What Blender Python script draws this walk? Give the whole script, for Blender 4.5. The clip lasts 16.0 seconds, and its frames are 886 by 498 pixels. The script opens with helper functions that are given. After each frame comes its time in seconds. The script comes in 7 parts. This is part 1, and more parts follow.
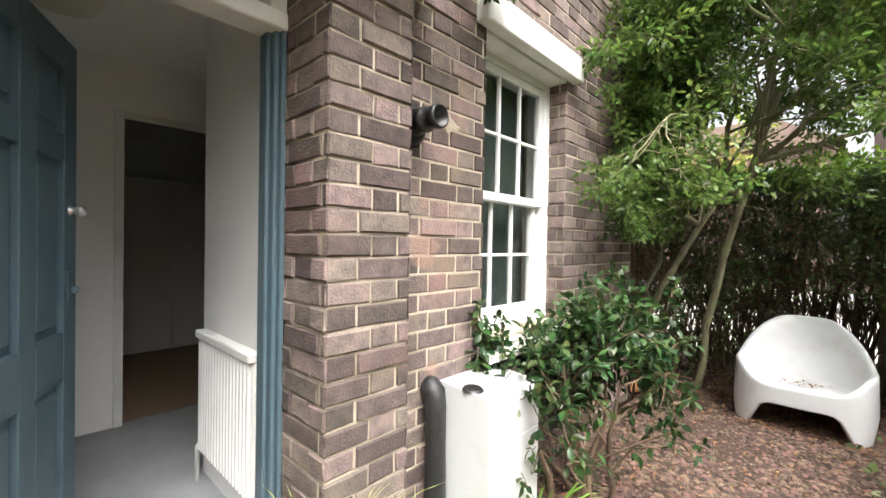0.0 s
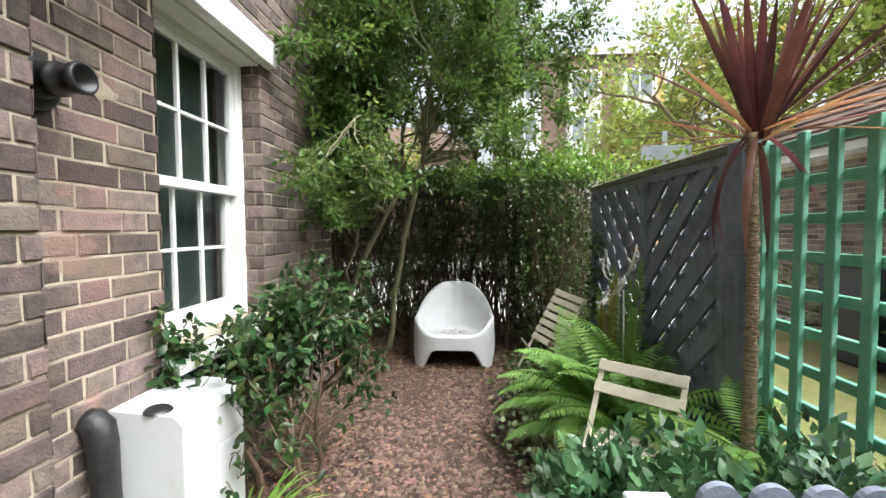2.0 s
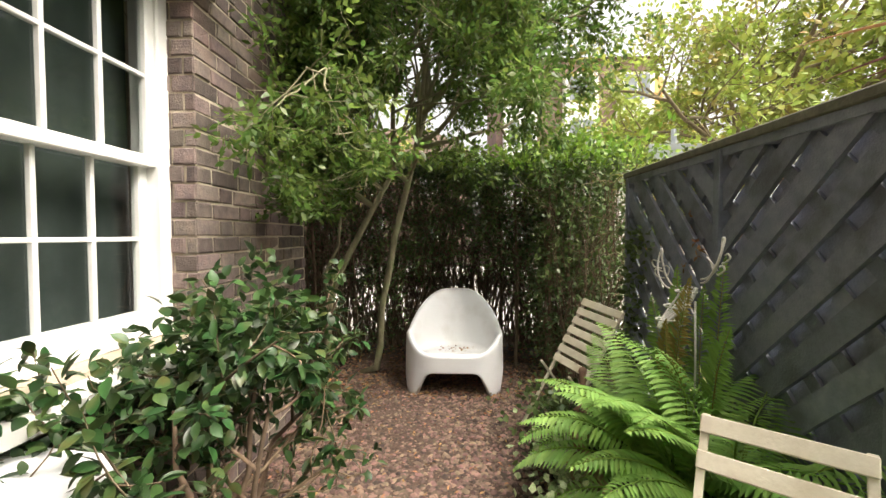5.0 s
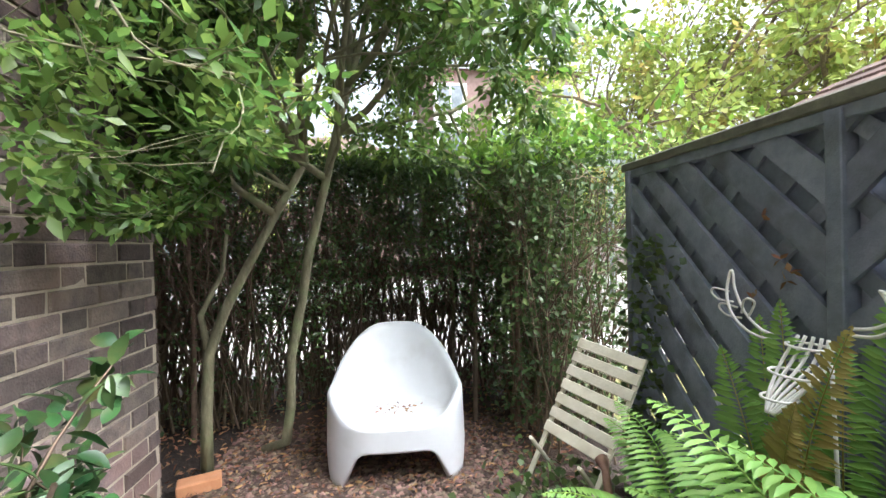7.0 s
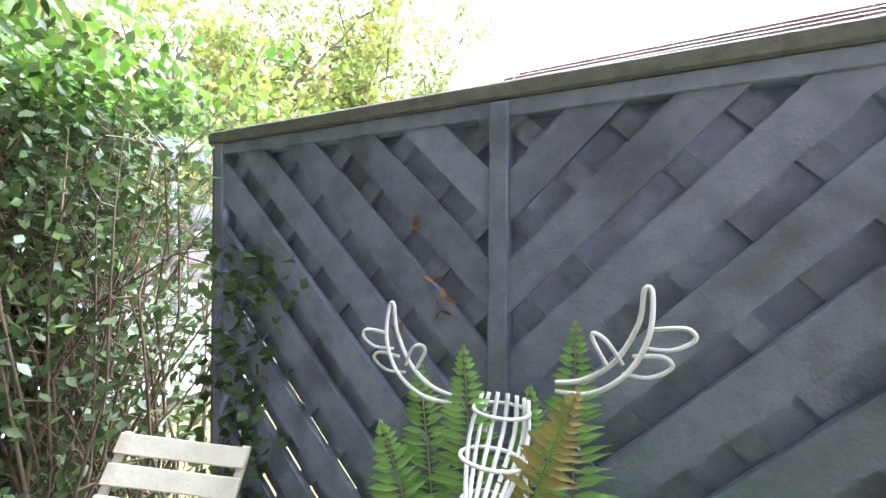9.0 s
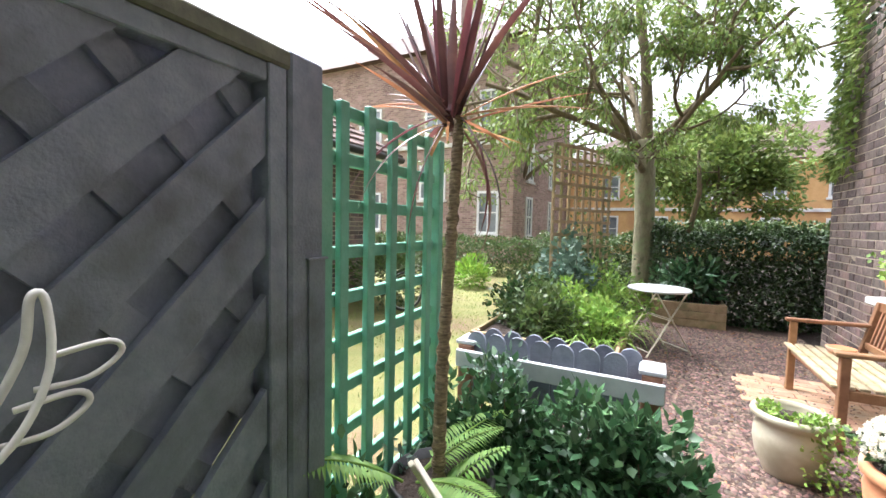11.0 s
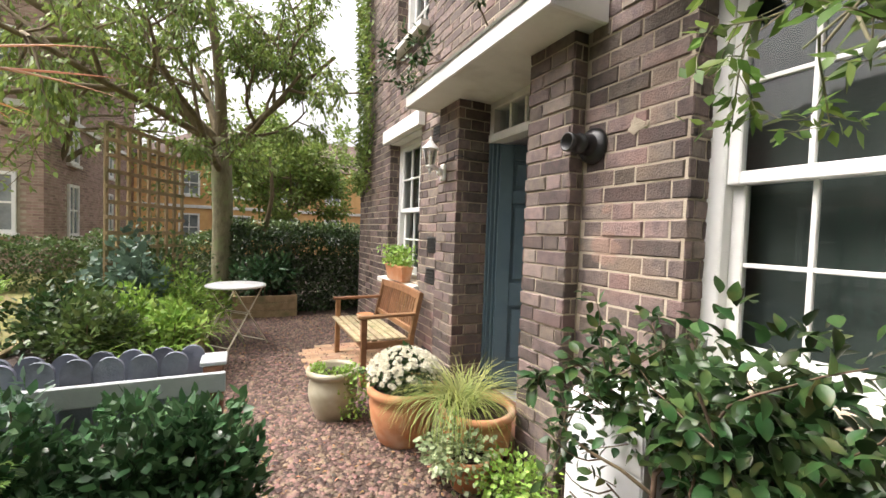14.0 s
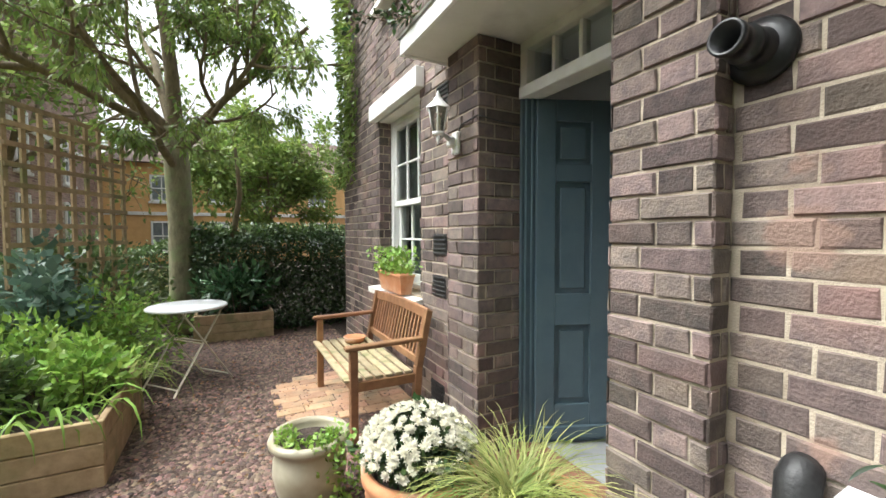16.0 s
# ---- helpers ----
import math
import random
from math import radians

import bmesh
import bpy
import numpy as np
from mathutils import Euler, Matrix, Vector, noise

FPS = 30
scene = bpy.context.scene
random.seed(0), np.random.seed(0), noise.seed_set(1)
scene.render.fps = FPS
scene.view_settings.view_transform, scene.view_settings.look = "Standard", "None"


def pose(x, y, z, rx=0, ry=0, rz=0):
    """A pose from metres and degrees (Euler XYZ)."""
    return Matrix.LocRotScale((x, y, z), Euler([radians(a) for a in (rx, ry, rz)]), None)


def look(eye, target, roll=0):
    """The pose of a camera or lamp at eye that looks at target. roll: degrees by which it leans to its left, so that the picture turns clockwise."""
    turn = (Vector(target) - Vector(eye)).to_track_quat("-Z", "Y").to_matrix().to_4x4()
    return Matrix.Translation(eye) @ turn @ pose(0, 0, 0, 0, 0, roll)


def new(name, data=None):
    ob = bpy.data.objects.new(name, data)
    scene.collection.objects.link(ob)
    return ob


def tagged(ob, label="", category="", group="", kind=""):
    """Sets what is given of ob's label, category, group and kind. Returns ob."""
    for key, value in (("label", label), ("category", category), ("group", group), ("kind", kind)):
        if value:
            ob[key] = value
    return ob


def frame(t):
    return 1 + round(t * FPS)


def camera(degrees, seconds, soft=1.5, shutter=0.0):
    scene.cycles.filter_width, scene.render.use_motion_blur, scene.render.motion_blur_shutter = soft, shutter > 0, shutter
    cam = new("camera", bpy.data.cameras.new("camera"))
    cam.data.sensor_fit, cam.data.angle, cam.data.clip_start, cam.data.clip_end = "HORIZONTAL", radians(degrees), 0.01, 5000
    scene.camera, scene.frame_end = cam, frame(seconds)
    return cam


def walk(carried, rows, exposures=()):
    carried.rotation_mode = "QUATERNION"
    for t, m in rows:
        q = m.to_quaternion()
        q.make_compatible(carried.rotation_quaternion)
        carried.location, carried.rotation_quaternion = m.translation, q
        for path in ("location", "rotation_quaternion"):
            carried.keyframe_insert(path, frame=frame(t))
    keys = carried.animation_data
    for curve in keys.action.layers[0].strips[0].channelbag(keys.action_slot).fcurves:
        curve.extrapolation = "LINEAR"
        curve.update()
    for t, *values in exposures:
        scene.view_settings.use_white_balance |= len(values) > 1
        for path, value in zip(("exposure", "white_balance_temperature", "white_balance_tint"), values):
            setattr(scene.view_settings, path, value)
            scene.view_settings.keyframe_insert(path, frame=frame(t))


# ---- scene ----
cam = camera(94.3, 16.0)
PATH = [
    (0, (1.247, 1.458, 1.348), (-0.196, 3.010, 1.320), 1.0),
    (0.5, (1.235, 1.443, 1.378), (0.305, 3.347, 1.348), 0.1),
    (1, (1.258, 1.433, 1.390), (0.748, 3.491, 1.331), -0.4),
    (1.5, (1.286, 1.432, 1.388), (1.039, 3.536, 1.306), -0.4),
    (2, (1.299, 1.429, 1.381), (1.161, 3.541, 1.280), -0.4),
    (2.5, (1.291, 1.436, 1.378), (1.187, 3.551, 1.270), -0.3),
    (3, (1.287, 1.505, 1.372), (1.170, 3.619, 1.260), -0.1),
    (3.2, (1.288, 1.556, 1.368), (1.162, 3.669, 1.259), -0.0),
    (5.3, (1.200, 2.296, 1.288), (1.114, 4.414, 1.240), -0.2),
    (5.5, (1.206, 2.409, 1.284), (1.142, 4.528, 1.248), -0.3),
    (6, (1.221, 2.614, 1.314), (1.197, 4.733, 1.277), -1.0),
    (6.5, (1.191, 2.875, 1.328), (1.252, 4.994, 1.304), -1.6),
    (7, (1.142, 3.102, 1.331), (1.393, 5.207, 1.316), -1.4),
    (7.5, (1.300, 3.322, 1.350), (1.712, 5.380, 1.291), 0.2),
    (8, (1.345, 3.555, 1.350), (2.290, 5.430, 1.318), -0.2),
    (8.5, (1.435, 3.700, 1.345), (2.831, 5.268, 1.332), 0.4),
    (9, (1.480, 3.810, 1.347), (3.345, 4.775, 1.348), 0.5),
    (9.3, (1.500, 3.846, 1.360), (3.534, 4.359, 1.262), 0.5),
    (9.5, (1.540, 3.852, 1.355), (3.626, 4.076, 1.277), 0.6),
    (10, (1.618, 3.880, 1.368), (3.590, 3.175, 1.230), 0.8),
    (10.2, (1.635, 3.892, 1.369), (3.447, 2.857, 1.230), 1.0),
    (12.3, (1.689, 4.157, 1.371), (1.444, 2.055, 1.248), 1.8),
    (12.5, (1.676, 4.153, 1.373), (1.315, 2.067, 1.255), 1.9),
    (13, (1.649, 4.148, 1.369), (1.028, 2.123, 1.268), 2.2),
    (13.5, (1.607, 4.141, 1.366), (0.803, 2.181, 1.279), 2.3),
    (14, (1.566, 4.127, 1.365), (0.639, 2.221, 1.287), 2.1),
    (14.5, (1.487, 4.003, 1.353), (0.520, 2.117, 1.286), 1.6),
    (15, (1.365, 3.806, 1.331), (0.407, 1.916, 1.264), 1.0),
    (15.5, (1.316, 3.516, 1.319), (0.383, 1.613, 1.251), 0.3),
    (16, (1.293, 3.192, 1.338), (0.316, 1.312, 1.258), -0.1),
]
walk(cam, [(t, look(eye, target, roll)) for t, eye, target, roll in PATH],
     [(0, 1.95, 6500, 10), (1.5, 1.65, 6150, 7), (3, 1.6, 6150, 7), (5.5, 1.85, 7250, 10), (6, 1.95, 7150, 10), (7, 2.3, 5850, 9), (7.5, 2.5, 5700, 10), (8.5, 2.85, 5500, 12), (9, 3.05, 5400, 15),
      (9.5, 3.3, 6050, 22), (10, 3.0, 5900, 21), (12.3, 1.65, 6200, 6), (14, 1.6, 6700, 13), (15.5, 1.5, 7200, 16), (16, 1.6, 6250, 6)])

# ---------------- light ----------------
world = bpy.data.worlds.new("world")
scene.world = world
world.use_nodes = True
wn = world.node_tree
sky = wn.nodes.new("ShaderNodeTexSky")
sky.sky_type = 'NISHITA'
sky.sun_disc = False
sky.sun_elevation = radians(58)
sky.sun_rotation = radians(115)
sky.dust_density = 9.0
sky.air_density = 1.0
sky.ozone_density = 0.6
pale = wn.nodes.new("ShaderNodeHueSaturation")
pale.inputs["Saturation"].default_value = 0.22
wn.links.new(sky.outputs[0], pale.inputs["Color"])
wn.links.new(pale.outputs[0], wn.nodes["Background"].inputs[0])
wn.nodes["Background"].inputs[1].default_value = 0.15
sun = new("sun", bpy.data.lights.new("sun", 'SUN'))
sun.data.energy = 0.5
sun.data.angle = radians(40)
sun.data.color = (1.0, 0.97, 0.93)
sun.matrix_world = look((6.5, -4.0, 12.0), (0, 0, 0))

# ---------------- materials ----------------
RNG = np.random.default_rng(5)


def link(nt, a, b):
    nt.links.new(a, b)


def material(name, c1, c2, scale=8.0, rough=0.7, bump=0.3, bscale=60.0, metal=0.0, island=0.0, obj=0.0, c3=None, s3=1.2, stretch=None, bdist=0.004, spec=0.5, leaf=0.0):
    """Two noise scales of colour, fine relief, and a shade that varies from piece to piece."""
    m = bpy.data.materials.new(name)
    m.use_nodes = True
    nt = m.node_tree
    bs = nt.nodes["Principled BSDF"]
    geo = nt.nodes.new("ShaderNodeNewGeometry")
    vec = geo.outputs["Position"]
    if stretch:
        mp = nt.nodes.new("ShaderNodeMapping")
        mp.inputs["Scale"].default_value = stretch
        link(nt, vec, mp.inputs["Vector"])
        vec = mp.outputs["Vector"]
    n1 = nt.nodes.new("ShaderNodeTexNoise")
    n1.inputs["Scale"].default_value = scale
    n1.inputs["Detail"].default_value = 5
    n1.inputs["Roughness"].default_value = 0.65
    link(nt, vec, n1.inputs["Vector"])
    ramp = nt.nodes.new("ShaderNodeMapRange")
    ramp.inputs["From Min"].default_value = 0.32
    ramp.inputs["From Max"].default_value = 0.68
    link(nt, n1.outputs["Fac"], ramp.inputs["Value"])
    mx = nt.nodes.new("ShaderNodeMix")
    mx.data_type = 'RGBA'
    mx.inputs[6].default_value = (*c1, 1)
    mx.inputs[7].default_value = (*c2, 1)
    link(nt, ramp.outputs["Result"], mx.inputs[0])
    col = mx.outputs[2]
    if c3:
        n3 = nt.nodes.new("ShaderNodeTexNoise")
        n3.inputs["Scale"].default_value = s3
        n3.inputs["Detail"].default_value = 6
        link(nt, geo.outputs["Position"], n3.inputs["Vector"])
        r3 = nt.nodes.new("ShaderNodeMapRange")
        r3.inputs["From Min"].default_value = 0.52
        r3.inputs["From Max"].default_value = 0.7
        link(nt, n3.outputs["Fac"], r3.inputs["Value"])
        m3 = nt.nodes.new("ShaderNodeMix")
        m3.data_type = 'RGBA'
        m3.inputs[7].default_value = (*c3, 1)
        link(nt, r3.outputs["Result"], m3.inputs[0])
        link(nt, col, m3.inputs[6])
        col = m3.outputs[2]
    if island or obj:
        add = nt.nodes.new("ShaderNodeMath")
        add.operation = 'ADD'
        oi = nt.nodes.new("ShaderNodeObjectInfo")
        link(nt, geo.outputs["Random Per Island"], add.inputs[0])
        link(nt, oi.outputs["Random"], add.inputs[1])
        fr = nt.nodes.new("ShaderNodeMath")
        fr.operation = 'FRACT'
        link(nt, add.outputs[0], fr.inputs[0])
        amount = max(island, obj)
        hsv = nt.nodes.new("ShaderNodeHueSaturation")
        vr = nt.nodes.new("ShaderNodeMapRange")
        vr.inputs["To Min"].default_value = 1 - amount
        vr.inputs["To Max"].default_value = 1 + amount
        link(nt, fr.outputs[0], vr.inputs["Value"])
        link(nt, vr.outputs["Result"], hsv.inputs["Value"])
        hr = nt.nodes.new("ShaderNodeMath")
        hr.operation = 'MULTIPLY'
        hr.inputs[1].default_value = 7.31
        link(nt, fr.outputs[0], hr.inputs[0])
        hf = nt.nodes.new("ShaderNodeMath")
        hf.operation = 'FRACT'
        link(nt, hr.outputs[0], hf.inputs[0])
        hm = nt.nodes.new("ShaderNodeMapRange")
        hm.inputs["To Min"].default_value = 0.5 - 0.05 * amount
        hm.inputs["To Max"].default_value = 0.5 + 0.05 * amount
        link(nt, hf.outputs[0], hm.inputs["Value"])
        link(nt, hm.outputs["Result"], hsv.inputs["Hue"])
        link(nt, col, hsv.inputs["Color"])
        col = hsv.outputs["Color"]
    link(nt, col, bs.inputs["Base Color"])
    bs.inputs["Roughness"].default_value = rough
    bs.inputs["Metallic"].default_value = metal
    bs.inputs["Specular IOR Level"].default_value = spec
    if bump:
        nb = nt.nodes.new("ShaderNodeTexNoise")
        nb.inputs["Scale"].default_value = bscale
        nb.inputs["Detail"].default_value = 6
        link(nt, vec, nb.inputs["Vector"])
        b = nt.nodes.new("ShaderNodeBump")
        b.inputs["Strength"].default_value = bump
        b.inputs["Distance"].default_value = bdist
        link(nt, nb.outputs["Fac"], b.inputs["Height"])
        link(nt, b.outputs["Normal"], bs.inputs["Normal"])
    if leaf:
        tr = nt.nodes.new("ShaderNodeBsdfTranslucent")
        link(nt, col, tr.inputs["Color"])
        ms = nt.nodes.new("ShaderNodeMixShader")
        ms.inputs[0].default_value = leaf
        link(nt, bs.outputs[0], ms.inputs[1])
        link(nt, tr.outputs[0], ms.inputs[2])
        link(nt, ms.outputs[0], nt.nodes["Material Output"].inputs["Surface"])
    return m


def glass_material(name, tint):
    m = bpy.data.materials.new(name)
    m.use_nodes = True
    nt = m.node_tree
    tp = nt.nodes.new("ShaderNodeBsdfTransparent")
    tp.inputs[0].default_value = (*tint, 1)
    gl = nt.nodes.new("ShaderNodeBsdfGlossy")
    gl.inputs["Roughness"].default_value = 0.02
    fz = nt.nodes.new("ShaderNodeFresnel")
    fz.inputs["IOR"].default_value = 1.6
    ms = nt.nodes.new("ShaderNodeMixShader")
    link(nt, fz.outputs[0], ms.inputs[0])
    link(nt, tp.outputs[0], ms.inputs[1])
    link(nt, gl.outputs[0], ms.inputs[2])
    link(nt, ms.outputs[0], nt.nodes["Material Output"].inputs["Surface"])
    return m


BRICK = material("brown_brick", (0.092, 0.072, 0.067), (0.195, 0.147, 0.127), 17, 0.88, 0.95, 110, island=0.5, obj=0.5, c3=(0.205, 0.138, 0.111), s3=2.3, bdist=0.006)
MORTAR = material("sandy_mortar", (0.38, 0.315, 0.235), (0.52, 0.45, 0.35), 9, 0.95, 0.9, 150, c3=(0.28, 0.225, 0.165), s3=3)
WHITE = material("white_gloss_paint", (0.76, 0.76, 0.74), (0.83, 0.83, 0.81), 5, 0.35, 0.15, 30, c3=(0.68, 0.68, 0.65), s3=2)
OFFWHITE = material("chalky_white_render", (0.7, 0.69, 0.65), (0.8, 0.79, 0.75), 4, 0.8, 0.3, 60, c3=(0.55, 0.53, 0.48), s3=2.5)
WALLWHITE = material("white_wall_paint", (0.86, 0.855, 0.84), (0.9, 0.89, 0.875), 3, 0.7, 0.1, 90)
DOORBLUE = material("slate_blue_door_paint", (0.07, 0.112, 0.137), (0.09, 0.137, 0.162), 6, 0.38, 0.15, 40, c3=(0.08, 0.12, 0.14), s3=3)
BLACK = material("black_plastic", (0.012, 0.012, 0.013), (0.025, 0.025, 0.026), 30, 0.35, 0.2, 80)
IRON = material("black_cast_iron", (0.01, 0.01, 0.011), (0.03, 0.03, 0.03), 30, 0.5, 0.5, 90)
FENCE = material("slate_grey_fence_paint", (0.15, 0.166, 0.21), (0.225, 0.244, 0.3), 16, 0.5, 0.6, 120, obj=0.22, c3=(0.1, 0.108, 0.125), s3=6)
FENCECAP = material("weathered_grey_green_cap", (0.1, 0.1, 0.075), (0.17, 0.165, 0.12), 18, 0.85, 0.6, 90)
GREEN = material("green_trellis_paint", (0.125, 0.335, 0.235), (0.175, 0.42, 0.31), 20, 0.55, 0.4, 100, obj=0.1, c3=(0.2, 0.42, 0.31), s3=8)
GRAVEL = material("brown_gravel_bed", (0.04, 0.025, 0.019), (0.11, 0.068, 0.05), 55, 0.95, 1.0, 60, c3=(0.1, 0.065, 0.05), s3=1.1, bdist=0.02)
STONE = material("gravel_stone", (0.072, 0.045, 0.034), (0.185, 0.117, 0.087), 20, 0.7, 0.3, 90, island=0.75)
CHIP = material("dead_leaf_litter", (0.2, 0.1, 0.05), (0.32, 0.17, 0.08), 30, 0.8, 0.2, 60, island=0.5)
SOIL = material("dark_soil", (0.028, 0.019, 0.014), (0.06, 0.04, 0.03), 25, 0.95, 1.0, 70, bdist=0.02)
LAWN = material("dry_lawn", (0.15, 0.17, 0.045), (0.24, 0.22, 0.08), 3, 0.95, 0.8, 90, c3=(0.2, 0.14, 0.075), s3=0.7, bdist=0.02)
GRASSBLADE = material("grass_blade", (0.16, 0.24, 0.05), (0.3, 0.33, 0.1), 6, 0.7, 0, island=0.35, leaf=0.3)
ASPHALT = material("pale_pavement", (0.4, 0.38, 0.35), (0.5, 0.48, 0.45), 5, 0.9, 0.4, 60, c3=(0.32, 0.3, 0.28), s3=0.8)
PLASTIC = material("white_moulded_plastic", (0.66, 0.67, 0.68), (0.71, 0.72, 0.73), 3, 0.32, 0.06, 20, c3=(0.6, 0.6, 0.59), s3=4)
CREAM = material("cream_painted_slat", (0.6, 0.55, 0.42), (0.72, 0.67, 0.54), 18, 0.6, 0.3, 80, obj=0.08, c3=(0.5, 0.44, 0.32), s3=9)
TEAK = material("oiled_teak", (0.2, 0.095, 0.045), (0.32, 0.165, 0.08), 9, 0.6, 0.4, 60, obj=0.15, stretch=(1, 1, 1))
TEAKGREY = material("mossy_weathered_teak", (0.3, 0.25, 0.14), (0.42, 0.35, 0.22), 14, 0.8, 0.4, 70, obj=0.15, c3=(0.2, 0.2, 0.09), s3=9)
TIMBER = material("weathered_planter_timber", (0.27, 0.19, 0.1), (0.42, 0.31, 0.18), 11, 0.85, 0.5, 60, obj=0.15, c3=(0.17, 0.17, 0.07), s3=3.5)
REDWOOD = material("red_brown_post", (0.17, 0.075, 0.045), (0.25, 0.12, 0.07), 14, 0.75, 0.5, 70)
TERRA = material("terracotta", (0.46, 0.19, 0.085), (0.58, 0.28, 0.14), 7, 0.85, 0.4, 70, c3=(0.6, 0.42, 0.3), s3=4)
GLAZE = material("beige_glazed_pot", (0.36, 0.33, 0.24), (0.46, 0.43, 0.32), 7, 0.4, 0.2, 50, c3=(0.3, 0.27, 0.18), s3=4)
PAVER = material("sand_brick_paver", (0.42, 0.25, 0.15), (0.52, 0.34, 0.22), 12, 0.9, 0.5, 90, obj=0.2, c3=(0.33, 0.25, 0.17), s3=5)
BARK = material("grey_green_bark", (0.13, 0.12, 0.07), (0.27, 0.245, 0.15), 16, 0.9, 0.8, 60, c3=(0.2, 0.23, 0.11), s3=5, stretch=(1, 1, 0.4), bdist=0.01)
BARK2 = material("olive_brown_bark", (0.11, 0.085, 0.05), (0.22, 0.175, 0.1), 16, 0.9, 0.8, 60, stretch=(1, 1, 0.35), bdist=0.012)
TWIG = material("dry_brown_twig", (0.1, 0.07, 0.045), (0.2, 0.14, 0.09), 20, 0.9, 0.3, 60, island=0.3)
PALMBARK = material("ringed_palm_bark", (0.11, 0.075, 0.045), (0.42, 0.31, 0.19), 34, 0.9, 0.9, 45, stretch=(1, 1, 4), bdist=0.015)
LEAF_TREE = material("small_glossy_leaf", (0.075, 0.135, 0.028), (0.14, 0.215, 0.048), 1.5, 0.4, 0, island=0.5, leaf=0.55)
LEAF_HEDGE = material("hedge_leaf", (0.062, 0.105, 0.032), (0.115, 0.17, 0.05), 2, 0.42, 0, island=0.45, leaf=0.28)
LEAF_BRIGHT = material("bright_young_leaf", (0.14, 0.27, 0.03), (0.24, 0.38, 0.06), 2, 0.5, 0, island=0.35, leaf=0.4)
LEAF_DARK = material("dark_hedge_leaf", (0.025, 0.055, 0.015), (0.05, 0.09, 0.026), 2, 0.45, 0, island=0.5, leaf=0.2)
LEAF_CAM = material("camellia_leaf", (0.02, 0.05, 0.016), (0.045, 0.098, 0.028), 9, 0.33, 0.1, 40, island=0.6, leaf=0.2, spec=0.35, c3=(0.085, 0.09, 0.03), s3=14)
LEAF_GLOSS = material("glossy_shrub_leaf", (0.05, 0.12, 0.05), (0.095, 0.185, 0.082), 4, 0.25, 0, island=0.45, leaf=0.15)
LEAF_BLUE = material("blue_green_leaf", (0.09, 0.16, 0.11), (0.15, 0.23, 0.17), 3, 0.5, 0, island=0.35, leaf=0.2)
LEAF_LIME = material("lime_leaf", (0.18, 0.32, 0.05), (0.28, 0.42, 0.09), 4, 0.5, 0, island=0.35, leaf=0.35)
LEAF_VAR = material("cream_edged_leaf", (0.16, 0.26, 0.1), (0.45, 0.48, 0.3), 60, 0.45, 0, island=0.3, leaf=0.25)
LEAF_ASH = material("pale_ash_leaf", (0.15, 0.225, 0.05), (0.24, 0.32, 0.08), 1.0, 0.5, 0, island=0.4, leaf=0.4)
LEAF_MAPLE = material("yellow_green_tree_leaf", (0.23, 0.32, 0.06), (0.35, 0.41, 0.09), 0.7, 0.55, 0, island=0.35, c3=(0.36, 0.24, 0.07), s3=0.9, leaf=0.4)
FERN = material("fern_green", (0.19, 0.36, 0.075), (0.29, 0.48, 0.12), 3, 0.5, 0, island=0.2, leaf=0.35)
FERNOLD = material("ochre_fern", (0.34, 0.27, 0.07), (0.42, 0.36, 0.12), 5, 0.6, 0, island=0.2, leaf=0.35)
CORDY = material("bronze_sword_leaf", (0.085, 0.03, 0.033), (0.19, 0.075, 0.06), 9, 0.4, 0, island=0.5, leaf=0.25, stretch=(1, 1, 1))
CORDYDRY = material("orange_dried_sword_leaf", (0.36, 0.15, 0.065), (0.46, 0.24, 0.13), 9, 0.6, 0, island=0.3, leaf=0.3)
STRAW = material("straw_grass", (0.22, 0.27, 0.07), (0.4, 0.4, 0.16), 4, 0.6, 0, island=0.3, leaf=0.35)
PETAL = material("white_petal", (0.76, 0.73, 0.6), (0.84, 0.82, 0.72), 9, 0.6, 0, island=0.08, leaf=0.3)
WIRE = material("white_wrapped_wire", (0.6, 0.58, 0.54), (0.76, 0.74, 0.7), 25, 0.7, 0.3, 90)
RUST = material("rusty_metal_bird", (0.16, 0.08, 0.055), (0.28, 0.16, 0.11), 20, 0.7, 0.5, 80)
GLASS = glass_material("window_glass", (0.84, 0.9, 0.87))
LAMPGLASS = glass_material("lantern_glass", (0.85, 0.85, 0.8))
ROOFTILE = material("brown_roof_tile", (0.085, 0.05, 0.037), (0.145, 0.092, 0.07), 7, 0.9, 0.5, 60, island=0.3)
REDBRICK = material("far_red_brick", (0.3, 0.2, 0.165), (0.4, 0.28, 0.235), 6, 0.9, 0.4, 50, island=0.25, c3=(0.22, 0.145, 0.12), s3=0.8)
TANBRICK = material("far_tan_brick", (0.62, 0.36, 0.14), (0.72, 0.45, 0.2), 4, 0.9, 0.4, 50, c3=(0.5, 0.27, 0.12), s3=0.6)
GREYFLOOR = material("grey_lino", (0.24, 0.25, 0.26), (0.34, 0.35, 0.36), 3, 0.4, 0.1, 40)
OAKFLOOR = material("tan_carpet", (0.3, 0.22, 0.15), (0.36, 0.27, 0.19), 30, 0.9, 0.3, 120)
# near-black grey: the dimness of the rooms behind the sashes, put into colour
ROOMDIM = material("dim_room_grey", (0.05, 0.066, 0.062), (0.075, 0.094, 0.088), 4, 0.9, 0.2, 60)
CHROME = material("dull_chrome", (0.5, 0.5, 0.5), (0.6, 0.6, 0.6), 20, 0.35, 0.1, 60, metal=0.9)
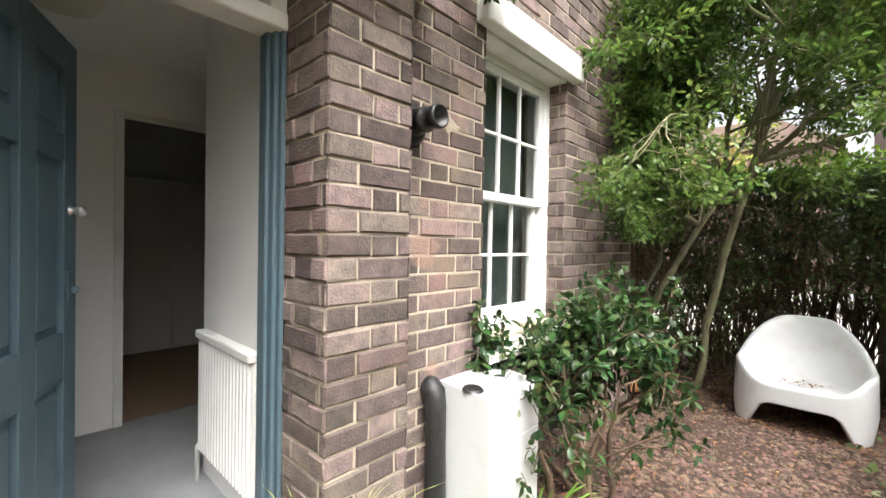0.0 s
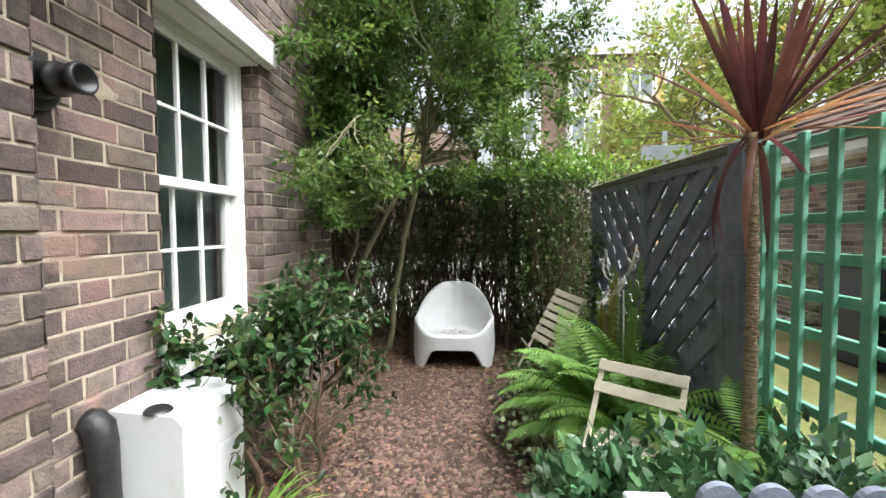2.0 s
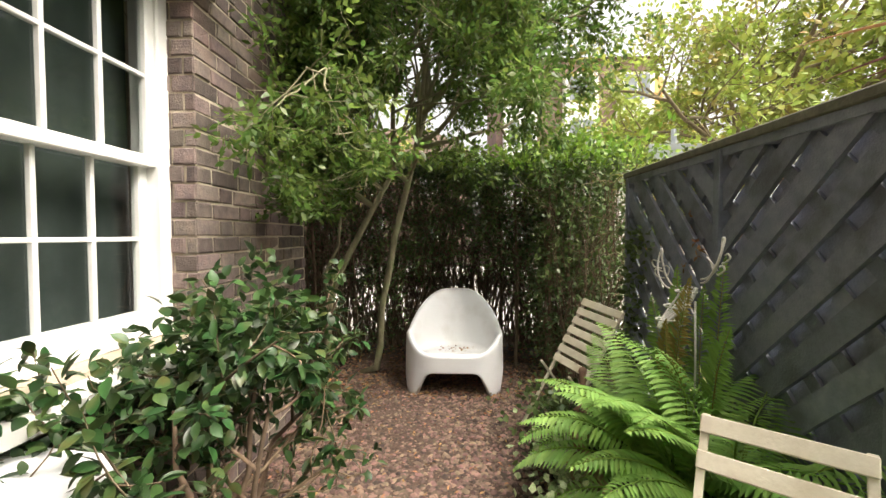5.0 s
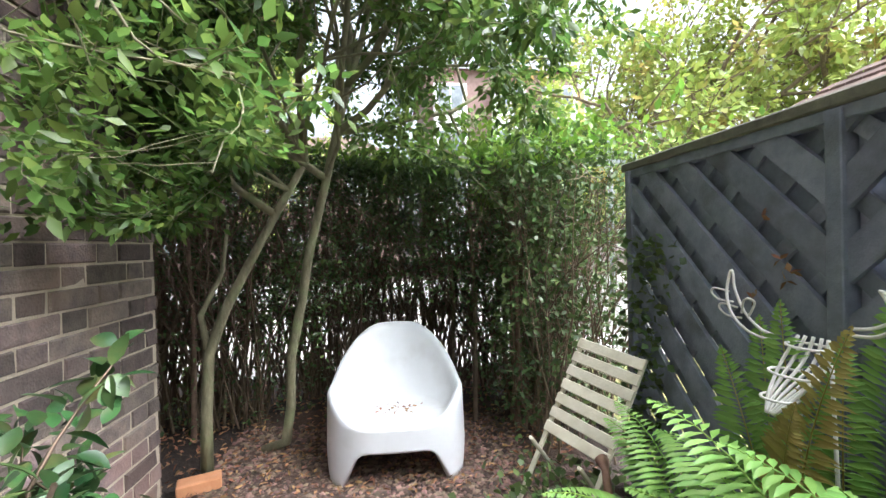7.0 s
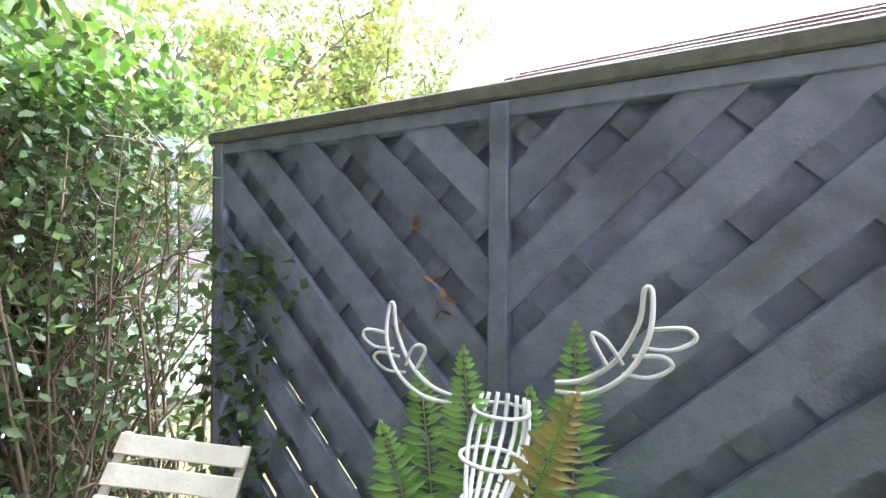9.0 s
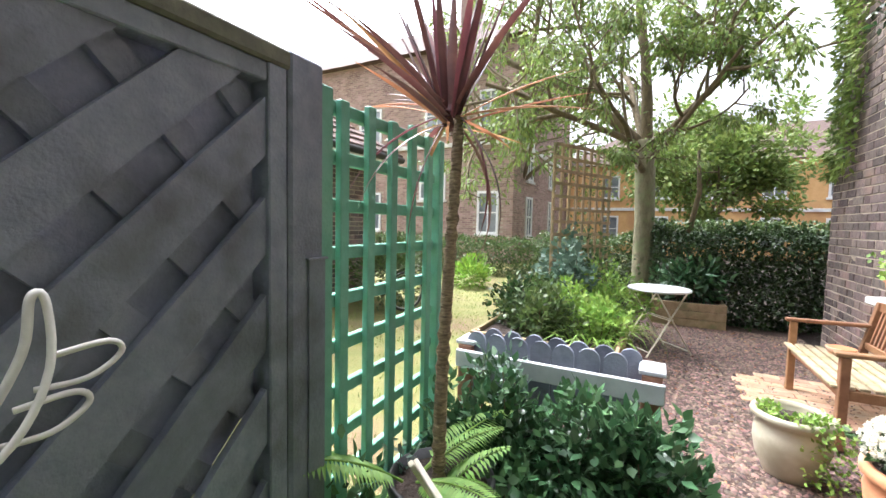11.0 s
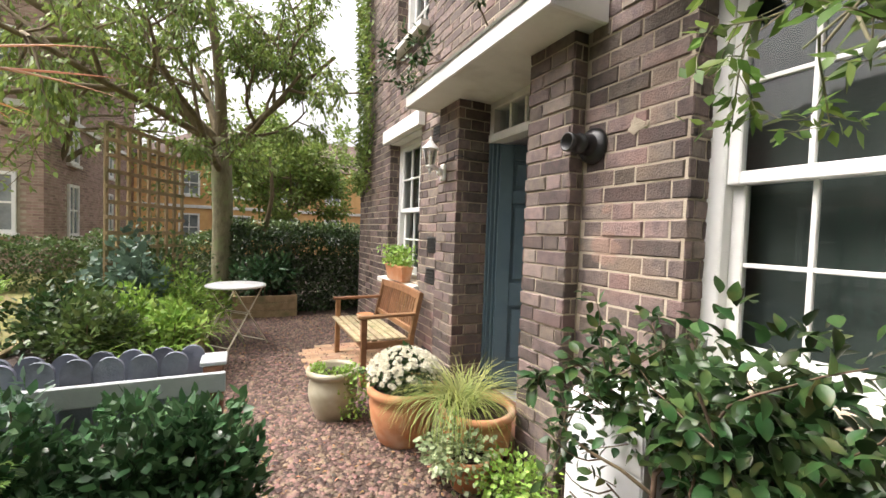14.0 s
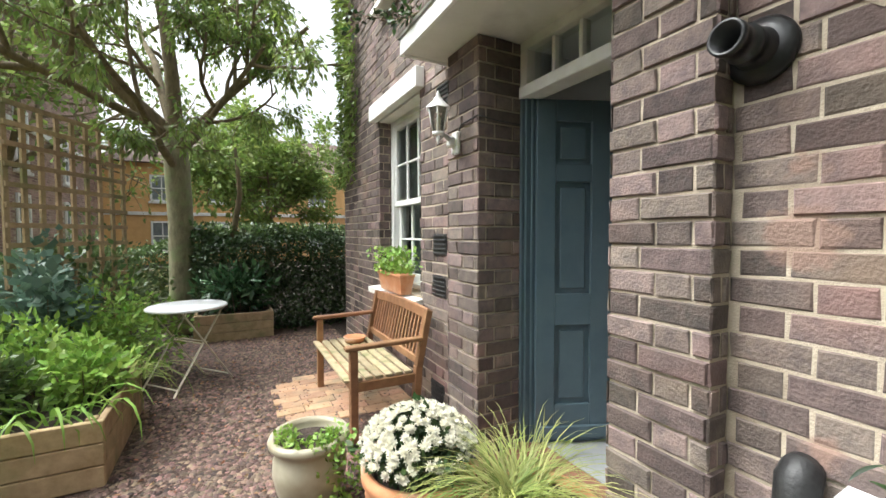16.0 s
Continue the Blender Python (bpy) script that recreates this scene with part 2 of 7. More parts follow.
GREYMETAL = material("grey_sign_back", (0.3, 0.33, 0.36), (0.38, 0.41, 0.44), 5, 0.5, 0.1, 40, metal=0.3)
DARKBIN = material("dark_blue_grey_plastic", (0.03, 0.036, 0.048), (0.045, 0.052, 0.065), 6, 0.5, 0.1, 40)
LGREY = material("pale_grey_rail_paint", (0.4, 0.42, 0.44), (0.5, 0.52, 0.54), 9, 0.6, 0.3, 60)


def stain(m, spots, tint):
    """Old repairs: rubbed patches with ragged edges, each (centre, radius)."""
    nt = m.node_tree
    base = nt.nodes["Principled BSDF"].inputs["Base Color"]
    col = base.links[0].from_socket
    geo = nt.nodes.new("ShaderNodeNewGeometry")
    ns = nt.nodes.new("ShaderNodeTexNoise")
    ns.inputs["Scale"].default_value = 22
    link(nt, geo.outputs["Position"], ns.inputs["Vector"])
    for c, rad in spots:
        d = nt.nodes.new("ShaderNodeVectorMath")
        d.operation = 'DISTANCE'
        d.inputs[1].default_value = c
        link(nt, geo.outputs["Position"], d.inputs[0])
        ad = nt.nodes.new("ShaderNodeMath")
        ad.operation = 'MULTIPLY_ADD'
        ad.inputs[1].default_value = 0.1
        link(nt, ns.outputs["Fac"], ad.inputs[0])
        link(nt, d.outputs["Value"], ad.inputs[2])
        mr = nt.nodes.new("ShaderNodeMapRange")
        mr.inputs["From Min"].default_value = rad + 0.065
        mr.inputs["From Max"].default_value = rad + 0.035
        mr.inputs["To Max"].default_value = 0.8
        link(nt, ad.outputs[0], mr.inputs["Value"])
        mx = nt.nodes.new("ShaderNodeMix")
        mx.data_type = 'RGBA'
        mx.inputs[7].default_value = (*tint, 1)
        link(nt, mr.outputs["Result"], mx.inputs[0])
        link(nt, col, mx.inputs[6])
        col = mx.outputs[2]
    link(nt, col, base)


SPOTS = (((0, 2.69, 1.325), 0.08), ((0, 2.69, 1.51), 0.03), ((0, 2.74, 0.8), 0.035))
stain(BRICK, SPOTS, (0.27, 0.175, 0.138))
stain(MORTAR, SPOTS, (0.32, 0.215, 0.165))


# ---------------- mesh helpers ----------------
class Build:
    """Collects vertices and faces for one mesh."""

    def __init__(self):
        self.v, self.f, self.s = [], [], []

    def add(self, verts, faces, smooth=False, m=None):
        k = len(self.v)
        if m is not None:
            verts = [tuple(m @ Vector(p)) for p in verts]
        self.v.extend(verts)
        self.f.extend([tuple(i + k for i in f) for f in faces])
        self.s.extend([smooth] * len(faces))

    def box(self, a, b, c=0.0, m=None):
        (x0, y0, z0), (x1, y1, z1) = a, b
        x0, x1, y0, y1, z0, z1 = min(x0, x1), max(x0, x1), min(y0, y1), max(y0, y1), min(z0, z1), max(z0, z1)
        c = min(c, 0.45 * min(x1 - x0, y1 - y0, z1 - z0))
        if c <= 0:
            vs = [(x, y, z) for x in (x0, x1) for y in (y0, y1) for z in (z0, z1)]
            fs = [(0, 1, 3, 2), (4, 6, 7, 5), (0, 4, 5, 1), (2, 3, 7, 6), (0, 2, 6, 4), (1, 5, 7, 3)]
            self.add(vs, fs, False, m)
            return
        vs, ids = [], {}
        for i, x in enumerate((x0, x1)):
            for j, y in enumerate((y0, y1)):
                for k, z in enumerate((z0, z1)):
                    sx, sy, sz = 1 - 2 * i, 1 - 2 * j, 1 - 2 * k
                    for ax in range(3):
                        ids[i, j, k, ax] = len(vs)
                        vs.append((x + sx * c * (ax != 0), y + sy * c * (ax != 1), z + sz * c * (ax != 2)))
        fs = []
        for i in (0, 1):
            q = [ids[i, 0, 0, 0], ids[i, 1, 0, 0], ids[i, 1, 1, 0], ids[i, 0, 1, 0]]
            fs.append(tuple(q if i else q[::-1]))
            q = [ids[0, i, 0, 1], ids[0, i, 1, 1], ids[1, i, 1, 1], ids[1, i, 0, 1]]
            fs.append(tuple(q if i else q[::-1]))
            q = [ids[0, 0, i, 2], ids[1, 0, i, 2], ids[1, 1, i, 2], ids[0, 1, i, 2]]
            fs.append(tuple(q if i else q[::-1]))
        for i in (0, 1):
            for j in (0, 1):
                s = i == j
                q = [ids[i, j, 0, 0], ids[i, j, 0, 1], ids[i, j, 1, 1], ids[i, j, 1, 0]]
                fs.append(tuple(q if s else q[::-1]))
                q = [ids[i, 0, j, 0], ids[i, 1, j, 0], ids[i, 1, j, 2], ids[i, 0, j, 2]]
                fs.append(tuple(q if s else q[::-1]))
                q = [ids[0, i, j, 1], ids[0, i, j, 2], ids[1, i, j, 2], ids[1, i, j, 1]]
                fs.append(tuple(q if s else q[::-1]))
                for k in (0, 1):
                    q = [ids[i, j, k, 0], ids[i, j, k, 1], ids[i, j, k, 2]]
                    fs.append(tuple(q if (i + j + k) % 2 else q[::-1]))
        self.add(vs, fs, False, m)

    def bar(self, p, q, w, h, c=0.0, up=(0, 0, 1)):
        """A squared bar from p to q, w wide and h thick along up."""
        p, q = Vector(p), Vector(q)
        d = q - p
        L = d.length
        d.normalize()
        u = Vector(up)
        s = d.cross(u).normalized()
        u = s.cross(d).normalized()
        m = Matrix(((s.x, d.x, u.x, p.x), (s.y, d.y, u.y, p.y), (s.z, d.z, u.z, p.z), (0, 0, 0, 1)))
        self.box((-w / 2, 0, -h / 2), (w / 2, L, h / 2), c, m)

    def tube(self, pts, radii, n=8, cap=True):
        pts = [Vector(p) for p in pts]
        if not hasattr(radii, "__len__"):
            radii = [radii] * len(pts)
        k = len(self.v)
        side = None
        for i, p in enumerate(pts):
            d = (pts[min(i + 1, len(pts) - 1)] - pts[max(i - 1, 0)]).normalized()
            if side is None:
                side = d.cross(Vector((0.31, 0.17, 0.93))).normalized()
            side = (side - d * side.dot(d)).normalized()
            o = d.cross(side)
            for j in range(n):
                a = 2 * math.pi * j / n
                self.v.append(tuple(p + radii[i] * (math.cos(a) * side + math.sin(a) * o)))
        for i in range(len(pts) - 1):
            for j in range(n):
                a, b = k + i * n + j, k + i * n + (j + 1) % n
                self.f.append((a, b, b + n, a + n))
                self.s.append(True)
        if cap:
            self.f.append(tuple(k + j for j in range(n))[::-1])
            self.f.append(tuple(k + (len(pts) - 1) * n + j for j in range(n)))
            self.s.extend([False, False])

    def lathe(self, profile, n=32, m=None, wob=0.0):
        k = len(self.v)
        for i, (r, z) in enumerate(profile):
            for j in range(n):
                a = 2 * math.pi * j / n
                rr = r * (1 + wob * math.sin(3 * a + i))
                p = Vector((rr * math.cos(a), rr * math.sin(a), z))
                self.v.append(tuple(m @ p) if m is not None else tuple(p))
        for i in range(len(profile) - 1):
            for j in range(n):
                a, b = k + i * n + j, k + i * n + (j + 1) % n
                self.f.append((a, b, b + n, a + n))
                self.s.append(True)

    def poly(self, pts, d0, d1, frame_m):
        """A convex outline in the frame's u, v, run from depth d0 to d1."""
        n = len(pts)
        vs = [tuple(frame_m @ Vector((u, v, d0))) for u, v in pts] + [tuple(frame_m @ Vector((u, v, d1))) for u, v in pts]
        fs = [tuple(range(n))[::-1], tuple(range(n, 2 * n))] + [(i, (i + 1) % n, (i + 1) % n + n, i + n) for i in range(n)]
        self.add(vs, fs)

    def mesh(self, name, mat):
        me = bpy.data.meshes.new(name)
        me.from_pydata(self.v, [], self.f)
        me.polygons.foreach_set("use_smooth", self.s)
        me.materials.append(mat)
        me.update()
        return me


def part(name, b, mat, parent=None, label=""):
    me = b if isinstance(b, bpy.types.Mesh) else b.mesh(name, mat)
    ob = new(name, me)
    ob.parent = parent
    return tagged(ob, label)


def thing(name, label, category, group="", kind="", at=(0, 0, 0), rz=0.0):
    ob = new(name)
    ob.empty_display_size = 0.1
    ob.matrix_basis = pose(*at, 0, 0, rz)
    return tagged(ob, label, category, group, kind)


def solid(name, b, mat, label, category="", kind="", group=""):
    ob = part(name, b, mat)
    return tagged(ob, label, category, group, kind)


def clip(poly, u0, u1, v0, v1):
    """A convex outline cut to a rectangle."""
    for ax, lim, sg in ((0, u0, 1), (0, u1, -1), (1, v0, 1), (1, v1, -1)):
        out = []
        for i, p in enumerate(poly):
            q = poly[(i + 1) % len(poly)]
            a, b = sg * (p[ax] - lim), sg * (q[ax] - lim)
            if a >= 0:
                out.append(p)
            if a * b < 0:
                t = a / (a - b)
                out.append((p[0] + t * (q[0] - p[0]), p[1] + t * (q[1] - p[1])))
        poly = out
        if len(poly) < 3:
            return []
    return poly


def curve(pts, n=5):
    """A smooth line through the points."""
    q = [Vector(p) for p in pts]
    out = []
    for i in range(len(q) - 1):
        a, b, c, d = q[max(i - 1, 0)], q[i], q[i + 1], q[min(i + 2, len(q) - 1)]
        for k in range(n):
            t = k / n
            out.append(0.5 * (2 * b + (c - a) * t + (2 * a - 5 * b + 4 * c - d) * t * t + (3 * b - a - 3 * c + d) * t ** 3))
    return out + [q[-1]]


def unit(a):
    return a / np.maximum(np.linalg.norm(a, axis=-1, keepdims=True), 1e-9)


def leaf_mesh(name, P, D, L, W, mat, fold=0.12, droop=0.0, up=None):
    """Many small leaves, each a folded blade of four faces: root P, way D, length L, width W."""
    P, D = np.asarray(P, float), unit(np.asarray(D, float))
    n = len(P)
    L = np.broadcast_to(np.asarray(L, float), (n,))[:, None]
    W = np.broadcast_to(np.asarray(W, float), (n,))[:, None]
    ref = RNG.normal(size=(n, 3)) * 0.6 + np.array([0, 0, 1.0]) if up is None else np.broadcast_to(up, (n, 3))
    S = unit(np.cross(D, ref))
    N = np.cross(S, D)
    V = np.empty((n, 6, 3))
    V[:, 0] = P
    V[:, 1] = P + D * L * 0.38 + S * W * 0.5 + N * W * fold
    V[:, 2] = P + D * L * 0.38 - S * W * 0.5 + N * W * fold
    V[:, 3] = P + D * L * 0.45
    V[:, 4] = P + D * L - np.array([0, 0, 1.0]) * L * droop
    V[:, 5] = P + D * L * 0.72 + S * W * 0.36 + N * W * fold * 0.6
    V = V.reshape(-1, 3)
    base = (np.arange(n) * 6)[:, None]
    F = np.concatenate([base + np.array([[0, 3, 1]]), base + np.array([[0, 2, 3]]), base + np.array([[1, 3, 5]]), base + np.array([[3, 4, 5]]), base + np.array([[2, 4, 3]])], axis=1).reshape(-1, 3)
    return tri_mesh(name, V, F, mat)


def oval_leaf_mesh(name, P, D, L, W, mat, cup=0.14, droop=0.25):
    """Broad leaves with a rounded outline, a folded midrib and a bent tip."""
    P, D = np.asarray(P, float), unit(np.asarray(D, float))
    n = len(P)
    L = np.broadcast_to(np.asarray(L, float), (n,))[:, None]
    W = np.broadcast_to(np.asarray(W, float), (n,))[:, None]
    S = unit(np.cross(D, RNG.normal(size=(n, 3)) * 0.45 + np.array([0, 0, 1.0])))
    N = np.cross(S, D)
    fs, ws = (0.0, 0.16, 0.38, 0.62, 0.84, 1.0), (0.0, 0.62, 1.0, 0.92, 0.5, 0.0)
    V = np.empty((n, 14, 3))
    bend = (0.6 + 0.8 * RNG.random((n, 1))) * droop
    k, rows = 0, []
    for f, w in zip(fs, ws):
        mid = P + D * L * f - N * L * bend * f * f
        if w == 0:
            V[:, k] = mid
            rows.append((k, k, k))
            k += 1
        else:
            up_ = N * W * cup * w
            V[:, k], V[:, k + 1], V[:, k + 2] = mid + S * W * 0.5 * w + up_, mid, mid - S * W * 0.5 * w + up_
            rows.append((k, k + 1, k + 2))
            k += 3
    T = []
    for (a0, b0, c0), (a1, b1, c1) in zip(rows, rows[1:]):
        for q in ((b0, b1, a1), (b0, a1, a0), (b0, c0, c1), (b0, c1, b1)):
            if len(set(q)) == 3:
                T.append(q)
    F = (np.array(T)[None] + (np.arange(n) * 14)[:, None, None]).reshape(-1, 3)
    return tri_mesh(name, V.reshape(-1, 3), F, mat, True)


def tri_mesh(name, V, F, mat, smooth=False):
    me = bpy.data.meshes.new(name)
    me.vertices.add(len(V))
    me.vertices.foreach_set("co", np.ascontiguousarray(V, dtype=np.float32).ravel())
    m = len(F)
    me.loops.add(m * 3)
    me.loops.foreach_set("vertex_index", np.ascontiguousarray(F, dtype=np.int32).ravel())
    me.polygons.add(m)
    me.polygons.foreach_set("loop_start", np.arange(0, m * 3, 3, dtype=np.int32))
    me.polygons.foreach_set("loop_total", np.full(m, 3, dtype=np.int32))
    if smooth:
        me.polygons.foreach_set("use_smooth", np.ones(m, dtype=bool))
    me.update(calc_edges=True)
    me.validate()
    me.materials.append(mat)
    return me


def grow(b, r, p, d, length, rad, depth, twigs, kids=4, spread=0.7, lift=0.08, shrink=0.62, n=6, wander=0.16, box=None):
    """A branch with its side branches, as tapered tubes; the last ones are returned as twigs."""
    p, d = Vector(p), Vector(d).normalized()
    pts, steps = [p.copy()], 5
    for i in range(steps):
        d = (d + Vector(r.normal(0, wander, 3)) + Vector((0, 0, lift))).normalized()
        p = p + d * (length / steps)
        if box and not (box[0][0] < p.x < box[1][0] and box[0][1] < p.y < box[1][1] and box[0][2] < p.z < box[1][2]):
            p = Vector([min(max(p[k], box[0][k]), box[1][k]) for k in range(3)])
        pts.append(p.copy())
    b.tube(pts, [rad * (1 - 0.55 * i / steps) for i in range(steps + 1)], n if depth > 1 else (5 if depth else 3), cap=False)
    if depth <= 0:
        twigs.append(pts)
        return
    if depth == 1:
        twigs.append(pts[2:])
    for k in range(kids):
        f = 0.3 + 0.7 * (k + r.random() * 0.7) / kids
        i = min(int(f * steps), steps - 1)
        q = pts[i].lerp(pts[i + 1], min(f * steps - i, 1))
        e = (pts[i + 1] - pts[i]).normalized()
        side = e.cross(Vector(r.normal(size=3))).normalized()
        grow(b, r, q, e * (1 - spread) + side * spread, length * shrink * (0.75 + 0.5 * r.random()), rad * 0.5, depth - 1, twigs, kids, spread, lift, shrink, n, wander, box)


def twig_leaves(r, twigs, per, jitter, lean=0.5):
    """Roots and ways for leaves along twigs."""
    P, D = [], []
    for pts in twigs:
        a = np.array([tuple(p) for p in pts])
        t = r.random(per) * (len(a) - 1)
        i = np.minimum(t.astype(int), len(a) - 2)
        f = (t - i)[:, None]
        q = a[i] * (1 - f) + a[i + 1] * f
        e = unit(a[i + 1] - a[i])
        s = unit(r.normal(size=(per, 3)))
        P.append(q + s * jitter * r.random((per, 1)))
        D.append(e * (1 - lean) + s * lean + np.array([0, 0, -0.12]))
    return np.concatenate(P), np.concatenate(D)


def clump(r, n, c, rad, power=0.45):
    """Points that crowd towards the skin of a lumpy ball."""
    d = unit(r.normal(size=(n, 3)))
    lump = 1 + 0.16 * np.sin(5 * d[:, :1] + 3 * c[0]) + 0.14 * np.sin(6 * d[:, 1:2] + 2 * c[1]) + 0.12 * np.sin(7 * d[:, 2:] + c[2])
    return np.array(c) + d * lump * np.array(rad) * r.random((n, 1)) ** power, d


# ---------------- bricks ----------------
COURSE, LONG, SHORT, JOINT = 0.081, 0.225, 0.109, 0.0105


def courses(u0, u1, v0, v1, holes=(), shift=0.0):
    """Flemish bond over a rectangle, less its openings: (u0, u1, v0, v1) of each brick."""
    out = []
    k0 = int(math.floor(v0 / COURSE))
    for k in range(k0, int(math.ceil(v1 / COURSE)) + 1):
        a, b = k * COURSE + JOINT / 2, (k + 1) * COURSE - JOINT / 2
        a, b = max(a, v0), min(b, v1)
        if b - a < 0.02:
            continue
        period = LONG + SHORT + 2 * JOINT
        u = math.floor((u0 - shift) / period - 1) * period + shift + (k % 2) * (period / 2)
        while u < u1:
            for w in (LONG, SHORT):
                p, q = u, u + w
                u += w + JOINT
                spans = [(max(p, u0), min(q, u1))]
                for h0, h1, g0, g1 in holes:
                    if min(b, g1) - max(a, g0) > 0.02:
                        nxt = []
                        for s, e in spans:
                            if e <= h0 or s >= h1:
                                nxt.append((s, e))
                            else:
                                nxt += [(s, min(e, h0)), (max(s, h1), e)]
                        spans = nxt
                out += [(s, e, a, b) for s, e in spans if e - s > 0.025]
    return out


def brick_shape(b, w, h, d, m, r=None):
    """A brick's face with worn arrises, standing d proud."""
    j = (lambda: 0.0) if r is None else (lambda: r.uniform(-0.0036, 0.0036))
    e = 0.005
    vs = [(0, 0, -d), (w, 0, -d), (w, h, -d), (0, h, -d)]
    vs += [(0 + j(), 0 + j(), -e), (w + j(), 0 + j(), -e), (w + j(), h + j(), -e), (0 + j(), h + j(), -e)]
    t = j()
    vs += [(e, e, t), (w - e, e, t + j()), (w - e, h - e, t + j()), (e, h - e, t + j())]
    fs = [(8, 9, 10, 11)]
    for i in range(4):
        k = (i + 1) % 4
        fs += [(i, k, k + 4, i + 4), (i + 4, k + 4, k + 8, i + 8)]
    b.add(vs, fs, False, m)


def face_matrix(o, u, v):
    u, v = Vector(u), Vector(v)
    n = u.cross(v)
    return Matrix(((u.x, v.x, n.x, o[0]), (u.y, v.y, n.y, o[1]), (u.z, v.z, n.z, o[2]), (0, 0, 0, 1)))


def cells(b, us, vs, holes, make):
    """Fills a rectangle less its openings with blocks."""
    us = sorted({us[0], us[1], *[h for q in holes for h in q[:2] if us[0] < h < us[1]]})
    vs = sorted({vs[0], vs[1], *[h for q in holes for h in q[2:] if vs[0] < h < vs[1]]})
    for a, c in zip(us, us[1:]):
        for e, f in zip(vs, vs[1:]):
            mu, mv = (a + c) / 2, (e + f) / 2
            if not any(h[0] < mu < h[1] and h[2] < mv < h[3] for h in holes):
                make(b, a, c, e, f)


# ---------------- ground ----------------
def flat_sheet(name, x0, x1, y0, y1, z, mat, label, category, step=None, amp=0.0):
    if not step:
        b = Build()
        b.add([(x0, y0, z), (x1, y0, z), (x1, y1, z), (x0, y1, z)], [(0, 1, 2, 3)])
        return solid(name, b, mat, label, category, "structure")
    xs, ys = np.arange(x0, x1 + step / 2, step), np.arange(y0, y1 + step / 2, step)
    X, Y = np.meshgrid(xs, ys, indexing="ij")
    Z = z + amp * (np.sin(1.7 * X + 0.6) * np.cos(1.3 * Y) + 0.5 * np.sin(4.1 * X + 2.2 * Y))
    V = np.stack([X, Y, Z], -1).reshape(-1, 3)
    i = (np.arange(len(xs) - 1)[:, None] * len(ys) + np.arange(len(ys) - 1)[None]).ravel()[:, None]
    k = len(ys)
    F = np.concatenate([i + np.array([[0, k, k + 1]]), i + np.array([[0, k + 1, 1]])], 1).reshape(-1, 3)
    ob = new(name, tri_mesh(name, V, F, mat, True))
    return tagged(ob, label, category, "", "structure")


flat_sheet("ground", -300, 300, -300, 300, -0.03, SOIL, "dark bare soil stretching away under the whole place", "ground")
flat_sheet("pavement", -30, 30, 7.6, 11.5, -0.012, ASPHALT, "pale grey paved footway beyond the hedge", "pavement")
flat_sheet("road", -60, 60, 11.5, 19.5, -0.022, ASPHALT, "pale dry asphalt street behind the hedge", "road")
flat_sheet("gravel_path", 0.0, 2.35, -3.0, 6.6, 0.0, GRAVEL, "reddish brown gravel path along the brick house", "gravel path", 0.1, 0.006)
flat_sheet("lawn", 2.62, 30, -16, 7.4, -0.004, LAWN, "thin dry yellow green lawn beyond the trellis", "lawn", 0.6, 0.008)

# ---------------- house ----------------
WA = (3.09, 3.95, 0.86, 2.42)
WB = (-0.62, 0.33, 0.86, 2.42)
DOOR = (1.29, 2.16, 0.0, 2.42)
UP = (-0.5, 0.4, 3.42, 4.9)
UP2 = (3.1, 4.0, 3.42, 4.9)
Y0, Y1, TOP = -1.97, 5.23, 6.4
HOLES = [WA, WB, DOOR, UP, UP2]
BED = [(h[0] - 0.009, h[1] + 0.009, h[2], h[3]) for h in HOLES]

wb = Build()
cells(wb, (Y0, Y1), (-0.05, TOP), BED, lambda b, a, c, e, f: b.box((-0.3, a, e), (-0.0065, c, f)))
house_wall = solid("wall_house_front", wb, MORTAR, "sandy mortar bed of the brown brick house front", "wall", "structure")
eb = Build()
eb.box((-7, Y1 - 0.3, -0.05), (-0.302, Y1 - 0.009, TOP))
wall_end_n = solid("wall_house_north", eb, MORTAR, "sandy mortar bed of the brown brick gable wall", "wall", "structure")
eb = Build()
eb.box((-7, Y0 + 0.0065, -0.05), (-0.302, Y0 + 0.3, TOP))
eb.box((-7.3, Y0, -0.05), (-7.002, Y1, TOP))
wall_end_s = solid("wall_house_south", eb, MORTAR, "sandy mortar bed of the far brown brick gable wall", "wall", "structure")
rb = Build()
rb.add([(0.35, Y0 - 0.3, TOP), (0.35, Y1 + 0.3, TOP), (-3.6, Y1 + 0.3, TOP + 2.6), (-3.6, Y0 - 0.3, TOP + 2.6), (-7.6, Y0 - 0.3, TOP), (-7.6, Y1 + 0.3, TOP)],
       [(0, 1, 2, 3), (3, 2, 5, 4), (0, 3, 4), (1, 5, 2), (0, 4, 5, 1)])
solid("roof_house", rb, ROOFTILE, "brown tiled roof over the brick house", "roof", "structure")

# entrance piers stand 9 cm proud of the wall
PS, PN, PX, PTOP = (0.94, 1.29), (2.16, 2.52), 0.09, 2.41
pier_s = thing("entrance_pier", "brown brick entrance pier beside the lantern", "brick pier", "entrance piers", "structure")
pier_n = thing("entrance_pier", "brown brick entrance pier beside the black flue", "brick pier", "entrance piers", "structure")
for ob, (a, c) in ((pier_s, PS), (pier_n, PN)):
    b = Build()
    b.box((-0.008, a + 0.0065, -0.03), (PX - 0.009, c - 0.0065, PTOP))
    part("mortar_core", b, MORTAR, ob)

R = np.random.default_rng(11)
rest = {}
shared = {}


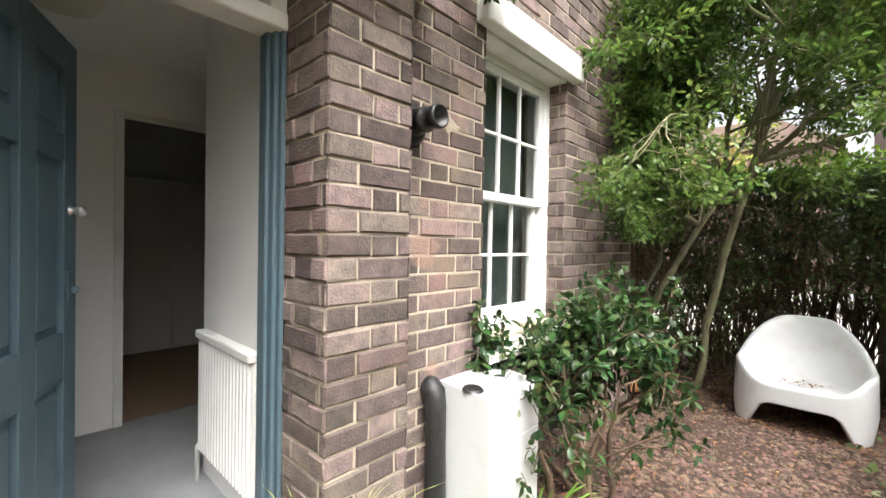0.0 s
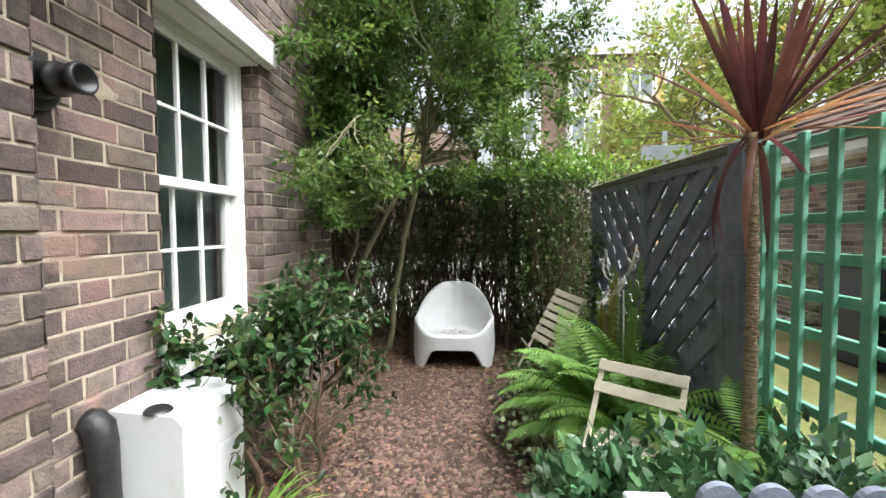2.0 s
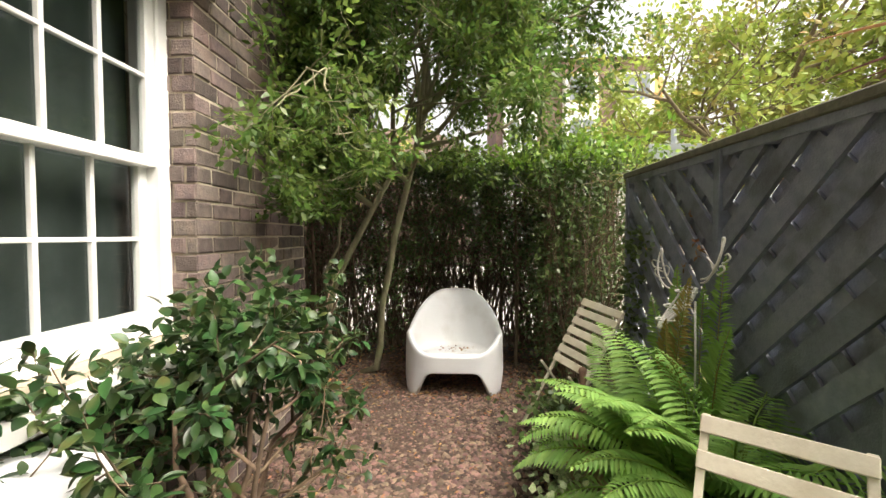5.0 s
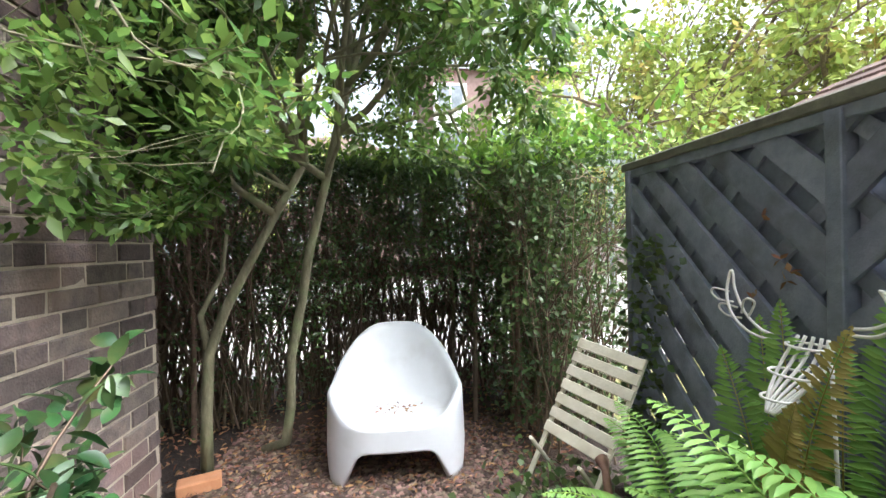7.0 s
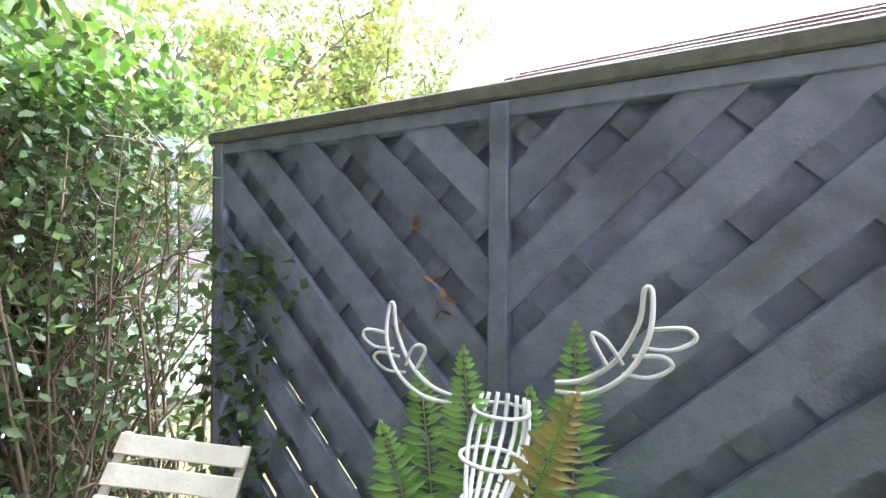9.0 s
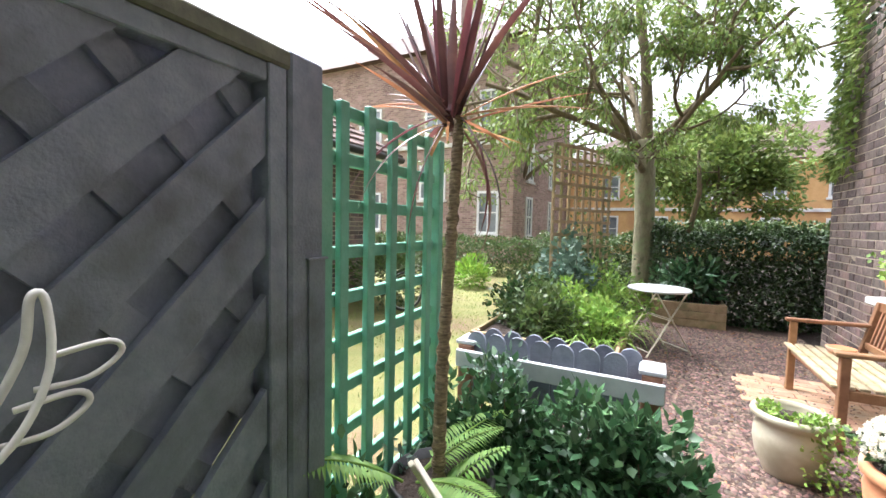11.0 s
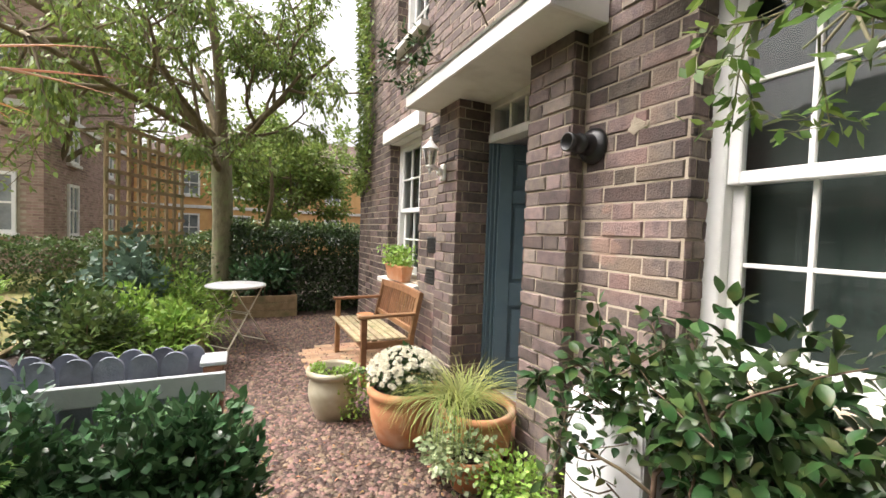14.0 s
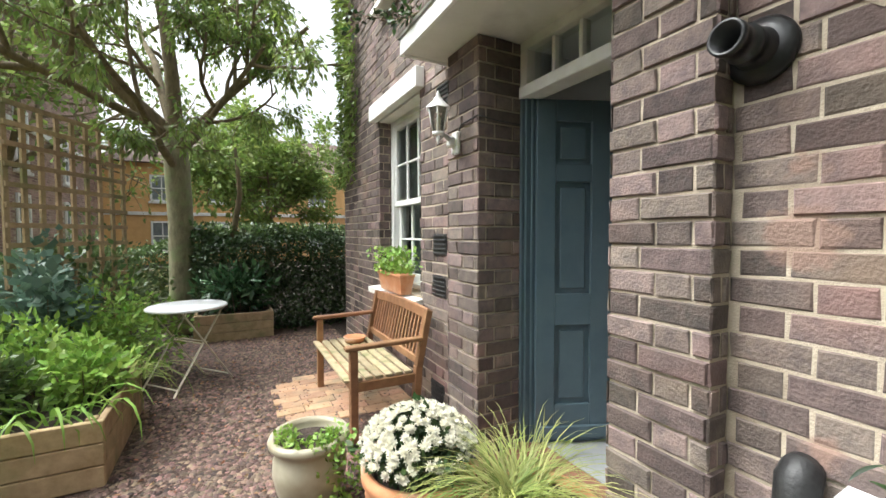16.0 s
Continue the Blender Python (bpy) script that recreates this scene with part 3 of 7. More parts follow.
def lay(key, parent, m, rects, near=None):
    """Bricks on one face: those in the near stretch as pieces, the rest joined."""
    b = rest.setdefault(key, (Build(), parent))[0]
    for u0, u1, v0, v1 in rects:
        if near and near(u0, u1, v0, v1):
            size = (round(u1 - u0, 3), round(v1 - v0, 3), R.integers(3))
            if size not in shared:
                bb = Build()
                brick_shape(bb, size[0], size[1], 0.007, Matrix(), R)
                shared[size] = bb.mesh("brick", BRICK)
            ob = new("brick", shared[size])
            ob.parent = parent
            ob.matrix_basis = m @ Matrix.Translation((u0, v0, R.uniform(-0.0015, 0.0015)))
        else:
            brick_shape(b, u1 - u0, v1 - v0, 0.007, m @ Matrix.Translation((u0, v0, R.uniform(-0.0015, 0.0015))), R)


def lay_all():
    front = face_matrix((0, 0, 0), (0, 1, 0), (0, 0, 1))
    skip = [(PS[0], PN[1], -1, PTOP)]
    lay("front", house_wall, front, courses(Y0, Y1, 0, TOP, HOLES + skip), lambda a, b, c, d: 2.5 < a and b < 3.12 and 0.45 < c and d < 2.25)
    for h, dep in ((WA, 0.155), (WB, 0.155), (UP, 0.15), (UP2, 0.15)):
        lay("front", house_wall, face_matrix((0, h[0], 0), (-1, 0, 0), (0, 0, 1)), courses(0, dep, h[2], h[3], shift=0.05))
        lay("front", house_wall, face_matrix((-dep, h[1], 0), (1, 0, 0), (0, 0, 1)), courses(0, dep, h[2], h[3], shift=0.05))
    lay("north", wall_end_n, face_matrix((0, Y1, 0), (-1, 0, 0), (0, 0, 1)), courses(0, 7, 0, TOP))
    lay("south", wall_end_s, face_matrix((-7, Y0, 0), (1, 0, 0), (0, 0, 1)), courses(0, 7, 0, TOP))
    for ob, (a, c) in ((pier_s, PS), (pier_n, PN)):
        k = ob.name
        lay(k, ob, face_matrix((PX, a, 0), (0, 1, 0), (0, 0, 1)), courses(0, c - a, 0, PTOP, shift=-0.05), lambda *q: ob is pier_n and 0.4 < q[2] < 2.3)
        lay(k, ob, face_matrix((-0.28, a, 0), (1, 0, 0), (0, 0, 1)), courses(0.28, 0.28 + PX, 0, PTOP, shift=0.1) if ob is pier_s else courses(0, 0.28 + PX, 0, PTOP, shift=0.1))
        lay(k, ob, face_matrix((PX, c, 0), (-1, 0, 0), (0, 0, 1)), courses(0, PX + 0.28, 0, PTOP, shift=0.06) if ob is pier_s else courses(0, PX, 0, PTOP, shift=0.06))
    for key, (b, parent) in rest.items():
        if b.v:
            ob = part("brickwork", b, BRICK, parent)
            tagged(ob, kind="stuff")


# ---------------- windows ----------------
def sash_window(name, h, label, dimmed=True):
    """A white sliding sash window of two sashes, six panes in each, in its reveal."""
    y0, y1, z0, z1 = h
    w = thing(name, label, "window", "white sash windows", "structure")
    x = -0.155
    f = Build()
    t = 0.06
    f.box((x - 0.1, y0 - 0.008, z0), (x + 0.035, y0 + t, z1), 0.006)
    f.box((x - 0.1, y1 - t, z0), (x + 0.035, y1 + 0.008, z1), 0.006)
    f.box((x - 0.1, y0 + t, z1 - 0.06), (x + 0.035, y1 - t, z1), 0.006)
    f.box((x - 0.1, y0 + t, z0), (x + 0.035, y1 - t, z0 + 0.045), 0.006)
    part("window_frame", f, WHITE, w)
    mid = (z0 + z1) / 2 - 0.02
    for k, (a, c, dx) in enumerate(((mid - 0.025, z1 - 0.06, 0.0), (z0 + 0.045, mid + 0.025, -0.045))):
        s = Build()
        p, q = y0 + t, y1 - t
        xa, xb = x - 0.02 + dx, x + 0.022 + dx
        r = 0.048
        s.box((xa, p, a), (xb, p + r, c), 0.005)
        s.box((xa, q - r, a), (xb, q, c), 0.005)
        s.box((xa, p + r, c - r), (xb, q - r, c), 0.005)
        s.box((xa, p + r, a), (xb, q - r, a + (0.07 if k else 0.05)), 0.005)
        sash = part("sash", s, WHITE, w)
        lo = a + (0.07 if k else 0.05)
        g = Build()
        n = 3
        for i in range(1, n):
            yy = p + r + (q - p - 2 * r) * i / n
            g.box((xa + 0.012, yy - 0.009, lo), (xb - 0.006, yy + 0.009, c - r), 0.003)
        zz = (lo + c - r) / 2
        g.box((xa + 0.013, p + r, zz - 0.009), (xb - 0.007, q - r, zz + 0.009), 0.003)
        part("glazing_bar", g, WHITE, sash)
        for i in range(n):
            for zp, zq in ((lo, zz - 0.009), (zz + 0.009, c - r)):
                b = Build()
                ya, yb = p + r + (q - p - 2 * r) * i / n + 0.009 * (i > 0), p + r + (q - p - 2 * r) * (i + 1) / n - 0.009 * (i < n - 1)
                b.add([(xa + 0.018, ya, zp), (xa + 0.018, yb, zp), (xa + 0.018, yb, zq), (xa + 0.018, ya, zq)], [(0, 1, 2, 3)])
                ob = part("pane", b, GLASS, sash)
                ob.visible_shadow = False
    sl = Build()
    prof = [(-0.17, 0.0), (0.1, -0.034), (0.1, -0.08), (0.085, -0.088), (0.0, -0.088), (-0.17, -0.088)]
    n = len(prof)
    ya, yb = y0 - 0.06, y1 + 0.06
    sl.add([(px_, ya if px_ > 0 else y0, z0 + pz_) for px_, pz_ in prof] + [(px_, yb if px_ > 0 else y1, z0 + pz_) for px_, pz_ in prof],
           [tuple(range(n))[::-1], tuple(range(n, 2 * n))] + [(i, (i + 1) % n, (i + 1) % n + n, i + n) for i in range(n)])
    part("window_sill", sl, OFFWHITE, w)
    if h[2] < 3:
        lt = Build()
        lt.box((-0.155, y0 + 0.002, z1 - 0.02), (-0.004, y1 - 0.002, z1))
        lt.box((0.002, y0 - 0.09, z1 - 0.012), (0.075, y1 + 0.09, z1 + 0.14), 0.006)
        part("lintel_board", lt, OFFWHITE, w)
    # back wall of the room, its dimness painted in
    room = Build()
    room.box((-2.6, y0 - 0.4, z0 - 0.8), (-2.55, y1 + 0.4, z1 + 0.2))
    part("back_wall", room, ROOMDIM, w)
    # added sheet close behind the panes, coloured as the dark room; no real blind
    if dimmed:
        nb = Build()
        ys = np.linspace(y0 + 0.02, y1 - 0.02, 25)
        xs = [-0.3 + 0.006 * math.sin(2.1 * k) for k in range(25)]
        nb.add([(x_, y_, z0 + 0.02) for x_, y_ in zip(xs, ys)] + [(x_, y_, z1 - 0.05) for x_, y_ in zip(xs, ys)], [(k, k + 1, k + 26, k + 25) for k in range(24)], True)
        part("net_blind", nb, ROOMDIM, w)
    return w


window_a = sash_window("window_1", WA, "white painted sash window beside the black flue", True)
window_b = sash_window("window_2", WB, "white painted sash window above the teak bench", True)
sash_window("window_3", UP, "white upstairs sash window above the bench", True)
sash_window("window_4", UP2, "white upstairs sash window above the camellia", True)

# ---------------- doorway ----------------
JX = -0.24
door_frame = thing("door_frame", "slate blue timber door frame with white glazed transom above", "door frame", kind="structure")
b = Build()
for y, s in ((DOOR[0], 1), (DOOR[1], -1)):
    b.box((JX - 0.06, y, 0.1), (JX + 0.05, y + s * 0.018, 2.11), 0.004)
    b.box((JX - 0.05, y + s * 0.018, 0.1), (JX + 0.03, y + s * 0.036, 2.11), 0.004)
    b.box((JX - 0.06, y + s * 0.036, 0.1), (JX + 0.0, y + s * 0.052, 2.11), 0.004)
part("jamb", b, DOORBLUE, door_frame, "slate blue moulded jambs")
b = Build()
b.box((JX - 0.06, DOOR[0], 2.1), (JX + 0.06, DOOR[1], 2.165), 0.005)
b.box((JX - 0.06, DOOR[0], 2.36), (JX + 0.05, DOOR[1], 2.42), 0.005)
for y in (DOOR[0], DOOR[1] - 0.06):
    b.box((JX - 0.06, y, 2.165), (JX + 0.05, y + 0.06, 2.36), 0.005)
for k in (1, 2, 3):
    y = DOOR[0] + 0.06 + (DOOR[1] - DOOR[0] - 0.12) * k / 4
    b.box((JX - 0.03, y - 0.011, 2.165), (JX + 0.03, y + 0.011, 2.36), 0.004)
part("transom", b, OFFWHITE, door_frame, "white painted transom bars")
for k in range(4):
    y = DOOR[0] + 0.06 + (DOOR[1] - DOOR[0] - 0.12) * k / 4
    b = Build()
    y2 = y + (DOOR[1] - DOOR[0] - 0.12) / 4 - 0.011
    b.add([(JX, y + 0.011, 2.165), (JX, y2, 2.165), (JX, y2, 2.36), (JX, y + 0.011, 2.36)], [(0, 1, 2, 3)])
    ob = part("pane", b, GLASS, door_frame)
    ob.visible_shadow = False
b = Build()
b.box((JX - 0.1, DOOR[0], 0.0), (PX + 0.04, DOOR[1], 0.09), 0.008)
b.box((JX - 0.06, DOOR[0], 0.09), (JX + 0.06, DOOR[1], 0.12), 0.006)
solid("door_step", b, REDWOOD, "dark red quarry tile doorstep with a timber sill", "doorstep", "structure")

door = thing("front_door", "slate blue six panel front door standing ajar inwards", "door", kind="structure", at=(JX - 0.02, DOOR[0] + 0.06, 0.13), rz=67)
b = Build()
W, H = 0.745, 1.96
rails = [(0, 0.22), (0.68, 0.86), (1.5, 1.6), (1.84, H)]
stiles = [(0, 0.11), (0.32, 0.425), (W - 0.11, W)]
b.box((-0.018, 0.002, 0.002), (0.0, W - 0.002, H - 0.002))
for a, c in stiles:
    b.box((-0.022, a, 0), (0.022, c, H), 0.003)
for a, c in rails:
    for (p0, p1), (q0, q1) in zip(stiles, stiles[1:]):
        b.box((-0.022, p1, a), (0.022, q0, c), 0.003)
for (p0, p1), (q0, q1) in zip(stiles, stiles[1:]):
    for (a0, a1), (c0, c1) in zip(rails, rails[1:]):
        b.box((0.0, p1 + 0.03, a1 + 0.03), (0.012, q0 - 0.03, c0 - 0.03), 0.008)
part("door_leaf", b, DOORBLUE, door)
b = Build()
b.box((0.022, 0.02, 0.02), (0.04, W - 0.02, 0.1), 0.012)
part("weather_bar", b, DOORBLUE, door)
b = Build()
b.box((0.022, W - 0.1, 0.98), (0.03, W - 0.03, 1.09), 0.003)
b.box((0.03, W - 0.08, 1.0), (0.05, W - 0.05, 1.03), 0.006)
part("letter_plate", b, DOORBLUE, door)
b = Build()
b.lathe([(0.0, 0.05), (0.018, 0.046), (0.024, 0.03), (0.012, 0.012), (0.02, 0.0)], 16, pose(0.022, W - 0.06, 1.32, 0, 90, 0))
part("door_lock", b, CHROME, door, "dull chrome latch")

# hall behind the door
b = Build()
b.box((-1.15, 2.19, 0.1), (JX - 0.06, 2.3, 2.5))
b.box((-1.15, 2.3, 0.1), (-1.05, 4.2, 2.5))
solid("wall_hall_north", b, WALLWHITE, "white painted hall wall with the radiator on it", "wall", "structure")
b = Build()
b.box((-4.6, 1.0, 0.1), (JX - 0.06, 1.1, 2.5))
solid("wall_hall_south", b, WALLWHITE, "white painted hall wall behind the open door", "wall", "structure")
b = Build()
cells(b, (1.1, 4.2), (0.12, 2.5), [(2.0, 2.75, 0.0, 2.12)], lambda bb, a, c, e, f: bb.box((-2.2, a, e), (-2.1, c, f)))
hall_back = solid("wall_hall_back", b, WALLWHITE, "white painted inner wall with an open doorway", "wall", "structure")
for p_, q_ in (((-2.215, 1.95, 0.12), (-2.085, 2.0, 2.17)), ((-2.215, 2.75, 0.12), (-2.085, 2.8, 2.17)), ((-2.215, 2.0, 2.12), (-2.085, 2.75, 2.17))):
    b = Build()
    b.box(p_, q_, 0.004)
    part("architrave", b, WHITE, hall_back)
b = Build()
b.box((-2.15, 1.05, 0.05), (JX - 0.06, 4.2, 0.12))
solid("floor_hall", b, GREYFLOOR, "grey worn hall floor", "floor", "structure")
b = Build()
b.box((-4.6, 1.05, 0.05), (-2.15, 4.2, 0.121))
b.box((-4.6, 4.2, 0.05), (-1.05, 4.3, 2.56))
solid("floor_room", b, OAKFLOOR, "tan carpet of the inner room", "floor", "structure")
b = Build()
b.box((-4.6, 1.0, 2.5), (JX - 0.06, 4.2, 2.56))
solid("ceiling_hall", b, WALLWHITE, "white hall ceiling", "ceiling", "structure")
b = Build()
b.box((-4.7, 1.0, 0.05), (-4.6, 4.2, 2.56))
solid("wall_room_back", b, WALLWHITE, "plain pale wall of the inner room", "wall", "structure")
b = Build()
b.lathe([(0.0, 2.4), (0.08, 2.405), (0.14, 2.425), (0.165, 2.455), (0.165, 2.485), (0.175, 2.488), (0.175, 2.4995)], 32, pose(-1.35, 1.63, 0))
solid("ceiling_light", b, PETAL, "unlit opal glass dome on the hall ceiling", "ceiling light")
ward = thing("wardrobe", "plain white two door wardrobe against the inner room wall", "wardrobe")
b = Build()
b.box((-4.58, 2.2, 0.122), (-4.1, 3.3, 2.0), 0.004)
part("body", b, WALLWHITE, ward)
for a in (2.21, 2.76):
    b = Build()
    b.box((-4.1, a, 0.16), (-4.08, a + 0.53, 1.99), 0.003)
    part("door", b, WALLWHITE, ward)
rad = thing("radiator", "white ribbed panel radiator on the hall wall", "radiator")
for i in range(17):
    x = -1.02 + i * 0.036
    b = Build()
    b.box((x, 2.125, 0.3), (x + 0.026, 2.1395, 0.86), 0.006)
    part("rib", b, WHITE, rad)
b = Build()
b.box((-1.03, 2.14, 0.28), (-0.4, 2.16, 0.88), 0.006)
b.box((-1.035, 2.115, 0.86), (-0.395, 2.17, 0.9), 0.006)
part("panel", b, WHITE, rad)
b = Build()
b.tube([(-0.385, 2.14, 0.32), (-0.35, 2.14, 0.3), (-0.35, 2.14, 0.12)], 0.011, 8)
part("pipe", b, WHITE, rad)
b = Build()
b.tube([(-1.04, 2.14, 0.32), (-1.07, 2.14, 0.3), (-1.07, 2.14, 0.12)], 0.011, 8)
part("pipe", b, WHITE, rad)
b = Build()
b.tube([(-0.7, 2.16, 0.6), (-0.7, 2.19, 0.6)], 0.02, 6)
part("bracket", b, WHITE, rad)

# ---------------- canopy ----------------
canopy = thing("door_canopy", "flat white rendered canopy over the front door", "canopy", kind="structure")
b = Build()
b.box((-0.3, 0.86, 2.412), (0.34, 2.62, 2.5), 0.006)
part("slab", b, OFFWHITE, canopy)
b = Build()
b.box((0.34, 0.835, 2.405), (0.36, 2.645, 2.52), 0.003)
b.box((0.002, 0.835, 2.405), (0.34, 0.86, 2.52), 0.003)
b.box((0.002, 2.62, 2.405), (0.34, 2.645, 2.52), 0.003)
part("fascia", b, WHITE, canopy)
b = Build()
b.add([(0.0, 0.84, 2.53), (0.37, 0.83, 2.522), (0.37, 2.65, 2.522), (0.0, 2.64, 2.53), (0.0, 0.84, 2.502), (0.37, 0.83, 2.502), (0.37, 2.65, 2.502), (0.0, 2.64, 2.502)],
      [(0, 1, 2, 3), (1, 5, 6, 2), (0, 4, 5, 1), (3, 2, 6, 7)])
part("flashing", b, FENCECAP, canopy, "grey lead flashing")

# ---------------- fence ----------------
FX = (2.472, 2.418)


def fence_m(y):
    """The fence's own frame: u along it towards the hedge, v up, w towards the path."""
    o = Vector((FX[0], 3.33, 0))
    u = Vector((FX[1] - FX[0], 1.86, 0)).normalized()
    n = Vector((0, 0, 1)).cross(u)
    return Matrix(((u.x, 0, n.x, o.x), (u.y, 0, n.y, o.y), (0, 1, 0, 0), (0, 0, 0, 1)))


FM = fence_m(0)
fence = thing("fence_panel", "slate grey painted chevron lattice fence panel", "fence", kind="structure")
LEN, FH, MIDU = 1.835, 1.703, 0.813
for (u0, u1), sg in (((0.05, MIDU - 0.018), 1), ((MIDU + 0.018, LEN - 0.04), -1)):
    for layer, (dir_, d0, d1, w, period, shift_) in enumerate(((-sg, 0.014, 0.034, 0.124, 0.215, 0.178), (sg, -0.006, 0.01, 0.074, 0.215, 0.064), (-sg, -0.027, -0.009, 0.148, 0.215, 0.07))):
        cu = u0 if dir_ > 0 else u1
        for k in range(-8, 18):
            line = lambda u: k * period + shift_ + dir_ * (u - cu)
            pts = [(u, line(u) + s * w / 2) for u, s in ((u0 - 0.1, -1), (u1 + 0.1, -1), (u1 + 0.1, 1), (u0 - 0.1, 1))]
            q = clip(pts, u0, u1, 0.06, FH - 0.035)
            if len(q) < 3:
                continue
            area = abs(sum(q[i][0] * q[(i + 1) % len(q)][1] - q[(i + 1) % len(q)][0] * q[i][1] for i in range(len(q)))) / 2
            if area > 0.0008:
                b = Build()
                b.poly(q, d0, d1, FM)
                part("slat", b, FENCE, fence)
b = Build()
b.box((0.0, 0.03, -0.04), (0.05, FH, 0.045), 0.003, FM)
part("frame_stile", b, FENCE, fence)
b = Build()
b.box((LEN - 0.04, 0.03, -0.04), (LEN, FH, 0.045), 0.003, FM)
part("frame_stile", b, FENCE, fence)
b = Build()
b.box((MIDU - 0.023, 0.06, -0.012), (MIDU + 0.023, FH - 0.006, 0.052), 0.003, FM)
part("middle_batten", b, FENCE, fence)
b = Build()
b.box((0.05, FH - 0.04, -0.018), (LEN - 0.04, FH, 0.04), 0.003, FM)
b.box((0.05, 0.03, -0.018), (LEN - 0.04, 0.07, 0.04), 0.003, FM)
part("frame_rail", b, FENCE, fence)
b = Build()
b.box((-0.01, FH, -0.035), (LEN + 0.03, FH + 0.042, 0.05), 0.006, FM)
part("cap", b, FENCECAP, fence, "weathered green grey capping")
b = Build()
b.box((-0.115, 0.0, -0.06), (-0.004, 1.75, 0.05), 0.008, FM)
solid("fence_post", b, FENCE, "slate grey square fence post beside the trellis", "fence post", "structure", "fence posts")
b = Build()
b.box((-0.114, 0.0, 0.0505), (-0.058, 1.27, 0.056), 0.001, FM)
b.box((-0.118, 1.2702, 0.0505), (-0.05, 1.276, 0.062), 0.001, FM)
solid("post_facing", b, FENCE, "slate grey facing board on the fence post", "facing board", "structure")
b = Build()
b.box((LEN + 0.004, 0.0, -0.07), (LEN + 0.08, 1.71, 0.0), 0.008, FM)
solid("fence_post", b, FENCECAP, "weathered timber fence post at the hedge", "fence post", "structure", "fence posts")

trellis = thing("trellis_panel", "green painted square trellis panel", "trellis", kind="structure")
TL, TH = 0.64, 1.7
b = Build()
b.box((-0.185, 0.02, -0.03), (-0.118, TH + 0.02, 0.02), 0.004, FM)
part("stile", b, GREEN, trellis)
nv, nh = 5, 13
for i in range(nv):
    u = -0.2 - (i + 0.25) * TL / nv
    b = Build()
    b.box((u - 0.019, 0.02, 0.0), (u + 0.019, TH + 0.015 * (i % 2), 0.022), 0.003, FM)
    part("upright", b, GREEN, trellis)
for j in range(nh):
    v = 0.06 + j * (TH - 0.08) / (nh - 1)
    b = Build()
    b.box((-0.2 - TL, v - 0.019, -0.024), (-0.19, v + 0.019, -0.001), 0.003, FM)
    part("crossbar", b, GREEN, trellis)
b = Build()
b.box((-0.2 - TL - 0.02, 0.0, -0.03), (-0.2 - TL + 0.02, TH, 0.024), 0.004, FM)
part("stile", b, GREEN, trellis)

# ---------------- things on the house front ----------------
flue = thing("flue_terminal", "black plastic boiler flue on a round wall plate", "flue")
b = Build()
fm = pose(0.0, 2.585, 1.83, 0, 90, 0)
b.lathe([(0.0, 0.001), (0.088, 0.001), (0.088, 0.012), (0.078, 0.024), (0.062, 0.032), (0.05, 0.036)], 32, fm)
part("wall_plate", b, BLACK, flue)
b = Build()
b.lathe([(0.056, 0.028), (0.05, 0.06), (0.046, 0.08), (0.05, 0.082), (0.05, 0.104), (0.043, 0.107), (0.041, 0.15), (0.046, 0.152), (0.046, 0.176), (0.037, 0.178), (0.034, 0.09), (0.0, 0.09)], 28, fm)
part("pipe", b, BLACK, flue)

b = Build()
r0 = np.random.default_rng(3)
ring = [(0.045 * (1 + 0.25 * r0.normal()) * math.cos(a), 0.036 * (1 + 0.25 * r0.normal()) * math.sin(a)) for a in np.linspace(0, 2 * math.pi, 15)[:-1]]
b.add([(0.001, 2.83 + p, 1.885 + q) for p, q in ring] + [(0.006, 2.83 + 0.6 * p, 1.885 + 0.6 * q) for p, q in ring] + [(0.007, 2.83, 1.885)],
      [(i, (i + 1) % 14, 14 + (i + 1) % 14, 14 + i) for i in range(14)] + [(14 + i, 14 + (i + 1) % 14, 28) for i in range(14)], True)
solid("filler_patch", b, MORTAR, "dab of yellow filler on the brick wall", "filler patch")

cab = thing("wall_cabinet", "white boxed cabinet standing against the brick wall", "cabinet")
b = Build()
b.add([(0.004, 2.79, 0.0), (0.28, 2.79, 0.0), (0.28, 2.79, 0.69), (0.25, 2.79, 0.72), (0.004, 2.79, 0.74),
       (0.004, 3.17, 0.0), (0.28, 3.17, 0.0), (0.28, 3.17, 0.69), (0.25, 3.17, 0.72), (0.004, 3.17, 0.74)],
      [(0, 1, 2, 3, 4), (9, 8, 7, 6, 5), (1, 6, 7, 2), (2, 7, 8, 3), (3, 8, 9, 4), (0, 4, 9, 5), (0, 5, 6, 1)])
part("body", b, PLASTIC, cab)
b = Build()
b.box((0.2803, 2.795, 0.03), (0.287, 3.165, 0.515), 0.003)
part("lower_cover", b, PLASTIC, cab)
b = Build()
b.box((0.2803, 2.795, 0.521), (0.287, 3.165, 0.685), 0.003)
part("upper_cover", b, PLASTIC, cab)
b = Build()
b.lathe([(0.0, 0.006), (0.03, 0.012), (0.04, 0.01), (0.048, 0.0)], 24, pose(0.16, 2.83, 0.727, 0, 4, 0))
part("vent_cap", b, BLACK, cab, "small dark round vent cap")
b = Build()
b.tube([(0.06, 2.71, 0.0), (0.062, 2.71, 0.25), (0.058, 2.712, 0.5), (0.055, 2.71, 0.66), (0.045, 2.71, 0.72), (0.02, 2.71, 0.74), (0.004, 2.71, 0.745)], [0.044, 0.047, 0.043, 0.047, 0.049, 0.046, 0.04], 14)
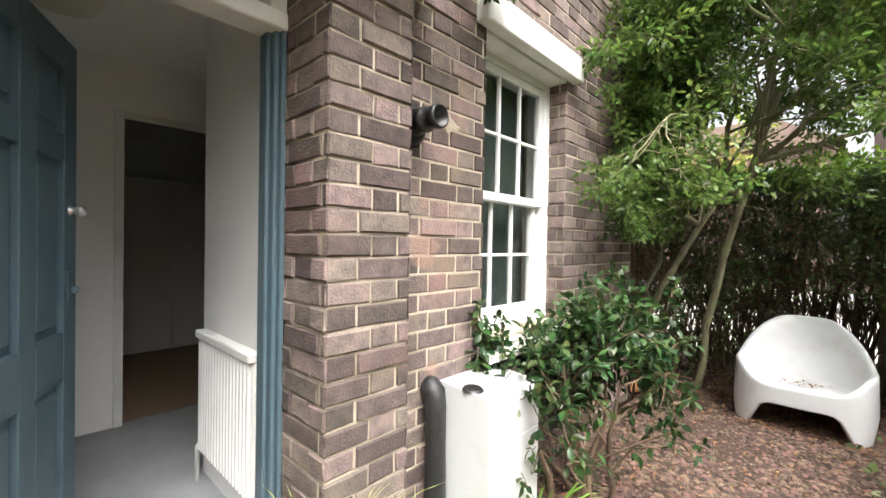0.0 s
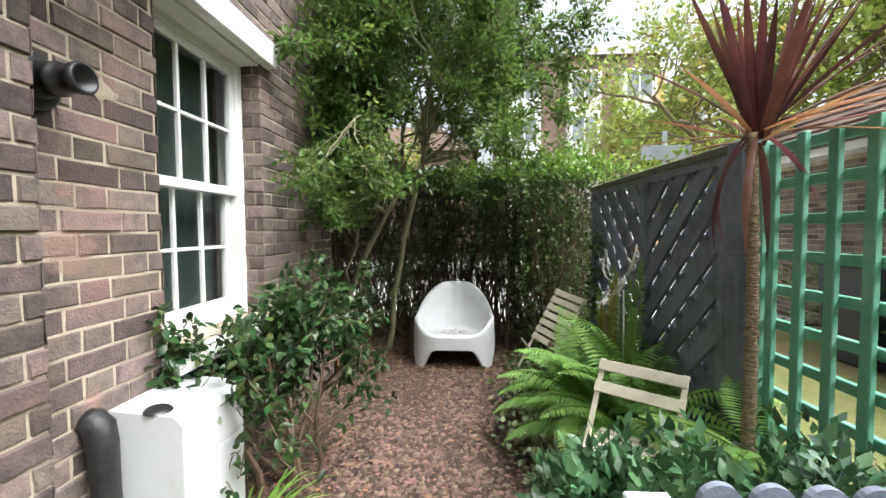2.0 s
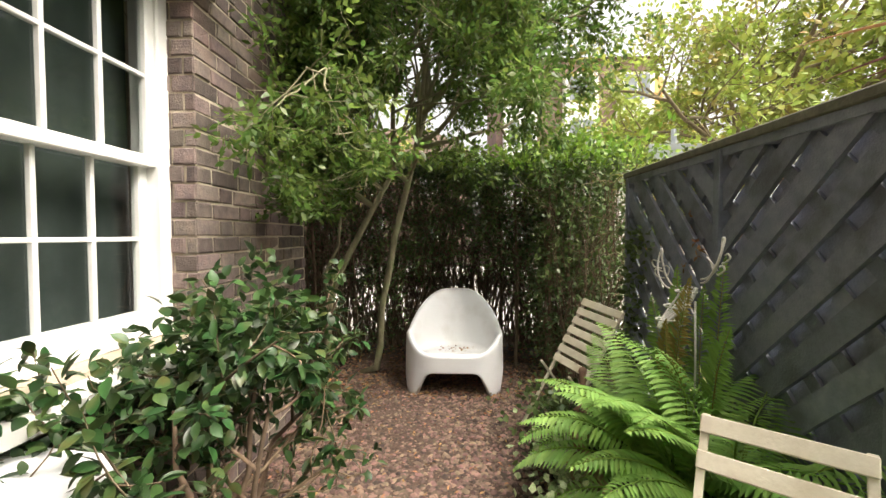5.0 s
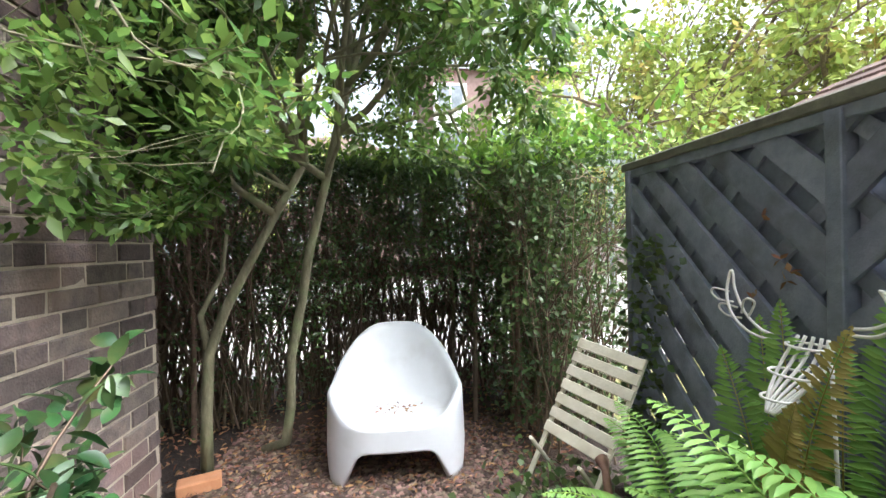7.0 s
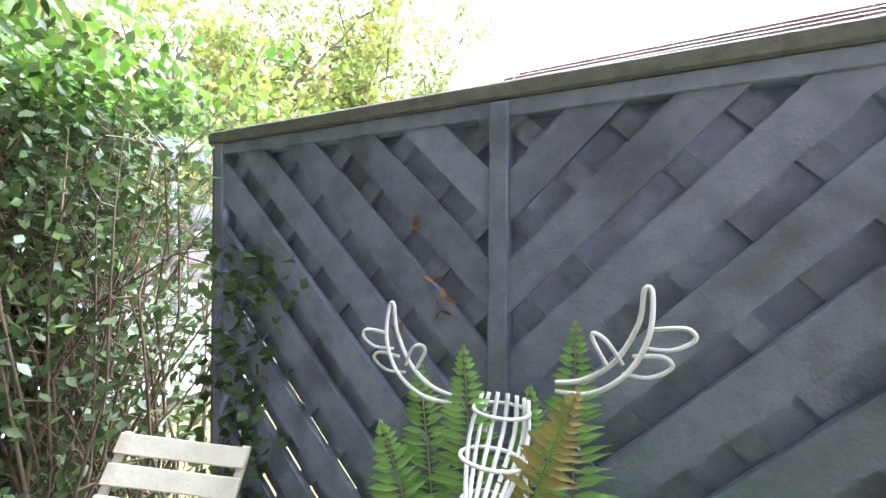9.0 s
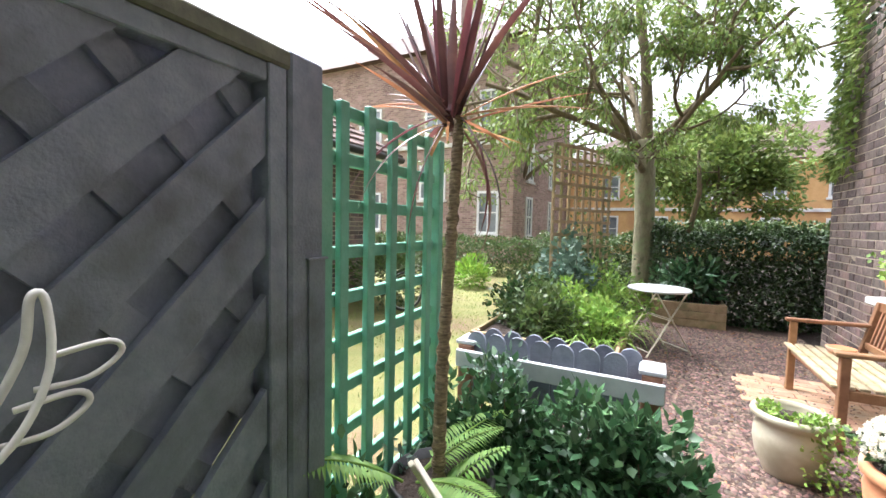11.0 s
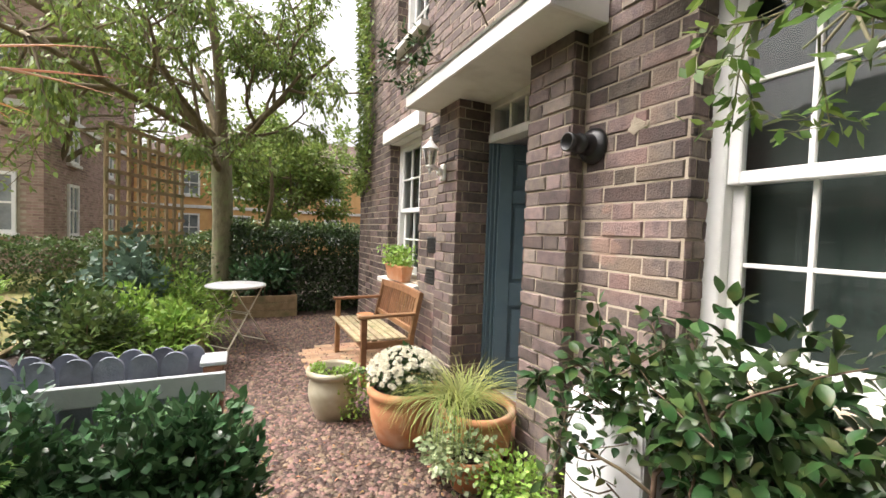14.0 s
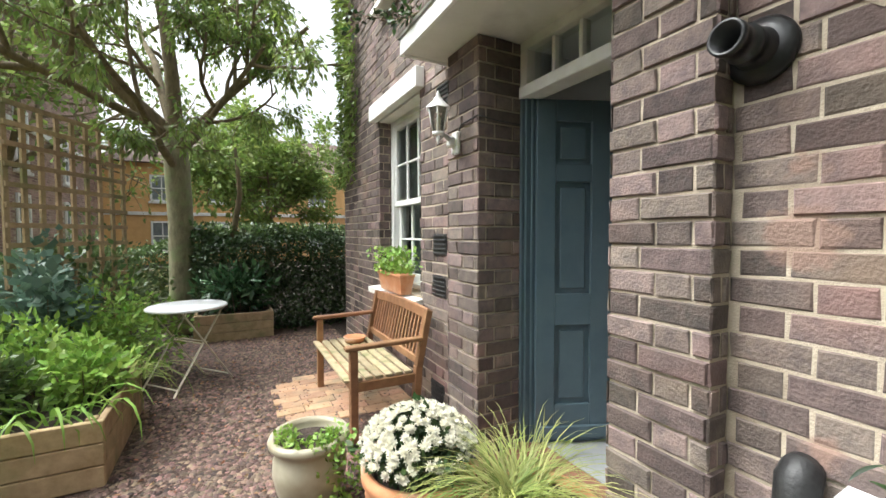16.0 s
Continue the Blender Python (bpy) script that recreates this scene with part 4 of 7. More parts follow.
solid("drain_pipe", b, IRON, "black lumpy cast drain pipe bending into the wall", "drain pipe")


def air_brick(y, z, h):
    t = thing("air_brick", "dark cast iron air brick set in the wall", "air brick", "air bricks")
    b = Build()
    b.box((-0.004, y - 0.1, z - h / 2), (0.003, y + 0.1, z + h / 2), 0.001)
    part("plate", b, IRON, t)
    for i in range(5):
        b = Build()
        v = z - h / 2 + (i + 0.5) * h / 5
        b.box((0.003, y - 0.09, v - h / 22), (0.012, y + 0.09, v + h / 22), 0.002)
        part("louvre", b, IRON, t)


air_brick(0.72, 2.27, 0.15)
air_brick(0.66, 1.26, 0.15)
air_brick(0.65, 0.97, 0.15)
air_brick(0.62, 0.21, 0.15)

lan = thing("wall_lantern", "white coach lantern on a scrolled wall bracket", "wall lantern")
LX, LY = 0.25, 1.13
b = Build()
b.box((PX + 0.001, 1.04, 1.8), (PX + 0.03, 1.11, 1.93), 0.008)
b.box((PX + 0.03, 1.05, 1.84), (PX + 0.07, 1.1, 1.9), 0.01)
b.tube([(PX + 0.06, 1.08, 1.88), (0.2, 1.1, 1.9), (LX, LY, 1.86), (LX, LY, 1.885)], [0.016, 0.013, 0.013, 0.014], 8)
b.tube([(LX, LY, 1.87), (LX, LY, 1.835)], [0.012, 0.005], 8)
part("bracket", b, WHITE, lan)
b = Build()
b.lathe([(0.02, 1.88), (0.035, 1.885), (0.037, 1.9), (0.03, 1.905)], 6, pose(LX, LY, 0))
for k in range(6):
    a = k * math.pi / 3
    b.tube([(LX + 0.033 * math.cos(a), LY + 0.033 * math.sin(a), 1.9), (LX + 0.06 * math.cos(a), LY + 0.06 * math.sin(a), 2.03)], 0.004, 4)
part("cage", b, WHITE, lan)
b = Build()
b.lathe([(0.031, 1.905), (0.057, 2.028)], 6, pose(LX, LY, 0))
ob = part("glass", b, LAMPGLASS, lan)
ob.visible_shadow = False
b = Build()
b.lathe([(0.075, 2.028), (0.074, 2.034), (0.04, 2.065), (0.03, 2.075), (0.028, 2.085), (0.012, 2.098), (0.014, 2.108), (0.006, 2.122), (0.0, 2.135)], 6, pose(LX, LY, 0))
b.lathe([(0.0, 2.028), (0.075, 2.028)], 6, pose(LX, LY, 0))
part("roof", b, WHITE, lan)
b = Build()
b.lathe([(0.012, 1.905), (0.012, 1.96), (0.016, 1.975), (0.0, 2.0)], 10, pose(LX, LY, 0))
part("bulb", b, PETAL, lan)

b = Build()
b.tube([(PX + 0.004, 1.085, 1.93), (PX + 0.004, 1.11, 1.965), (PX + 0.004, 1.285, 1.975)], 0.004, 5)
b.tube([(PX + 0.003, 1.294, 1.975), (-0.05, 1.294, 1.96), (-0.19, 1.294, 1.955), (-0.195, 1.294, 2.02)], 0.004, 5)
solid("lamp_cable", b, BLACK, "thin black cable clipped across the brick pier", "cable")


# ---------------- pots and their plants ----------------
def pot(name, x, y, z, profile, mat, label, category="plant pot", soil=None):
    t = thing(name, label, category, at=(x, y, z))
    b = Build()
    b.lathe(profile, 40, wob=0.004)
    part("shell", b, mat, t)
    if soil:
        b = Build()
        n = 24
        rr = np.random.default_rng(int(1000 * x))
        b.v.append((0, 0, soil[1] + 0.015))
        for j in range(n):
            a = 2 * math.pi * j / n
            b.v.append((0.5 * soil[0] * math.cos(a), 0.5 * soil[0] * math.sin(a), soil[1] + rr.uniform(0, 0.02)))
        for j in range(n):
            a = 2 * math.pi * j / n
            b.v.append((soil[0] * math.cos(a), soil[0] * math.sin(a), soil[1]))
        for j in range(n):
            k = (j + 1) % n
            b.f += [(0, 1 + j, 1 + k), (1 + j, 1 + n + j, 1 + n + k, 1 + k)]
            b.s += [True, True]
        part("soil", b, SOIL, t)
    return t


def leafy(name, label, category, P, D, L, W, mat, stems=None, smat=None, kind="", group=""):
    t = thing(name, label, category, group, kind)
    part("foliage", leaf_mesh("foliage", P, D, L, W, mat), mat, t)
    if stems:
        part("stem_work", stems, smat or TWIG, t)
    return t


pot("glazed_pot", 0.96, 1.13, 0.0, [(0.92 * p, 0.95 * q) for p, q in [(0.0, 0.0), (0.115, 0.0), (0.125, 0.01), (0.17, 0.11), (0.19, 0.2), (0.188, 0.26), (0.175, 0.31), (0.178, 0.33), (0.205, 0.345), (0.21, 0.365), (0.2, 0.385), (0.18, 0.385), (0.172, 0.36), (0.165, 0.3), (0.0, 0.3)]], GLAZE,
    "round beige glazed pot with a rolled rim, half full of soil", soil=(0.155, 0.318))
r = np.random.default_rng(21)
n = 420
ang = r.random(n) * 2 * math.pi
rad_ = 0.07 + 0.1 * r.random(n)
P = np.stack([0.96 + rad_ * np.cos(ang), 1.15 + rad_ * np.sin(ang), 0.345 + 0.05 * r.random(n)], 1)
keep = (np.cos(ang - 1.2) > -0.4)
trail = np.stack([0.83 + 0.07 * r.normal(size=330), 1.29 + 0.04 * r.normal(size=330), 0.4 - 0.36 * r.random(330)], 1)
P = np.concatenate([P[keep], trail])
leafy("trailing_plant", "lime green creeping plant spilling over the glazed pot", "trailing plant", P, r.normal(size=(len(P), 3)) + [0, 0, 0.5], 0.022 + 0.014 * r.random(len(P)), 0.018, LEAF_LIME)

TERRAPROF = [(0.0, 0.0), (0.14, 0.0), (0.16, 0.02), (0.21, 0.15), (0.225, 0.26), (0.215, 0.31), (0.225, 0.315), (0.24, 0.33), (0.24, 0.365), (0.225, 0.375), (0.205, 0.37), (0.2, 0.32), (0.0, 0.32)]
pot("terracotta_pot", 0.6, 1.63, 0.0, TERRAPROF, TERRA, "terracotta pot of white flowers with a pale bloom of lime", soil=(0.2, 0.34))
r = np.random.default_rng(22)
mum = thing("chrysanthemum", "rounded white chrysanthemum in full flower in its pot", "chrysanthemum")
n = 1500
P, D = clump(r, n, (0.6, 1.63, 0.43), (0.215, 0.215, 0.14), 0.4)
k = P[:, 2] > 0.36
part("foliage", leaf_mesh("foliage", P[k], D[k] + r.normal(size=(k.sum(), 3)) * 0.6, 0.045, 0.025, LEAF_DARK), LEAF_DARK, mum)
d = unit(r.normal(size=(760, 3)))
d = d[(d[:, 2] > 0.02) & (r.random(len(d)) < 0.45 + d[:, 2])]
C = np.array([0.6, 1.63, 0.43]) + d * np.array([0.235, 0.235, 0.165]) * (0.96 + 0.08 * r.random((len(d), 1)))
PP, DD = [], []
for c, nrm in zip(C, d):
    for ringr, cnt, lift in ((1.0, 10, 0.35), (0.7, 8, 0.9)):
        s = unit(np.cross(nrm, [0.3, 0.5, 0.81]))
        o = np.cross(nrm, s)
        a = np.arange(cnt) * 2 * math.pi / cnt + r.random()
        w = np.cos(a)[:, None] * s + np.sin(a)[:, None] * o
        PP.append(np.repeat(c[None], cnt, 0))
        DD.append(w * ringr + nrm * lift)
part("flower_mass", leaf_mesh("flower_mass", np.concatenate(PP), np.concatenate(DD), 0.024, 0.012, PETAL), PETAL, mum)

pot("terracotta_pot", 0.3, 2.06, 0.0, [(p * 0.95, q * 0.95) for p, q in TERRAPROF], TERRA, "plain terracotta pot of feathery grass beside the doorstep", soil=(0.19, 0.32))


def blades(name, label, category, x, y, z, n, length, width, mat, r, spread=0.8, droop=0.7, segs=5, stiff=0.5, kind="", rim=0.06, dirn=None):
    """A tuft of arching strap leaves."""
    V, F = [], []
    for i in range(n):
        a = r.random() * 2 * math.pi
        if dirn is not None:
            a = dirn + r.normal() * 0.9
        L = length * (0.6 + 0.5 * r.random())
        out = np.array([math.cos(a), math.sin(a), 0])
        side = np.array([-math.sin(a), math.cos(a), 0])
        el = stiff + (1.25 - stiff) * r.random()
        p = np.array([x, y, z]) + out * rim * r.random() + side * rim * r.normal() * 0.5
        k0 = len(V)
        for s in range(segs + 1):
            f = s / segs
            w = width * (1 - f) ** 0.6 * 0.5 + 0.0005
            V += [p + side * w, p - side * w]
            e = el - droop * f * (1.3 + spread * r.random() * 0.3)
            p = p + (out * math.cos(e) + np.array([0, 0, 1]) * math.sin(e)) * L / segs
        for s in range(segs):
            q = k0 + 2 * s
            F += [(q, q + 1, q + 3), (q, q + 3, q + 2)]
    t = thing(name, label, category, "", kind)
    part("blade_tuft", tri_mesh("blade_tuft", np.array(V), np.array(F), mat), mat, t)
    return t


r = np.random.default_rng(23)
blades("feather_grass", "tall tuft of straw and green feather grass", "ornamental grass", 0.36, 2.02, 0.32, 200, 0.5, 0.005, STRAW, r, droop=1.1, stiff=0.7)
blades("feather_grass", "loose green grass arching over the gravel", "ornamental grass", 0.42, 1.95, 0.3, 260, 0.56, 0.005, GRASSBLADE, r, droop=1.9, stiff=0.75)

pot("terracotta_pot", 0.45, 2.24, 0.0, [(p * 0.55, q * 0.5) for p, q in TERRAPROF], TERRA, "small terracotta pot hidden under variegated ivy", soil=(0.1, 0.17))
n = 900
P, D = clump(r, n, (0.5, 2.22, 0.2), (0.22, 0.2, 0.15))
k = P[:, 2] > 0.01
leafy("variegated_ivy", "cream edged ivy mounded over a small pot", "ivy", P[k], D[k] + r.normal(size=(k.sum(), 3)) * 0.5, 0.035, 0.03, LEAF_VAR)
n = 800
P, D = clump(r, n, (0.32, 2.5, 0.12), (0.22, 0.2, 0.16))
k = P[:, 2] > 0.01
leafy("golden_creeper", "lime green creeping plant at the foot of the pier", "creeper", P[k], D[k] + r.normal(size=(k.sum(), 3)) * 0.5, 0.03, 0.022, LEAF_LIME)
blades("strap_plant", "fresh green strap leaves beside the white cabinet", "strap plant", 0.36, 3.05, 0.0, 40, 0.5, 0.02, LEAF_LIME, r, droop=1.2, stiff=0.9)

# window box
wbx = thing("window_box", "terracotta trough on the white sill", "window box")
b = Build()
b.add([(0.0, -0.34, 0.845), (0.085, -0.34, 0.845), (0.085, 0.14, 0.845), (0.0, 0.14, 0.845), (-0.02, -0.37, 1.0), (0.105, -0.37, 1.0), (0.105, 0.17, 1.0), (-0.02, 0.17, 1.0)],
      [(0, 3, 2, 1), (0, 1, 5, 4), (1, 2, 6, 5), (2, 3, 7, 6), (3, 0, 4, 7), (4, 5, 6, 7)])
part("trough", b, TERRA, wbx)
b = Build()
b.box((-0.026, -0.378, 0.985), (0.112, 0.178, 1.01), 0.006)
part("rim", b, TERRA, wbx)
n = 500
P = np.stack([0.04 + 0.06 * r.normal(size=n), -0.1 + 0.17 * r.normal(size=n), 1.01 + 0.2 * r.random(n) ** 1.5], 1)
leafy("herb_plant", "fresh green herbs growing in the window box", "herb", P, r.normal(size=(n, 3)) + [0, 0, 0.6], 0.045, 0.03, LEAF_LIME)

# ---------------- teak bench on its paving ----------------
pav = thing("paving_patch", "patch of sandy brick pavers under the bench", "paving", kind="structure")
pb = Build()
pb.box((0.1, -0.14, 0.03), (0.198, -0.042, 0.042), 0.004)
paver_mesh = None
r = np.random.default_rng(31)
for i in range(9):
    for j in range(5):
        if (i, j) in ((0, 4), (8, 4)):
            continue
        b = Build()
        sx, sy = 0.196, 0.096
        if paver_mesh is None:
            b.box((0.0, 0.0, -0.03), (sx, sy * 1.15, 0.012), 0.005)
            paver_mesh = b.mesh("paver", PAVER)
        ob = part("paver", paver_mesh, PAVER, pav)
        ob.matrix_basis = pose(0.012 + j * 0.2 - 0.05 * (i % 2) * (j > 0), -0.76 + i * 0.115, 0.004 + r.uniform(-0.002, 0.002), r.normal() * 0.4, r.normal() * 0.4, r.normal() * 0.8)

bench = thing("garden_bench", "oiled teak garden bench with mossy seat slats", "bench")
BY0, BY1, BXF, BXB, BZ = -0.42, 0.66, 0.64, 0.14, 0.016
for y in (BY0, BY1):
    b = Build()
    b.box((BXF - 0.05, y - 0.025, BZ), (BXF, y + 0.025, 0.6), 0.004)
    part("front_leg", b, TEAK, bench)
    b = Build()
    b.bar((BXB + 0.06, y, BZ), (BXB + 0.03, y, 0.44), 0.05, 0.05, 0.004, (1, 0, 0))
    b.bar((BXB + 0.03, y, 0.43), (BXB - 0.05, y, 0.815), 0.05, 0.045, 0.004, (1, 0, 0))
    part("back_leg", b, TEAK, bench)
    b = Build()
    b.bar((BXF + 0.03, y, 0.615), (BXB - 0.0, y, 0.625), 0.062, 0.028, 0.006)
    part("armrest", b, TEAK, bench)
    b = Build()
    b.box((BXB + 0.05, y - 0.015, 0.335), (BXF - 0.05, y + 0.015, 0.395), 0.003)
    part("side_rail", b, TEAK, bench)
b = Build()
b.box((BXF - 0.04, BY0 + 0.025, 0.335), (BXF - 0.012, BY1 - 0.025, 0.4), 0.003)
part("front_rail", b, TEAK, bench)
b = Build()
b.bar((BXB + 0.02, BY0 + 0.02, 0.47), (BXB + 0.02, BY1 - 0.02, 0.47), 0.03, 0.05, 0.003)
part("lower_back_rail", b, TEAK, bench)
b = Build()
prof = [(-0.066, -0.035), (-0.034, -0.035), (-0.034, 0.03), (-0.04, 0.036), (-0.06, 0.036), (-0.066, 0.03)]
for i in range(9):
    b.v += [(BXB + px_, BY0 + (BY1 - BY0) * i / 8, 0.785 + 0.015 * math.sin(math.pi * i / 8) + pz_) for px_, pz_ in prof]
for i in range(8):
    for k in range(6):
        b.f.append((6 * i + k, 6 * i + 6 + k, 6 * i + 6 + (k + 1) % 6, 6 * i + (k + 1) % 6))
b.f += [tuple(range(6)), tuple(range(53, 47, -1))]
b.s = [False] * len(b.f)
part("top_back_rail", b, TEAK, bench)
for i in range(17):
    y = BY0 + 0.07 + (BY1 - BY0 - 0.14) * i / 16
    b = Build()
    b.bar((BXB + 0.015, y, 0.49), (BXB - 0.046, y, 0.765), 0.022, 0.014, 0.002, (1, 0, 0))
    part("back_slat", b, TEAK, bench)
for i in range(7):
    x = BXB + 0.075 + i * 0.068
    b = Build()
    b.box((x, BY0 + 0.0, 0.4), (x + 0.05, BY1 - 0.0, 0.418), 0.003)
    part("seat_slat", b, TEAKGREY, bench, "greenish weathered slat")
pot("plant_saucer", 0.36, -0.24, 0.418, [(0.0, 0.0), (0.075, 0.0), (0.095, 0.045), (0.09, 0.047), (0.078, 0.012), (0.0, 0.012)], TERRA, "terracotta saucer on the bench seat", "saucer")

# ---------------- round folding table ----------------
table = thing("bistro_table", "round cream metal folding table with crossed legs", "table")
TX, TY = 1.63, -1.03
b = Build()
b.lathe([(0.0, 0.715), (0.3, 0.715), (0.312, 0.708), (0.312, 0.694), (0.305, 0.69), (0.0, 0.698)], 48, pose(TX, TY, 0))
part("tabletop", b, PLASTIC, table)
for s in (-1, 1):
    for q in (-1, 1):
        b = Build()
        ang = 0.7
        ca, sa = math.cos(ang), math.sin(ang)
        f = lambda u, v, z: (TX + u * ca - v * sa, TY + u * sa + v * ca, z)
        b.bar(f(-0.27 * q, 0.2 * s + 0.012 * q, 0.01), f(0.2 * q, 0.2 * s + 0.012 * q, 0.69), 0.022, 0.008, 0.002, (0, 0, 1))
        part("leg", b, CREAM, table)
for q in (-1, 1):
    b = Build()
    b.bar(f(-0.235 * q, -0.2, 0.06), f(-0.235 * q, 0.2, 0.06), 0.016, 0.008, 0.002)
    part("stretcher", b, CREAM, table)
    b = Build()
    b.bar(f(0.03 * q, -0.2, 0.4), f(0.03 * q, 0.2, 0.4), 0.016, 0.008, 0.002)
    part("stretcher", b, CREAM, table)


# ---------------- white tub chair ----------------
def tub_chair():
    t = thing("tub_chair", "white moulded plastic tub chair with dead leaves on its seat", "armchair", at=(1.133, 5.74, 0.0), rz=-1.0)
    N = 72
    A = [2 * math.pi * i / N for i in range(N)]

    def out(a, z):
        c, s = math.cos(a), math.sin(a)
        e = 2.9
        k = (abs(c) ** e + abs(s) ** e) ** (-1 / e)
        grow_ = 1.0 - 0.05 * (z / 0.78)
        x = 0.43 * c * k * grow_
        y = 0.41 * s * k * (1.0 - 0.05 * z)
        back = max(0.0, s)
        return x * (1 - 0.4 * back * max(0, z - 0.3) / 0.38), y + back * 0.1 * max(0.0, z - 0.35) + 0.03

    def top(a):
        s = math.sin(a)
        ease = lambda q: q * q * (3 - 2 * q)
        if s > 0:
            return 0.455 + 0.31 * ease(min(1.0, s / 0.9)) ** 0.85
        return 0.455 - 0.13 * ease(max(0.0, min(1.0, (-s - 0.5) / 0.45)))

    def hem(a):
        c, s = abs(math.cos(a)), abs(math.sin(a))
        corner = math.exp(-((c - 0.72) / 0.14) ** 2)
        return 0.0 + 0.2 * (1 - min(1.0, corner * 1.5) ** 0.8)

    b = Build()
    rows = [[(0.86 * out(a, 0.3)[0], 0.86 * out(a, 0.3)[1], 0.27) for a in A], [(0.93 * out(a, hem(a))[0], 0.93 * out(a, hem(a))[1], hem(a)) for a in A]]
    for f in np.linspace(0, 1, 12):
        rows.append([(*out(a, hem(a) + f * (top(a) - hem(a))), hem(a) + f * (top(a) - hem(a))) for a in A])
    for k, (dz, ins) in enumerate(((0.012, 0.012), (0.008, 0.03), (-0.015, 0.045))):
        rows.append([tuple(np.array((*out(a, top(a)), top(a) + dz)) * np.array([1 - ins / 0.41, 1 - ins / 0.41, 1])) for a in A])
    seat = lambda y: 0.345 - 0.07 * max(0.0, min(1.0, (y + 0.36) / 0.4))
    for f in np.linspace(0.15, 1, 9):
        row = []
        for a in A:
            x, y = out(a, top(a))
            x, y = x * 0.88, (y - 0.03) * 0.86 + 0.03
            zs = seat(y)
            g = 1 - 0.16 * f ** 2
            row.append((x * g, y * (1 - 0.5 * f) if y > 0 else y * (1 - 0.1 * f), top(a) - 0.015 + (zs - top(a) + 0.015) * f ** 0.8))
        rows.append(row)
    for g in (0.75, 0.5, 0.25, 0.02):
        if g == 0.75:
            base_row = rows[-1]
        rows.append([(p[0] * g, p[1] * g, p[2] * g + (1 - g) * 0.285 - 0.012 * (1 - g)) for p in base_row])
    for row in rows:
        b.v.extend(row)
    for i in range(len(rows) - 1):
        for j in range(N):
            q, w = i * N + j, i * N + (j + 1) % N
            b.f.append((q, w, w + N, q + N))
            b.s.append(True)
    ob = part("shell", b, PLASTIC, t)
    r = np.random.default_rng(41)
    n = 26
    P = np.stack([0.09 * r.normal(size=n), 0.03 + 0.05 * r.normal(size=n), np.full(n, 0.292)], 1)
    D = r.normal(size=(n, 3)) * [1, 1, 0.15]
    lf = part("leaf_litter", leaf_mesh("leaf_litter", P, D, 0.035, 0.016, CHIP), CHIP, t, "brown dead leaves")
    tagged(lf, kind="stuff")
    return t


tub_chair()


# ---------------- cream folding chairs ----------------
def folding_chair(label, m, slats=2, zb=0.84, seat=True, W2=0.17):
    """Back towards +y of its own frame, seat towards -y."""
    t = thing("folding_chair", label, "folding chair", "cream folding chairs")
    t.matrix_basis = m
    for s in (-1, 1):
        b = Build()
        b.bar((s * W2, -0.32, 0.0), (s * W2, 0.14, zb), 0.022, 0.014, 0.002, (0, 0, 1))
        part("long_leg", b, CREAM, t)
        b = Build()
        b.bar((s * (W2 - 0.028), 0.16, 0.0), (s * (W2 - 0.028), -0.24, 0.45), 0.02, 0.014, 0.002, (0, 0, 1))
        part("short_leg", b, CREAM, t)
    up = Vector((0, 0.46, 0.84)).normalized()
    for k in range(slats):
        f = (zb - 0.02 - k * (0.085 if seat else 0.062)) / zb
        y, z = -0.32 + 0.46 * f, zb * f
        b = Build()
        b.bar((-W2 - 0.012, y - 0.014, z), (W2 + 0.012, y - 0.014, z), 0.014, 0.05, 0.003, up)
        part("back_slat", b, CREAM, t)
    for k in range(8 if seat else 0):
        b = Build()
        y = -0.27 + k * 0.047
        b.box((-W2 + 0.01, y, 0.452), (W2 - 0.01, y + 0.034, 0.466), 0.003)
        part("seat_slat", b, CREAM, t)
    b = Build()
    b.bar((-W2 + 0.02, 0.1, 0.08), (W2 - 0.02, 0.1, 0.08), 0.012, 0.012, 0.002)
    part("stretcher", b, CREAM, t)


folding_chair("cream slatted folding chair sunk among the shrubs", pose(1.97, 3.156, 0.0, 0, 0, -39), 2, 0.77)
folding_chair("cream slatted folding chair leaning by the fern planter", pose(1.97, 4.95, 0.0, 0, 8, -60), 7, 0.84, False, 0.155)

# ---------------- fern planter ----------------
def plank_planter(name, label, x0, x1, y0, y1, h, n, mat=TIMBER):
    t = thing(name, label, "planter", "timber planters")
    hh = h / n
    for k in range(n):
        za, zb_ = k * hh + 0.002, (k + 1) * hh - 0.003
        for q in ((x0, y0, x1, y0 + 0.035), (x0, y1 - 0.035, x1, y1), (x0, y0 + 0.035, x0 + 0.035, y1 - 0.035), (x1 - 0.035, y0 + 0.035, x1, y1 - 0.035)):
            b = Build()
            b.box((q[0], q[1], za), (q[2], q[3], zb_), 0.005)
            part("board", b, mat, t)
    for x in (x0 + 0.035, x1 - 0.085):
        for y in (y0 + 0.035, y1 - 0.085):
            b = Build()
            b.box((x, y, 0), (x + 0.05, y + 0.05, h + 0.004), 0.003)
            part("corner_post", b, mat, t)
    b = Build()
    b.box((x0 + 0.036, y0 + 0.036, 0), (x1 - 0.036, y1 - 0.036, h - 0.05))
    part("soil", b, SOIL, t)
    return t


plank_planter("timber_planter", "weathered timber planter of ferns by the fence", 1.76, 2.34, 3.6, 4.3, 0.3, 2)


